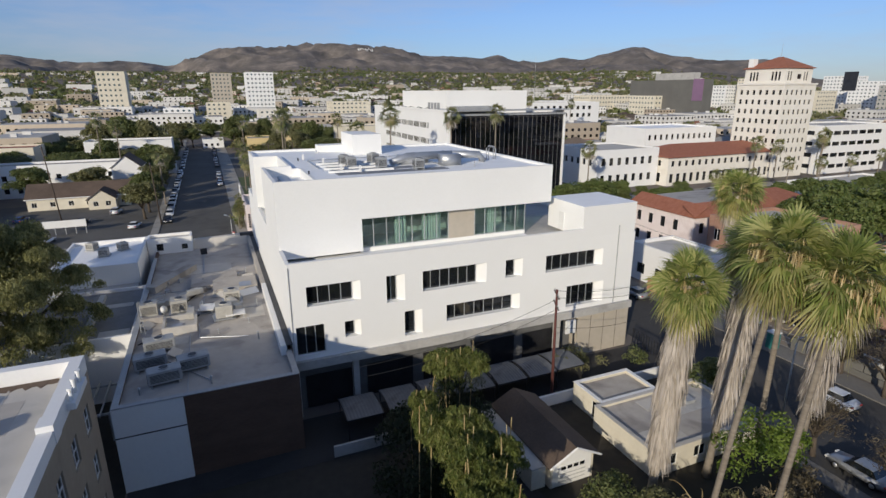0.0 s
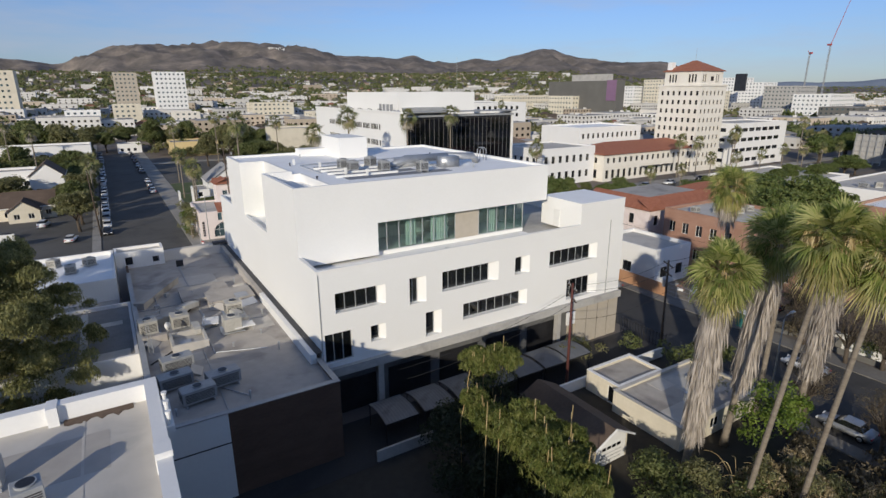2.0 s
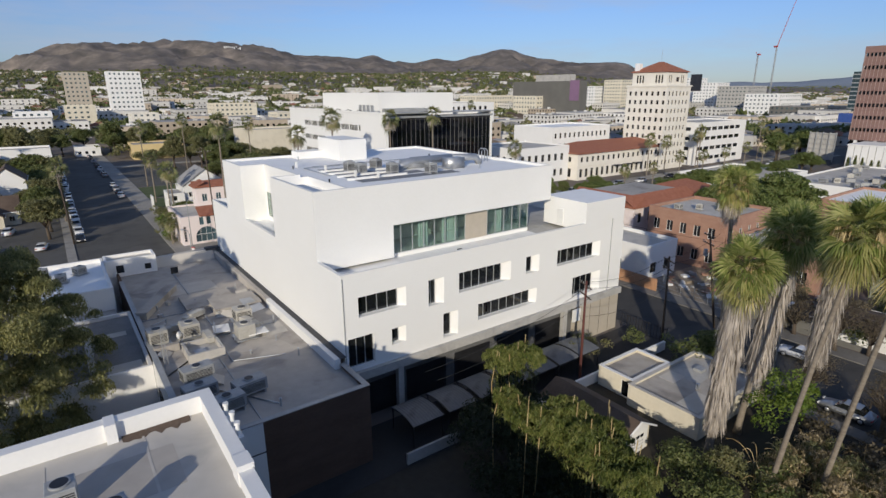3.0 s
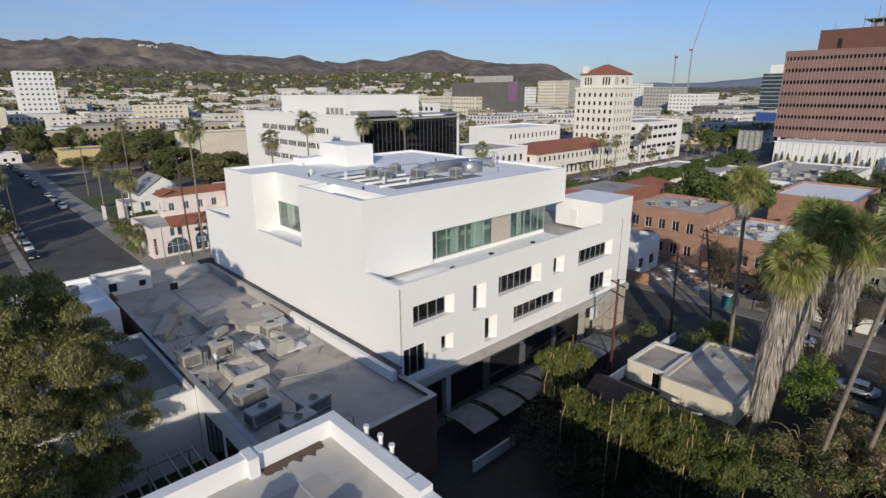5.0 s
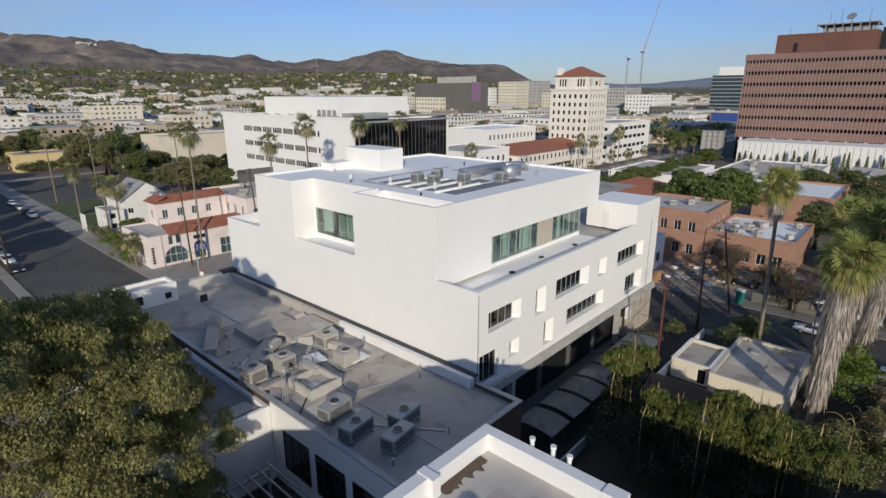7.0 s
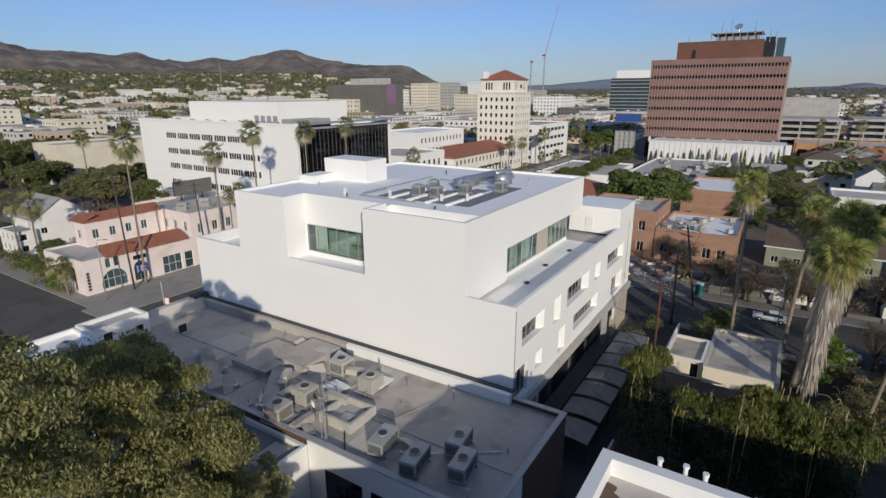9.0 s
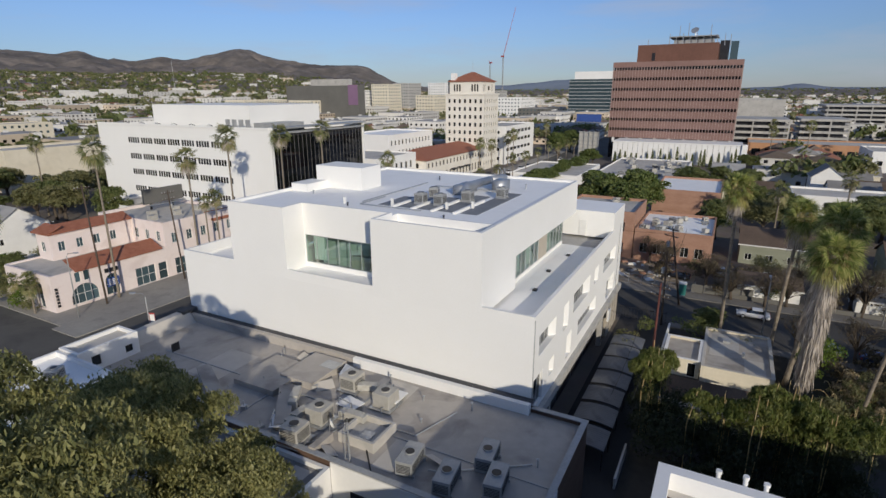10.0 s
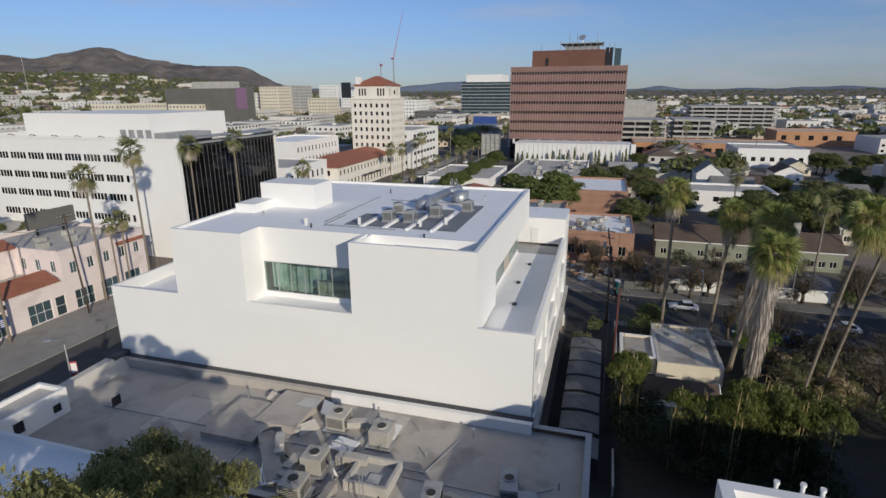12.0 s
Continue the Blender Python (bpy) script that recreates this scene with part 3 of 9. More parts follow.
def tree(name, x, y, h, r, leaf, label, z=0.0, per=60, size=0.28, count=26, variant=0, group="", category="tree"):
    """A trunk with limbs and a crown of many small leaves. Trees of one kind share their meshes and differ in turn and size."""
    key = (leaf.name, variant, per, size, count)
    if key not in TREE_KINDS:
        rng = np.random.default_rng(11 + variant * 7 + len(TREE_KINDS))
        bl = lobes(rng, 4.0, 5.6, count)
        tufts = []
        for x_, y_, z_, r_ in bl:
            for _ in range(7):
                d = rng.normal(size=3)
                d /= np.linalg.norm(d)
                d[2] = abs(d[2]) * 0.9 - 0.1
                tufts.append((x_ + d[0] * r_ * 0.9, y_ + d[1] * r_ * 0.9, z_ + d[2] * r_ * 0.8, r_ * rng.uniform(0.2, 0.42)))
        thin = 0.16 if leaf is LEAF_DRY else 1.0
        c, nn = crown_points(rng, bl, per * 2 * thin)
        c2, nn2 = crown_points(rng, tufts, per * 6 * thin)
        crown = quad_mesh("crown", leaf_quads(rng, np.concatenate([c, c2]), np.concatenate([nn, nn2]), size * 0.55), leaf)
        TREE_KINDS[key] = (limb_mesh(rng, bl, 0.28, 2.6, BARK, twigs=tufts if leaf is LEAF_DRY else ()), crown)
    tm, cm = TREE_KINDS[key]
    t = thing(name, x, y, z, label, category, group, (x * 37 + y * 53) % 360)
    for nm, me in (("trunk", tm), ("crown", cm)):
        o = attach(nm, me, t)
        o.scale = (r / 4.0, r / 4.0, h / 9.0)
    return t


FAN_CACHE = {}


def fan_quads(rng, base, way, length, width, blades=9, droop=0.5):
    """One fan-shaped palm frond as narrow blades that spread from the end of its stalk."""
    way = np.array(way, float)
    way /= np.linalg.norm(way)
    side = np.cross(way, (0, 0, 1))
    ns = np.linalg.norm(side)
    side = side / ns if ns > 1e-3 else np.array((1.0, 0, 0))
    up = np.cross(side, way)
    roll = rng.normal() * 0.55
    side, up = side * math.cos(roll) + up * math.sin(roll), up * math.cos(roll) - side * math.sin(roll)
    hub = base + way * length * 0.5 - np.array((0, 0, droop * 0.05 * length))
    q = [np.stack([base - side * 0.03, base + side * 0.03, hub + side * 0.025, hub - side * 0.025])]
    for k in range(blades):
        a = (k / (blades - 1) - 0.5) * 2.7
        d = way * math.cos(a) + side * math.sin(a)
        L = length * 0.58 * (1 - 0.25 * abs(a) / 1.35) * rng.uniform(0.85, 1.1)
        tipdrop = np.array((0, 0, -droop * L * rng.uniform(0.5, 1.0)))
        mid = hub + d * L * 0.55 + up * 0.08 * L + tipdrop * 0.25
        end = hub + d * L + tipdrop
        s = np.cross(d, up)
        s /= np.linalg.norm(s) + 1e-9
        w = width * rng.uniform(0.8, 1.2)
        q.append(np.stack([hub, mid - s * w, end, mid + s * w]))
    return q


def palm_crown(seed, green, dead_hang, r, fronds=96, blades=19, hang=14, wide=0.034):
    rng = np.random.default_rng(seed)
    g, dq, low = [], [], []
    for i in range(fronds):
        a = i * 2.39996 + rng.uniform(-0.2, 0.2)
        e = math.sin(1.35 - 2.55 * (i / fronds) ** 0.85 + rng.normal() * 0.08)
        c = math.sqrt(max(0.05, 1 - e * e))
        way = (math.cos(a) * c, math.sin(a) * c, e)
        (low if i > fronds * 0.74 else g).extend(fan_quads(rng, np.array((0, 0, 0.15 * e)), way, r * rng.uniform(0.66, 1.12), wide * r / 1.7, blades, 0.15 + 0.8 * (i / fronds) ** 2 + 0.15 * rng.random()))
    for i in range(hang):
        a = i * 2.39996
        way = (math.cos(a) * 0.45, math.sin(a) * 0.45, -0.9)
        dq += fan_quads(rng, np.array((0, 0, -0.25)), way, r * rng.uniform(0.7, 0.95), 0.035 * r / 1.7, 13, 0.7)
    return quad_mesh("crown", np.array(g), green), quad_mesh("dead_fronds", np.array(dq), PALM_DEAD) if dq else None, quad_mesh("lower_fronds", np.array(low), PALM_YELLOW if green is PALM_GREEN else green)


def palm(name, x, y, h, r, label, top=None, skirt=0.0, tr=0.25, green=None, seed=0, group="", z=0.0, skirt_r=1.15):
    """A fan palm: ringed trunk from (x, y) to top, a crown of fans and, where it has one, a skirt of dead fronds of that length."""
    top = top or (x, y)
    p = thing(name, x, y, z, label, "palm tree", group)
    dx, dy = top[0] - x, top[1] - y
    bm = bmesh.new()
    n = 14
    pts = [(dx * (i / n) ** 1.15, dy * (i / n) ** 1.15, -0.2 + (h + 0.2) * i / n) for i in range(n + 1)]
    tube(bm, pts, [tr * (1.35 if i == 0 else 1.0 - 0.25 * i / n) * (1.06 if i % 2 else 1.0) for i in range(n + 1)], 9)
    part("trunk", bm, PALM_TRUNK, p, smooth=True)
    key = (seed % 3, (green or PALM_GREEN).name, round(r, 2), skirt > 0)
    if key not in FAN_CACHE:
        FAN_CACHE[key] = palm_crown(seed % 3 + 5, green or PALM_GREEN, skirt > 0, r, *((32, 11, 12, 0.055) if green is PALM_FAR else ()))
    cm, dm, lm = FAN_CACHE[key]
    attach("crown", cm, p, "", (dx, dy, h), (seed * 67) % 360)
    attach("lower_fronds", lm, p, "older yellowing fronds", (dx, dy, h), (seed * 67) % 360)
    if dm:
        attach("dead_fronds", dm, p, "dry straw-coloured hanging fronds", (dx, dy, h), (seed * 41) % 360)
    if green is None:
        g = np.random.default_rng(140 + seed)
        q = []
        for i in range(26):
            a0 = g.uniform(0, 2 * math.pi)
            a1 = a0 + g.normal() * 0.2
            ro = r * g.uniform(0.3, 0.62)
            b = np.array((math.cos(a0) * ro, math.sin(a0) * ro, g.uniform(-0.2, 0.7)))
            for j in range(16):
                L = g.uniform(0.6, 1.7) * r / 2.8
                o = b + g.normal(size=3) * np.array((0.16, 0.16, 0.22))
                d = np.array((math.cos(a1) * g.uniform(-0.05, 0.25), math.sin(a1) * g.uniform(-0.05, 0.25), -1.0)) * L
                ta = g.uniform(0, math.pi)
                w = np.array((math.cos(ta), math.sin(ta), 0)) * g.uniform(0.02, 0.045)
                q.append(np.stack([o - w * 0.5, o + d * 0.5 - w, o + d, o + d * 0.5 + w]))
        attach("straw_fringe", quad_mesh("straw_fringe", np.array(q), PALM_STRAW), p, "drooping straw-coloured fruit stalks", (dx, dy, h))
    if skirt:
        rng = np.random.default_rng(90 + seed)
        q = []
        k = int(skirt * 420)
        for i in range(k):
            f = rng.uniform(0, 1)
            zz = h - 0.3 - f * skirt
            a = rng.uniform(0, 2 * math.pi)
            rr = skirt_r * (0.62 + 0.38 * math.sin(min(1.0, (1 - f) * 1.6 + 0.15) * math.pi / 2)) * rng.uniform(0.62, 1.02) * (1.0 + 0.13 * math.sin(zz * 1.9 + seed * 2.1 + math.sin(a + seed) * 1.3))
            cx, cy = dx * (zz / h), dy * (zz / h)
            b = np.array((cx + math.cos(a) * rr, cy + math.sin(a) * rr, zz))
            L = rng.uniform(0.9, 2.4)
            d = np.array((math.cos(a) * rng.uniform(-0.05, 0.22), math.sin(a) * rng.uniform(-0.05, 0.22), -1.0)) * L
            ta = a + math.pi / 2 + rng.normal() * 0.5
            s = np.array((math.cos(ta), math.sin(ta), 0)) * rng.uniform(0.02, 0.065)
            q.append(np.stack([b - s * 0.6, b + d * 0.5 - s, b + d, b + d * 0.5 + s]))
        attach("skirt", quad_mesh("skirt", np.array(q), PALM_DEAD), p, "thick skirt of dry grey-brown thatch")
        bm = bmesh.new()
        m = 8
        tube(bm, [(dx * ((h - skirt * i / m) / h), dy * ((h - skirt * i / m) / h), h - 0.3 - skirt * i / m) for i in range(m + 1)], [skirt_r * v for v in (0.6, 0.76, 0.8, 0.78, 0.74, 0.68, 0.62, 0.56, 0.34)], 12)
        part("thatch_core", bm, PALM_DEAD, p)
    return p


def hedge_mass(name, pts, rng_seed, leaf, label, category, per=70, size=0.22, kind="", group="", trunk=None):
    """A clump of foliage from lobes (x, y, z, r) relative to the first lobe's foot."""
    rng = np.random.default_rng(rng_seed)
    x0, y0 = pts[0][0], pts[0][1]
    t = thing(name, x0, y0, 0, label, category, group, kind=kind)
    loc = [(x - x0, y - y0, z, r) for x, y, z, r in pts]
    c, nn = crown_points(rng, loc, per)
    attach("foliage", quad_mesh("foliage", leaf_quads(rng, c, nn, size), leaf), t)
    return t

# ---- ground and hills ----
# skyline of the ridge: bearing from +y towards +x in degrees, height
RIDGE = ((-180, 120), (-40, 180), (-14.6, 219), (-10.2, 183), (-6, 200), (-2.5, 185), (-0.3, 249), (2, 312), (4.6, 327), (7.1, 324), (10, 353), (11.5, 332), (12.9, 346), (18.4, 324), (20.4, 280), (23, 258), (27, 247), (28.9, 272), (30.6, 230),
         (33, 222), (35, 254), (36.9, 234), (39.5, 266), (42, 294), (45, 246), (48, 226), (53, 214), (57, 90), (62, 45), (180, 45))


def hill_top(az):
    for (a0, h0), (a1, h1) in zip(RIDGE, RIDGE[1:]):
        if a0 <= az <= a1:
            f = (az - a0) / (a1 - a0)
            f = f * f * (3 - 2 * f) * 0.6 + f * 0.4
            return h0 + (h1 - h0) * f + 5.0 * noise.noise(Vector((az * 1.3, 0.5, 0))) + 2.5 * noise.noise(Vector((az * 4.1, 3.5, 0)))
    return 120.0


def ease(a, b, v):
    v = min(1.0, max(0.0, (v - a) / (b - a)))
    return v * v * (3 - 2 * v)


def ground_z(x, y):
    """Height of the land: flat town, rising foothills, then the ridge."""
    r = math.hypot(x, y)
    if r < 330:
        return 0.0
    az = math.degrees(math.atan2(x, y))
    north = 1.0 - 0.93 * ease(40, 66, az)
    north *= 1.0 - ease(100, 170, abs(az))
    foot = 95.0 * ease(420, 2600, r) * north
    k = ease(2300, 4000, r) * (1.0 - 0.25 * ease(4000, 4900, r))
    top = hill_top(az)
    n = noise.fractal(Vector((x * 0.0016, y * 0.0016, 0.3)), 1.0, 2.0, 5)
    gully = abs(noise.fractal(Vector((x * 0.0042, y * 0.0042, 5.0)), 1.0, 2.1, 5))
    z = foot + max(0.0, top - foot) * k
    return z + n * 26.0 * ease(900, 3000, r) * north - gully * 85.0 * ease(2400, 3200, r) * (1 - ease(3780, 4000, r)) * north


def hill_material():
    m, nt, p = nodes_of("land")
    n, l = nt.nodes, nt.links
    co = n.new("ShaderNodeTexCoord")
    a = n.new("ShaderNodeTexNoise")
    a.inputs["Scale"].default_value = 0.008
    a.inputs["Detail"].default_value = 8
    a.inputs["Roughness"].default_value = 0.7
    l.new(co.outputs["Object"], a.inputs["Vector"])
    r = n.new("ShaderNodeValToRGB")
    e = r.color_ramp.elements
    e[0].position, e[0].color = 0.34, (0.115, 0.102, 0.09, 1)
    e[1].position, e[1].color = 0.66, (0.29, 0.235, 0.19, 1)
    x = e.new(0.5)
    x.color = (0.175, 0.148, 0.125, 1)
    l.new(a.outputs["Fac"], r.inputs["Fac"])
    fine = n.new("ShaderNodeTexNoise")
    fine.inputs["Scale"].default_value = 0.3
    fine.inputs["Detail"].default_value = 6
    l.new(co.outputs["Object"], fine.inputs["Vector"])
    mx = n.new("ShaderNodeMix")
    mx.data_type = 'RGBA'
    mx.blend_type = 'MULTIPLY'
    mx.inputs["Factor"].default_value = 0.22
    l.new(r.outputs[0], mx.inputs["A"])
    l.new(fine.outputs["Color"], mx.inputs["B"])
    hs = n.new("ShaderNodeHueSaturation")
    hs.inputs["Saturation"].default_value = 0.9
    hs.inputs["Value"].default_value = 1.2
    l.new(mx.outputs["Result"], hs.inputs["Color"])
    l.new(hs.outputs[0], p.inputs["Base Color"])
    p.inputs["Roughness"].default_value = 0.95
    p.inputs["Specular IOR Level"].default_value = 0.1
    return m


radii = [0, 60, 120, 200, 330] + [330 * (4900 / 330) ** (i / 110) for i in range(1, 111)]
steps = [-180 + i * 5 for i in range(31)] + [-25 + 0.42 * i for i in range(1, 215)] + [70 + i * 5 for i in range(0, 22)]
bm = bmesh.new()
grid = []
for r in radii[1:]:
    grid.append([bm.verts.new((r * math.sin(radians(a)), r * math.cos(radians(a)), ground_z(r * math.sin(radians(a)), r * math.cos(radians(a))))) for a in steps])
mid = bm.verts.new((0, 0, 0))
ns = len(steps)
for k in range(ns):
    bm.faces.new((mid, grid[0][(k + 1) % ns], grid[0][k]))
for ga, gb in zip(grid, grid[1:]):
    for k in range(ns):
        bm.faces.new((ga[k], ga[(k + 1) % ns], gb[(k + 1) % ns], gb[k]))
solid("ground", bm, hill_material(), "dry town ground rising to brown chaparral hills", "ground", "structure", smooth=True)


def slab(name, x0, y0, x1, y1, z0, z1, mat, label, category, kind="structure"):
    bm = bmesh.new()
    box(bm, x0, y0, z0, x1, y1, z1)
    return solid(name, bm, mat, label, category, kind)


slab("road_cross", -400, 96.5, 420, 120.5, -0.2, 0.03, ASPHALT, "worn grey asphalt cross street with patches", "road")
slab("road_north", -12.6, 120.5, 3.6, 332, -0.2, 0.034, ASPHALT, "grey asphalt side street lined with parked cars", "road")
slab("road_east", 47.5, -160, 59.5, 96.5, -0.2, 0.038, ASPHALT_DARK, "dark asphalt street beside the palms", "road")
slab("alley", -9.0, 40.0, 47.5, 47.0, -0.2, 0.026, ASPHALT_SHADED, "asphalt alley behind the building, darkened for shade", "road")
slab("yard", -60, -60, 45.6, 40.0, -0.2, 0.012, SOIL, "bare yard soil behind the houses, darkened for shade", "yard")
slab("driveway", 13.5, 18.0, 21.0, 40.0, -0.2, 0.02, ASPHALT_SHADED, "asphalt driveway beside the garage, darkened for shade", "driveway")
slab("parking_lot", -60, 126, -14.2, 180, -0.2, 0.03, ASPHALT, "asphalt parking lot", "parking lot")
slab("side_lot", 8.5, 214.0, 33.0, 276.0, -0.2, 0.03, ASPHALT, "asphalt lot beside the avenue", "parking lot")
slab("lot_pavement", 8.5, 276.0, 60.0, 281.0, -0.2, 0.16, PAVING, "pale concrete pavement before the yellow shop", "pavement")
slab("grass_strip", 8.5, 174.0, 19.0, 189.0, -0.2, 0.06, GRASS, "small patch of lawn beside the avenue", "lawn")
slab("grass_strip", 8.5, 191.0, 22.0, 213.0, -0.2, 0.06, GRASS, "mown lawn beside the parking lot", "lawn")
slab("pavement_south", -60, 91.6, 47.5, 96.5, -0.2, 0.16, PAVING, "concrete pavement with kerb", "pavement")
slab("pavement_apron", 2.4, 114.2, 62.0, 120.5, -0.2, 0.16, PAVING, "wide pale concrete apron before the shops", "pavement")
slab("pavement_north", 8.5, 120.5, 300, 126.0, -0.2, 0.16, PAVING, "concrete pavement with kerb", "pavement")
slab("pavement_corner", -60, 120.5, -14.2, 126.0, -0.2, 0.16, PAVING, "concrete pavement with kerb", "pavement")
slab("pavement_side", 3.6, 120.5, 8.5, 400, -0.2, 0.163, PAVING, "concrete pavement along the side street", "pavement")
slab("pavement_side", -14.2, 120.5, -12.6, 400, -0.2, 0.163, PAVING, "concrete pavement along the side street", "pavement")
slab("pavement_east", 59.5, -160, 62.5, 96.5, -0.2, 0.16, PAVING_OLD, "concrete pavement with kerb", "pavement")
slab("road_east", 44.2, -160, 47.5, 27.0, -0.2, 0.038, ASPHALT_DARK, "dark asphalt kerb lane beside the palms", "road")
slab("pavement_east", 42.4, -160, 44.2, 27.0, -0.2, 0.16, PAVING_OLD, "concrete pavement with kerb", "pavement")
slab("pavement_east", 45.6, 27.0, 47.5, 40.0, -0.2, 0.16, PAVING_OLD, "concrete pavement with kerb", "pavement")

# ---- the white building ----
MX, MY = 5.1, 47.6
wb = thing("office_building", MX, MY, 0, "white stucco four-storey building with stepped terraces", "building")


def wpart(name, boxes, mat, label=""):
    bm = bmesh.new()
    for b in boxes:
        box(bm, b[0] - MX, b[1] - MY, b[2], b[3] - MX, b[4] - MY, b[5])
    return part(name, bm, mat, wb, label)


def wwall(name, x, y, z, rz, w, h, t, mat, holes=(), label="", fmat=None, gmat=None):
    wall(wb, name, x - MX, y - MY, z, rz, w, h, t, mat, holes, label, fmat, gmat, trim=0.0)


def hole(x0, x1, z0, z1, panes, rec=0.6):
    return (round(x0 - MX, 3), round(z0 - 6.0, 3), round(x1 - x0, 3), round(z1 - z0, 3), panes, rec, 1)


# openings of the south wall: x0, x1, z0, z1, panes, splay of the east jamb
OPENINGS = ((6.7, 11.8, 11.3, 13.25, 4, 0.7), (14.4, 16.3, 10.5, 13.25, 2, 0.75), (18.2, 25.4, 11.1, 13.25, 6, 1.0), (27.7, 29.8, 11.2, 13.2, 1, 0.75), (32.8, 40.6, 11.1, 13.05, 6, 0.8),
            (10.1, 11.7, 7.6, 9.25, 1, 0.55), (16.2, 18.1, 6.6, 9.25, 1, 0.65), (20.8, 29.6, 7.4, 9.2, 7, 0.75), (35.8, 41.0, 6.5, 9.05, 4, 1.0))
wall(wb, "wall_south", 0, 0, 6.0, 0, 40.0, 8.6, 0.7, STUCCO, [hole(5.5, 8.2, 6.45, 9.4, 3, 0.3)] + [hole(*o[:5]) for o in OPENINGS], fmat=MULLION, glazed=False)
for x0, x1, z0, z1, n, sp in OPENINGS + ((5.5, 8.2, 6.45, 9.4, 3, 0.0),):
    w = round(x1 - x0 - sp, 3)
    rec = 0.6 if sp else 0.3
    fm, gm = window_meshes(w, round(z1 - z0, 3), n, 1, MULLION, GLASS_DARK, 0.07)
    wo = attach("window", fm, wb, "dark glazing in pale aluminium frames", (x0 - MX, rec, z0))
    for k in range(n):
        attach("pane", gm, wo, "", (k * w / n, 0, 0))
    if sp:
        bm = bmesh.new()
        lo = [bm.verts.new((px, py, z0)) for px, py in ((x1 - MX, 0.003), (x1 - MX, 0.66), (x1 - sp - MX, 0.66))]
        hi = [bm.verts.new((v.co.x, v.co.y, z1)) for v in lo]
        bm.faces.new(lo)
        bm.faces.new(hi)
        for i in range(3):
            bm.faces.new((lo[i], lo[(i + 1) % 3], hi[(i + 1) % 3], hi[i]))
        part("splayed_reveal", bm, STUCCO, wb)
NP, EX, TOPZ, UP = 91.5, 45.1, 15.6, 22.3
wwall("wall_west", MX, NP, 0, -90, NP - MY - 0.7, 14.6, 0.4, STUCCO)
wwall("wall_west", MX, MY + 0.7, 0, -90, 0.7, 6.0, 0.4, STUCCO)
wwall("wall_east", EX, MY + 0.7, 0, 90, NP - MY - 1.1, 14.6, 0.4, STUCCO)
wwall("wall_north", EX, NP, 0, 180, EX - MX - 0.4, 14.6, 0.4, STUCCO)
# parapets round the terraces
wpart("parapet", [(MX, MY, 14.6, 37.5, MY + 0.3, TOPZ)], STUCCO)
wpart("parapet", [(MX, MY + 0.3, 14.6, MX + 0.3, 52.5, TOPZ)], STUCCO)
wpart("parapet", [(MX, 83.0, 14.6, MX + 0.3, NP, TOPZ)], STUCCO)
wpart("parapet", [(MX + 0.3, NP - 0.3, 14.6, EX, NP, TOPZ)], STUCCO)
wpart("parapet", [(EX - 0.3, 55.0, 14.6, EX, NP - 0.3, TOPZ)], STUCCO)
wpart("coping", [(MX - 0.03, MY - 0.03, TOPZ, 37.5, MY + 0.33, TOPZ + 0.04)], STUCCO, "thin white coping")
wpart("coping", [(MX - 0.03, MY + 0.33, TOPZ, MX + 0.33, 52.5, TOPZ + 0.04)], STUCCO, "thin white coping")
# terrace floors
wpart("terrace_floor", [(MX + 0.3, MY + 0.3, 13.9, 33.3, 53.45, 14.25)], MEMBRANE, "white membrane terrace floor")
wpart("terrace_deck", [(33.3, MY + 0.3, 13.9, EX - 0.3, 83.0, 14.26)], CONCRETE, "grey paved terrace deck")
wpart("terrace_floor", [(MX + 0.3, 83.0, 13.9, EX - 0.3, NP - 0.3, 14.25)], MEMBRANE)
# upper storey: west wall in three stretches round the deep notch
N0, N1, ND = 64.0, 75.0, 3.0
wpart("upper_wall", [(MX, 52.5, 14.6, MX + 0.35, N0, UP)], STUCCO)
wpart("upper_wall", [(MX, N1, 14.6, MX + 0.35, 83.0, UP)], STUCCO)
wpart("notch_sill", [(MX, N0, 14.6, MX + 0.35, N1, 15.62)], STUCCO)
wpart("notch_wall", [(MX + 0.35, N0 - 0.35, 14.6, MX + ND, N0, UP)], STUCCO)
wpart("notch_wall", [(MX + 0.35, N1, 14.6, MX + ND, N1 + 0.35, UP)], STUCCO)
wpart("notch_floor", [(MX + 0.35, N0, 14.4, MX + ND, N1, 15.2)], MEMBRANE)
wwall("notch_back_wall", MX + ND, N1 + 0.35, 14.6, -90, N1 - N0 + 0.7, UP - 14.6, 0.3, STUCCO,
      [(0.5, 1.1, 10.4, 3.15, 7, 0.06, 1)], fmat=MULLION, gmat=GLASS_CLEAR)
wpart("upper_wall", [(MX + 0.35, 52.5, 14.6, 13.5, 52.85, UP)], STUCCO)
wpart("upper_wall", [(13.5, 52.5, 18.0, 36.4, 52.85, UP)], STUCCO)
wpart("upper_wall", [(36.05, 52.85, 18.0, 36.4, 83.0, UP)], STUCCO)
wpart("upper_wall", [(MX + 0.35, 82.65, 14.6, 36.05, 83.0, UP)], STUCCO)
wpart("jamb", [(13.2, 52.85, 14.6, 13.5, 53.5, 18.0)], STUCCO)
wpart("soffit", [(13.5, 52.85, 18.0, 36.05, 82.65, 18.2)], STUCCO)
wpart("upper_wall", [(33.2, 60.0, 14.6, 33.5, 82.65, 18.0)], STUCCO)
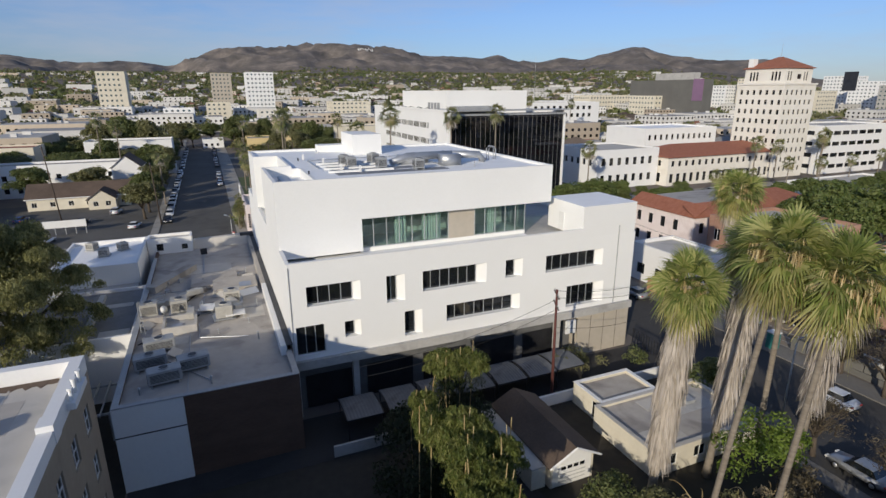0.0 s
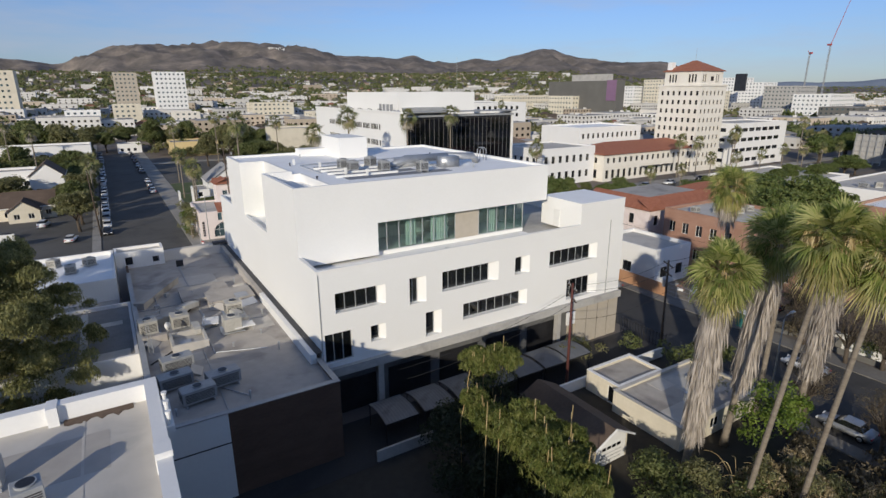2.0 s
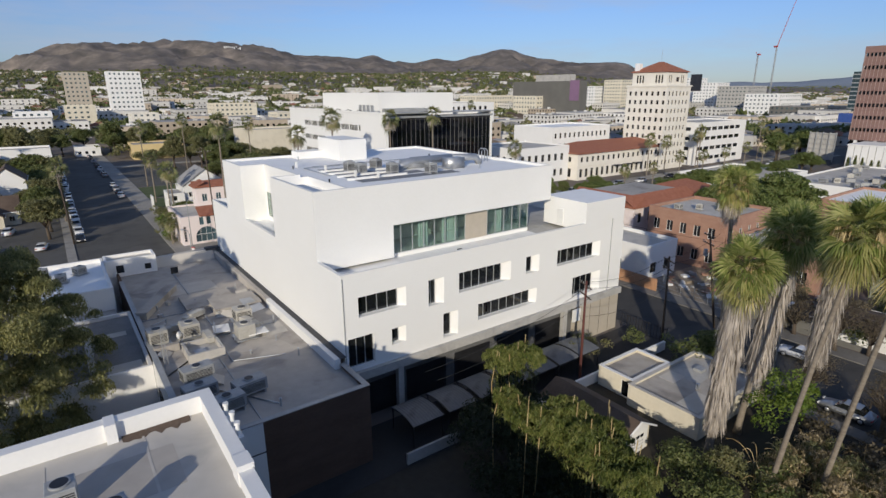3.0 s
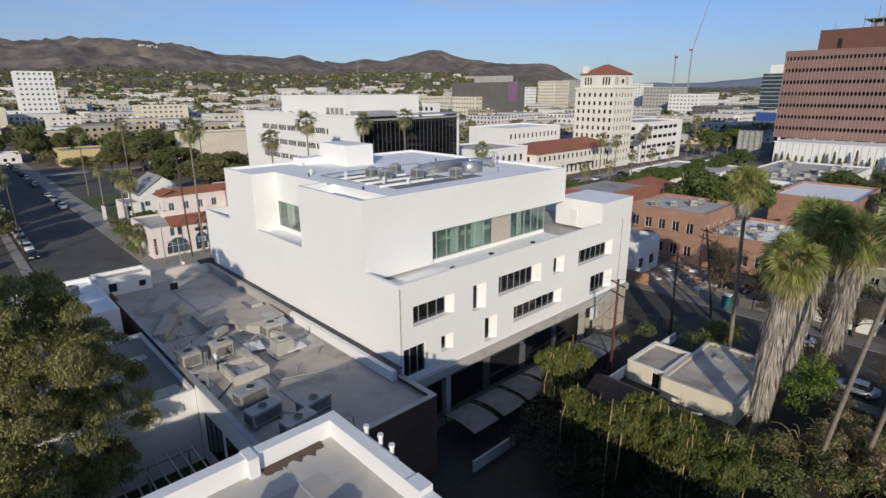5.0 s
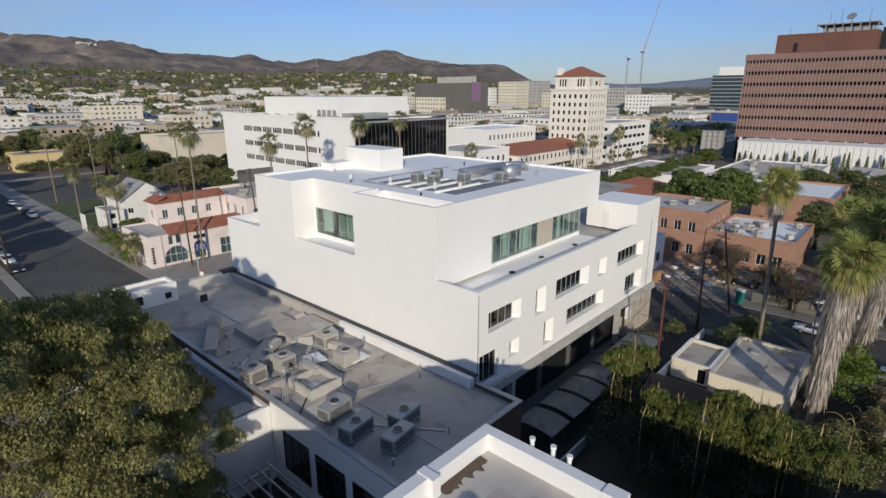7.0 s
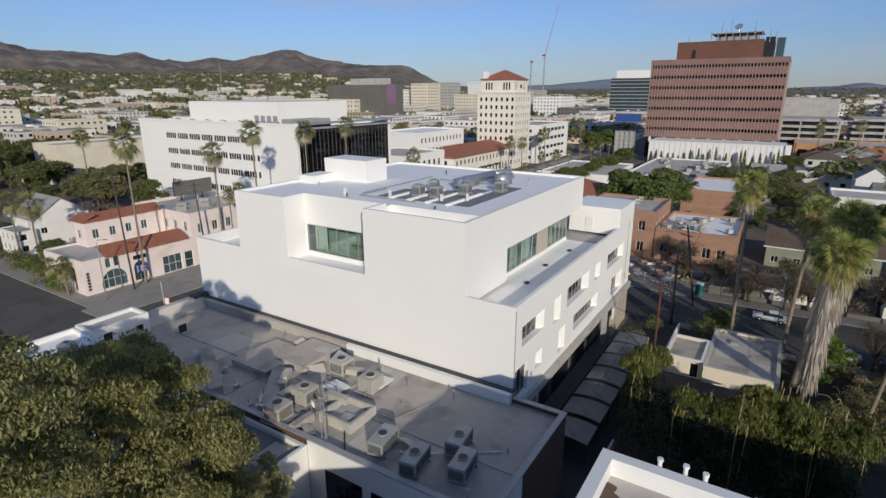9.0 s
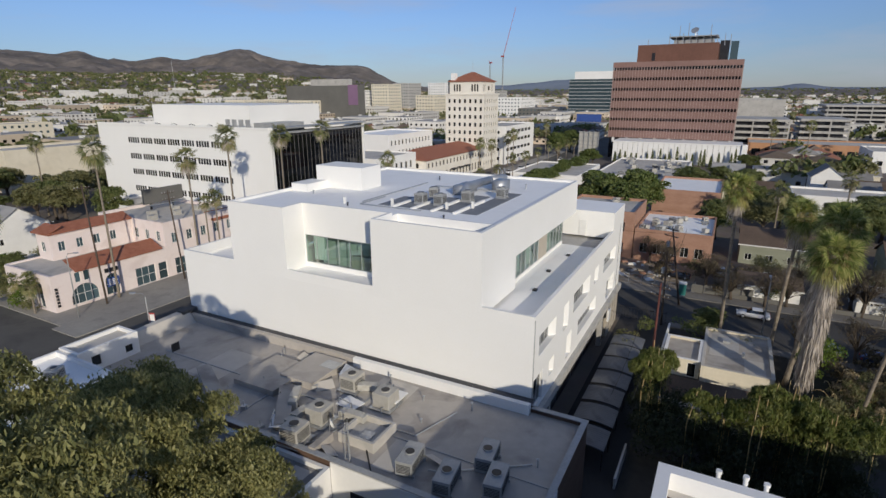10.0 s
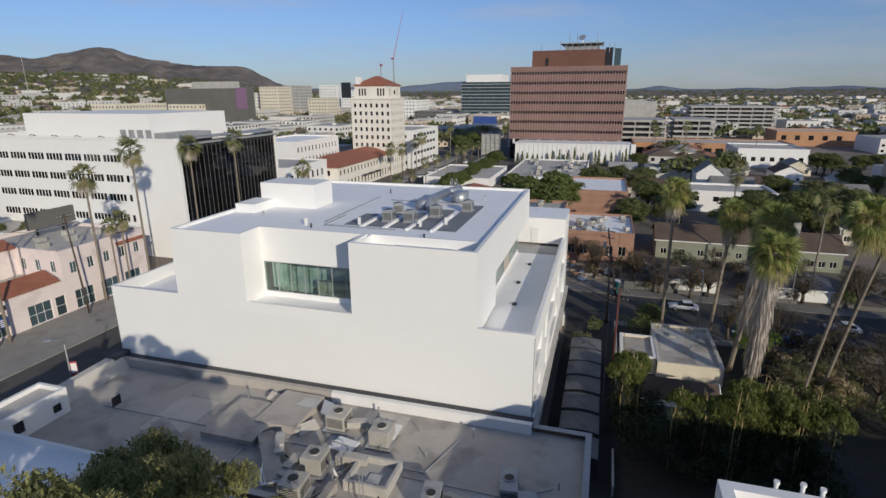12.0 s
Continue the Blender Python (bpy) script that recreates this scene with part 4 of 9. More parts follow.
# ribbon glazing of the upper storey
for gx0, gx1, n in ((13.5, 23.6, 7), (26.8, 33.5, 5)):
    fm, gm = window_meshes(round(gx1 - gx0, 3), 3.36, n, 1, MULLION, GLASS_CLEAR, 0.09)
    wo = attach("ribbon_window", fm, wb, "greenish glazing with pale aluminium mullions", (gx0 - MX, 53.5 - MY, 14.63))
    for k in range(n):
        attach("pane", gm, wo, "", (k * (gx1 - gx0) / n, 0, 0))
fm, gm = window_meshes(6.4, 3.36, 4, 1, MULLION, GLASS_CLEAR, 0.09)
wo = attach("ribbon_window", fm, wb, "", (33.5 - MX, 53.55 - MY, 14.63), 90)
for k in range(4):
    attach("pane", gm, wo, "", (k * 1.6, 0, 0))
wpart("window_sill", [(13.5, 53.4, 14.2, 33.5, 53.62, 14.63)], STUCCO)
wpart("infill_panel", [(23.6, 53.45, 14.63, 26.8, 53.65, 18.0)], BEIGE, "beige infill panel between the windows")
# rooms behind the glass
wpart("room_floor", [(13.5, 53.66, 14.3, 33.2, 62.0, 14.6)], INTERIOR)
wpart("room_wall", [(13.5, 58.6, 14.6, 33.2, 58.75, 18.0)], INTERIOR)
wpart("notch_room", [(MX + ND + 3.2, 63.7, 14.6, MX + ND + 3.35, 75.3, 19.4), (MX + ND + 0.3, 63.7, 19.4, MX + ND + 3.2, 75.3, 19.5)], INTERIOR)
# pale pleat added where sky reflection lightens the left panes; no curtain there
bm = bmesh.new()
vs = [[bm.verts.new((MX + ND + 1.0 + 0.1 * (i % 2) - MX, 74.6 - 0.16 * i - MY, z)) for i in range(12)] for z in (15.75, 18.8)]
for i in range(11):
    bm.faces.new((vs[0][i], vs[0][i + 1], vs[1][i + 1], vs[1][i]))
part("curtain", bm, CLOTH, wb, "pale pleated curtain behind the glass")
wpart("room_bench", [(MX + ND + 1.6, 64.5, 15.2, MX + ND + 2.2, 70.0, 16.6)], BEIGE, "low wooden bench behind the glass")
for cx0, cx1, step in ((17.4, 18.9, 0.16), (20.6, 23.0, 0.16), (28.6, 29.6, 0.16)):
    bm = bmesh.new()
    n = int((cx1 - cx0) / step)
    vs = [[bm.verts.new((cx0 + i * step - MX, 54.0 + 0.09 * (i % 2) - MY, z)) for i in range(n + 1)] for z in (14.65, 17.9)]
    for i in range(n):
        bm.faces.new((vs[0][i], vs[0][i + 1], vs[1][i + 1], vs[1][i]))
    part("curtain", bm, CLOTH, wb, "pale pleated curtain behind the glass")
# roof
for rb in [(9.6, 52.85, 21.7, 36.05, N0 - 0.35, 22.0), (MX + ND + 0.3, N0 - 0.35, 21.7, 36.05, N1 + 0.35, 22.0), (MX + 0.35, N1 + 0.35, 21.7, 36.05, 82.65, 22.0)]:
    wpart("roof", [rb], MEMBRANE, "white membrane roof")
for k, (mx1, my) in enumerate(((17.6, 67.0), (17.4, 64.6), (19.4, 62.2), (21.8, 59.8), (25.0, 57.2))):
    wpart("walkway_mat", [(12.2, my - 0.95, 22.0, mx1, my + 0.95, 22.03)], MAT_GREY, "dark grey walkway mat on the white roof")
for my in (58.5, 61.0, 63.4, 65.8):
    wpart("pipe_sleeper", [(11.6, my - 0.14, 22.0, 19.0, my + 0.14, 22.22)], STUCCO, "low white pipe sleeper across the roof")
for px_, py_ in ((12.6, 66.4), (13.4, 60.2), (15.0, 58.0), (11.0, 71.5)):
    wpart("roof_vent", [(px_ - 0.12, py_ - 0.12, 22.0, px_ + 0.12, py_ + 0.12, 22.75)], WOOD_WHITE, "white roof vent post")
wpart("pocket_floor", [(MX + 0.35, 52.85, 20.9, 9.6, N0 - 0.35, 21.15)], MEMBRANE, "sunken white roof pocket")
wpart("pocket_wall", [(9.25, 52.86, 21.15, 9.59, N0 - 0.42, 22.03)], STUCCO)
wpart("pocket_wall", [(MX + 0.36, N0 - 0.42, 21.15, 9.59, N0 - 0.36, 22.03)], STUCCO)
wpart("pocket_duct", [(6.4, 55.0, 21.15, 7.4, 60.5, 21.75)], STEEL, "silver duct in the roof pocket")
wpart("stair_penthouse", [(18.4, 74.6, 22.0, 22.5, 81.7, 24.75)], STUCCO, "white rooftop stair box")
wpart("roof_bump", [(14.6, 80.0, 22.0, 18.4, 82.5, 22.95)], STUCCO)
for lx, ly in ((7.4, 49.4), (14.5, 50.6), (21.0, 51.2), (28.0, 50.9)):
    wpart("terrace_drain", [(lx, ly, 14.25, lx + 0.5, ly + 0.4, 14.42)], METAL_DARK, "small dark drain box")
# stair tower at the south-east corner
wpart("stair_tower", [(37.5, MY, 14.6, 44.95, 54.5, 18.1)], STUCCO, "white stair tower above the terrace")
wpart("tower_coping", [(37.45, MY - 0.03, 18.1, 45.0, 54.55, 18.16)], MEMBRANE)
wpart("terrace_door", [(37.42, 51.2, 14.65, 37.5, 52.2, 16.8)], WOOD_WHITE, "white metal door onto the terrace")
wpart("downpipe", [(42.6, MY - 0.08, 6.0, 42.67, MY, 15.6)], STEEL_PAINT, "thin grey downpipe")
wpart("downpipe", [(MX + 0.08, MY - 0.07, 6.4, MX + 0.14, MY, 15.3)], STEEL_PAINT, "thin grey downpipe")
# ledge, soffit and open ground storey
wpart("ledge", [(MX, MY - 0.45, 5.15, EX + 0.1, MY + 0.3, 6.0)], CONCRETE, "grey concrete ledge under the white wall")
# dark soffit, added front and shutter panels paint in the ground storey's shade
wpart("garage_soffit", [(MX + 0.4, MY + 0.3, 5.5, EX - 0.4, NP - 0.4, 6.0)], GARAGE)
wpart("garage_front", [(MX + 0.4, 48.9, 0, 37.6, 49.2, 5.5)], GARAGE, "dark front added for the shade under the ledge")
for k in range(5):
    wpart("shutter", [(6.2 + 6.2 * k, 48.82, 0.1, 11.2 + 6.2 * k, 48.9, 3.6)], METAL_DARK, "dark panel added where the ground storey lies in shade")
wpart("stone_base", [(37.6, MY - 0.1, 0, EX, 60.0, 5.15)], BEIGE, "beige stone-clad ground storey corner")
for cx in (11.0, 34.9):
    wpart("column", [(cx - 0.3, MY - 0.05, 0, cx + 0.3, MY + 0.55, 5.15)], CONCRETE)
for jx in (39.5, 41.4, 43.3):
    wpart("panel_joint", [(jx - 0.02, MY - 0.115, 0.1, jx + 0.02, MY - 0.1, 5.1)], METAL_DARK)
wpart("meter_cabinet", [(35.6, MY - 0.7, 3.4, 36.9, MY - 0.45, 5.0)], WOOD_WHITE, "white utility cabinet under the ledge")


# rooftop air-conditioning units
def condenser(name, x, y, z, w, d, h, label, mat, group, fan=0.36, rz=0.0, stand=0.25):
    """An outdoor unit on skids: cabinet with side louvres, top fan ring, hub and grille bars."""
    t = thing(name, x, y, z, label, "air conditioner", group, rz)
    bm = bmesh.new()
    box(bm, -w / 2, -d / 2, stand, w / 2, d / 2, stand + h)
    bmesh.ops.bevel(bm, geom=list(bm.edges), offset=0.03, segments=1, affect='EDGES')
    part("cabinet", bm, mat, t)
    bm = bmesh.new()
    for k in range(6):
        zz = stand + h * (0.18 + 0.11 * k)
        box(bm, -w / 2 - 0.015, -d * 0.42, zz, -w / 2 + 0.005, d * 0.42, zz + h * 0.05)
        box(bm, -w * 0.42, -d / 2 - 0.015, zz, w * 0.42, -d / 2 + 0.005, zz + h * 0.05)
    part("louvres", bm, METAL_DARK, t)
    bm = bmesh.new()
    tube(bm, [(0, 0, stand + h - 0.02), (0, 0, stand + h + 0.1)], [fan, fan], 20)
    part("fan_ring", bm, mat, t, smooth=False)
    bm = bmesh.new()
    tube(bm, [(0, 0, stand + h + 0.1), (0, 0, stand + h + 0.108)], [fan * 0.86, fan * 0.86], 20)
    part("fan_grille", bm, METAL_DARK, t)
    for sx in (-1, 1):
        bm = bmesh.new()
        box(bm, sx * w * 0.4 - 0.06, -d / 2 - 0.1, 0.0, sx * w * 0.4 + 0.06, d / 2 + 0.1, stand)
        part("skid", bm, STEEL, t)
    return t


ac = condenser("air_conditioner", 14.6, 64.0, 22.03, 1.1, 1.1, 1.05, "grey rooftop air-conditioning unit on steel beams", STEEL_PAINT, "units on the white roof", 0.42, stand=0.15)
for ax, ay, az in ((14.9, 61.8, 0), (18.3, 64.4, 20), (18.0, 60.0, 0), (21.6, 57.4, 0)):
    copy_thing(ac, pose(ax, ay, 22.03, 0, 0, az))
bm = bmesh.new()
box(bm, 21.0, 61.9, 22.0, 24.6, 63.4, 23.1)
tube(bm, [(19.6, 61.2, 22.45), (22.0, 62.2, 22.9), (27.5, 61.4, 23.0)], [0.4, 0.5, 0.5], 10)
tube(bm, [(27.5, 61.4, 23.0), (31.0, 60.9, 22.9), (31.6, 60.8, 22.02)], [0.5, 0.45, 0.45], 10)
box(bm, 25.2, 58.8, 22.0, 27.6, 60.2, 23.3)
solid("roof_duct", bm, STEEL, "silver ducts and air handlers between rooftop units", "duct", smooth=True)
bm = bmesh.new()
tube(bm, [(33.0, 62.0, 22.0), (33.0, 62.0, 23.4), (33.3, 62.0, 23.7), (33.7, 62.0, 23.7), (34.0, 62.0, 23.4), (34.0, 62.0, 22.0)], 0.06, 8)
tube(bm, [(33.0, 62.6, 22.0), (33.0, 62.6, 23.4), (33.3, 62.6, 23.7), (33.7, 62.6, 23.7), (34.0, 62.6, 23.4), (34.0, 62.6, 22.0)], 0.06, 8)
solid("roof_ladder_rail", bm, STEEL, "pale steel hoop rails of the roof ladder", "ladder rail", smooth=True)

# small roof fittings
for k, (x, y, h) in enumerate(((10.2, 70.5, 0.35), (28.5, 57.0, 0.6), (30.0, 70.0, 0.5), (14.0, 78.5, 0.4), (9.5, 58.5, 0.3))):
    bm = bmesh.new()
    tube(bm, [(0, 0, 0), (0, 0, h)], 0.08, 8)
    tube(bm, [(0, 0, h), (0, 0, h + 0.08)], [0.15, 0.03], 8)
    o = solid("roof_vent", bm, METAL_DARK if k % 2 == 0 else STEEL, "small roof vent on the white membrane", "vent", group="vents on the white roof")
    o.matrix_basis = pose(x, y, 22.0)
for k, pts in enumerate((((11.2, 62.0, 22.12), (11.2, 69.6, 22.12), (16.0, 69.6, 22.12)), ((25.2, 58.0, 22.12), (25.2, 68.0, 22.12)), ((12.5, 70.2, 22.1), (27.0, 70.2, 22.1)))):
    bm = bmesh.new()
    tube(bm, pts, 0.07, 6)
    solid("roof_conduit", bm, STEEL, "pale conduit clipped along the plant deck", "conduit", group="conduits on the white roof")

# ---- the low neighbour with the grey roof ----
nb = flat_building("shop_building", -9.0, 42.6, 4.9, 91.5, 7.45, BRICK_DARK, ROOF_GREY, "single-storey commercial building with dusty grey flat roof", parapet=0.45, roof_label="grey rolled roof with dust and patches")


def npart(owner, name, boxes, mat, label="", ox=0.0, oy=0.0):
    bm = bmesh.new()
    for b in boxes:
        box(bm, b[0] - ox, b[1] - oy, b[2], b[3] - ox, b[4] - oy, b[5])
    return part(name, bm, mat, owner, label)


NX, NY = -9.0, 42.6
npart(nb, "roof_curb", [(4.0, 47.4, 7.0, 4.55, 66.0, 7.95)], STUCCO_OFF, "white painted roof kerb along the taller wall", NX, NY)
npart(nb, "roof_curb", [(4.0, 66.0, 7.0, 4.55, 91.0, 7.95)], ROOF_GREY, "roof kerb covered with grey roofing", NX, NY)
npart(nb, "curb_flashing", [(4.5, 47.3, 7.95, 5.08, 91.2, 8.02)], ROOF_DARK, "dark metal flashing", NX, NY)
npart(nb, "painted_wall", [(-9.1, 42.48, 0, -4.1, 42.6, 7.4)], STUCCO_OFF, "white painted wall bay", NX, NY)
npart(nb, "painted_wall", [(-9.12, 42.6, 0, -9.0, 58.2, 7.4)], STUCCO_OFF, "white painted side wall", NX, NY)
npart(nb, "wall_joint", [(-9.1, 42.46, 4.9, -4.1, 42.48, 5.0)], METAL_DARK, "", NX, NY)
npart(nb, "coping", [(-9.1, 42.5, 7.45, 4.9, 43.0, 7.52)], STEEL_PAINT, "grey sheet coping", NX, NY)
for wy in (43.8, 48.3, 52.8):
    fm, gm = window_meshes(3.6, 3.6, 3, 1, METAL_DARK, GLASS_DARK)
    wo = attach("window", fm, nb, "", (-9.16 - NX, wy + 3.6 - NY, 1.9), -90)
    for k in range(3):
        attach("pane", gm, wo, "", (k * 1.2, 0, 0))
npart(nb, "coping", [(-9.1, 43.0, 7.45, -8.6, 84.4, 7.52)], STEEL_PAINT, "grey sheet coping", NX, NY)
npart(nb, "coping", [(4.4, 43.0, 7.45, 4.92, 47.3, 7.52)], STEEL_PAINT, "grey sheet coping", NX, NY)
# raised roof platforms and skylight kerb
npart(nb, "duct_curb", [(-1.5, 66.5, 7.0, 3.6, 70.5, 7.7)], ROOF_GREY, "low raised roof platform", NX, NY)
npart(nb, "duct_curb", [(-4.0, 69.0, 7.0, 1.5, 74.0, 7.55)], ROOF_GREY, "low raised roof platform", NX, NY)
bm = bmesh.new()
v = [bm.verts.new(p) for p in ((5.05, 46.9, 7.0), (13.0, 46.9, 7.0), (13.0, 48.85, 7.0), (5.05, 48.85, 7.0), (5.05, 48.0, 8.15), (13.0, 48.0, 8.35), (13.0, 48.85, 8.35), (5.05, 48.85, 8.15))]
for f in ((0, 3, 2, 1), (4, 5, 6, 7), (0, 1, 5, 4), (1, 2, 6, 5), (2, 3, 7, 6), (3, 0, 4, 7)):
    bm.faces.new([v[i] for i in f])
part("sloped_parapet", bm, ROOF_PALE, nb, "sloping dusty parapet towards the street")
npart(nb, "wall_cap", [(3.0, 90.4, 8.1, 5.0, 91.45, 8.5)], ROOF_DARK, "dark raised corner of the flashing", NX, NY)
npart(nb, "roof_step", [(-9.0 + 0.3, 60.0, 7.0, -6.5, 60.6, 7.7)], ROOF_GREY, "", NX, NY)
npart(nb, "equipment_curb", [(-6.4, 56.2, 7.0, -3.2, 56.45, 7.85), (-6.4, 59.35, 7.0, -3.2, 59.6, 7.85), (-6.4, 56.45, 7.0, -6.15, 59.35, 7.85), (-3.45, 56.45, 7.0, -3.2, 59.35, 7.85)], ROOF_PALE, "dusty pale open equipment kerb", NX, NY)
for pb in ((-2.0, 60.5, 7.0, 1.5, 63.5, 7.012), (-4.5, 76.0, 7.0, 1.0, 80.0, 7.012)):
    npart(nb, "roof_patch", [pb], ROOF_PALE, "pale roof patch", NX, NY)
npart(nb, "curb_sheet", [(-6.15, 56.45, 7.0, -3.45, 59.35, 7.3)], CONCRETE, "grey sheet inside the kerb", NX, NY)
npart(nb, "roof_hatch", [(-5.6, 57.2, 7.3, -4.6, 58.2, 7.42)], STEEL, "bright hatch lid", NX, NY)
for pb in ((-8.4, 64.5, -5.6, 68.8), (0.8, 58.0, 3.6, 62.0), (-7.6, 53.8, -4.0, 55.6), (-8.2, 70.5, -4.6, 76.5), (-3.0, 81.0, 1.0, 84.0)):
    npart(nb, "roof_patch", [(pb[0], pb[1], 7.0, pb[2], pb[3], 7.012)], ROOF_GREY if pb[1] > 60 else ROOF_PALE, "patched roofing sheet", NX, NY)
for lb in ((-8.6, 60.9, 7.0, 3.4, 61.1, 7.09), (-3.9, 43.2, 7.0, -3.8, 56.0, 7.07), (-2.6, 64.0, 7.0, -2.45, 86.0, 7.08), (-8.6, 69.6, 7.0, -2.7, 69.72, 7.08)):
    npart(nb, "pipe_run", [lb], STEEL_PAINT, "grey pipe lying along the roof", NX, NY)
npart(nb, "dark_opening", [(-2.9, 84.42, 7.3, -2.0, 84.5, 8.2)], METAL_DARK, "dark vent opening", NX, NY)
npart(nb, "plate", [(1.5, 66.4, 7.7, 2.9, 68.2, 7.75)], STEEL, "bright sheet-metal cover", NX, NY)
unit = condenser("rooftop_unit", 0.5, 63.4, 7.0, 1.7, 1.7, 1.35, "beige rooftop air-conditioning unit on a metal tray", HVAC, "units on the grey roof", 0.45)
bm = bmesh.new()
box(bm, -1.1, -1.1, 0.12, 1.1, 1.1, 0.2)
part("drip_tray", bm, STEEL, unit)
bm = bmesh.new()
tube(bm, [(0.85, 0.3, 0.5), (1.15, 0.3, 0.5), (1.15, 0.3, 0.02)], 0.05, 6)
part("conduit", bm, STEEL, unit)
for ux, uy, ur in ((-8.0, 62.6, 4), (-5.0, 62.6, 92), (-0.5, 59.0, 180)):
    copy_thing(unit, pose(ux, uy, 7.0, 0, 0, ur))
cabinet = condenser("packaged_unit", -6.4, 52.9, 7.0, 2.6, 1.3, 1.1, "long grey packaged air handler on skids", STEEL_PAINT, "packaged units on the grey roof", 0.4, 8)
for ux, uy in ((-6.9, 49.6), (-5.6, 46.4), (-3.4, 48.0)):
    copy_thing(cabinet, pose(ux, uy, 7.0, 0, 0, 8))
# elbow ducts
for dx, dy, dr in ((-3.8, 61.0, 0), (-6.8, 64.2, 90), (0.9, 60.4, 200), (-4.6, 66.0, 120)):
    bm = bmesh.new()
    box(bm, -0.35, -0.35, 0, 0.35, 0.35, 0.9)
    box(bm, -0.35, -1.9, 0.5, 0.35, -0.35, 1.05)
    box(bm, -0.3, -2.2, 0.45, 0.3, -1.9, 1.0)
    o = solid("roof_duct", bm, HVAC, "sheet-metal elbow duct on the grey roof", "duct", group="ducts on the grey roof")
    o.matrix_basis = pose(dx, dy, 7.0, 0, 0, dr)
# vents, conduits and a thin lattice mast
for vx, vy, vh in ((-7.4, 45.0, 0.6), (2.4, 52.0, 0.8), (1.8, 56.5, 0.5), (-1.2, 55.0, 0.4), (2.7, 74.0, 0.7), (-6.6, 72.0, 0.6), (3.0, 60.8, 0.9), (-2.0, 44.6, 0.7)):
    bm = bmesh.new()
    tube(bm, [(0, 0, 0), (0, 0, vh)], 0.07, 8)
    tube(bm, [(0, 0, vh), (0, 0, vh + 0.08)], [0.14, 0.02], 8)
    o = solid("vent_pipe", bm, STEEL, "short galvanised roof vent pipe", "vent pipe", group="roof vents")
    o.matrix_basis = pose(vx, vy, 7.0)
mast = thing("lattice_mast", -8.2, 57.2, 7.0, "thin steel lattice mast beside the roof units", "mast")
for k in range(3):
    a = k * 2.094
    bm = bmesh.new()
    tube(bm, [(0.25 * math.cos(a), 0.25 * math.sin(a), 0), (0.12 * math.cos(a), 0.12 * math.sin(a), 3.6)], 0.03, 5)
    part("leg", bm, STEEL_PAINT, mast)
for k in range(6):
    bm = bmesh.new()
    r = 0.25 - 0.13 * (k + 0.5) / 6
    tube(bm, [(r, 0, 0.3 + 0.6 * k), (-r * 0.5, r * 0.866, 0.45 + 0.6 * k), (-r * 0.5, -r * 0.866, 0.6 + 0.6 * k), (r, 0, 0.75 + 0.6 * k)], 0.018, 4)
    part("brace", bm, STEEL_PAINT, mast)
bm = bmesh.new()
tube(bm, [(-3.0, 58.0, 7.06), (-3.0, 54.5, 7.06), (1.5, 53.0, 7.06)], 0.05, 6)
solid("conduit_run", bm, STEEL, "thin metal conduit lying on the roof", "conduit")

# white wing behind the courtyard, and the low court building
# grey roof takes a darker material to carry the tree's shade
wg = flat_building("white_wing", -22.0, 58.2, -9.15, 74.0, 7.0, STUCCO_OFF, SHINGLE_GREY, "white rendered wing beside the big tree, grey roof darkened for tree shade", parapet=0.4)
npart(wg, "duct_run", [(-14.0, 60.0, 6.6, -13.4, 72.0, 7.05)], HVAC, "sheet-metal duct along the wing roof", -22.0, 58.2)
for k, (a, b) in enumerate((((-8.4, 70.2), (-3.9, 78.4)), ((-7.4, 64.6), (-2.6, 68.6)))):
    L = math.hypot(b[0] - a[0], b[1] - a[1])
    bm = bmesh.new()
    box(bm, 0, -0.55, 0, L, 0.55, 0.75 - 0.2 * k)
    box(bm, 0, -0.65, 0.75 - 0.2 * k, L, 0.65, 0.82 - 0.2 * k)
    o = solid("roof_kerb", bm, ROOF_GREY, "raised diagonal kerb covered with grey roofing", "kerb", group="kerbs on the grey roof")
    o.matrix_basis = pose(a[0], a[1], 7.0, 0, 0, math.degrees(math.atan2(b[1] - a[1], b[0] - a[0])))
for k, (sx, sy, sr, sl) in enumerate(((1.6, 64.8, 20, 2.2), (-1.6, 66.0, -35, 1.8), (-7.9, 58.4, 60, 1.5), (2.2, 70.8, 10, 1.4), (-4.8, 50.6, 75, 1.6))):
    bm = bmesh.new()
    v = [bm.verts.new(p) for p in ((0, 0, 0.02), (sl, 0, 0.02), (sl, 0.9, 0.5), (0, 0.9, 0.5), (0, 0, 0.06), (sl, 0, 0.06), (sl, 0.9, 0.54), (0, 0.9, 0.54))]
    for f in ((0, 3, 2, 1), (4, 5, 6, 7), (0, 1, 5, 4), (1, 2, 6, 5), (2, 3, 7, 6), (3, 0, 4, 7)):
        bm.faces.new([v[i] for i in f])
    for lx in (0.05, sl - 0.1):
        box(bm, lx, 0.82, 0, lx + 0.05, 0.87, 0.5)
    o = solid("metal_cover", bm, ROOF_PALE if k else STUCCO_OFF, "sloping pale sheet-metal cover on the grey roof", "cover", group="sheet covers on the grey roof")
    o.matrix_basis = pose(sx, sy, 7.0, 0, 0, sr)
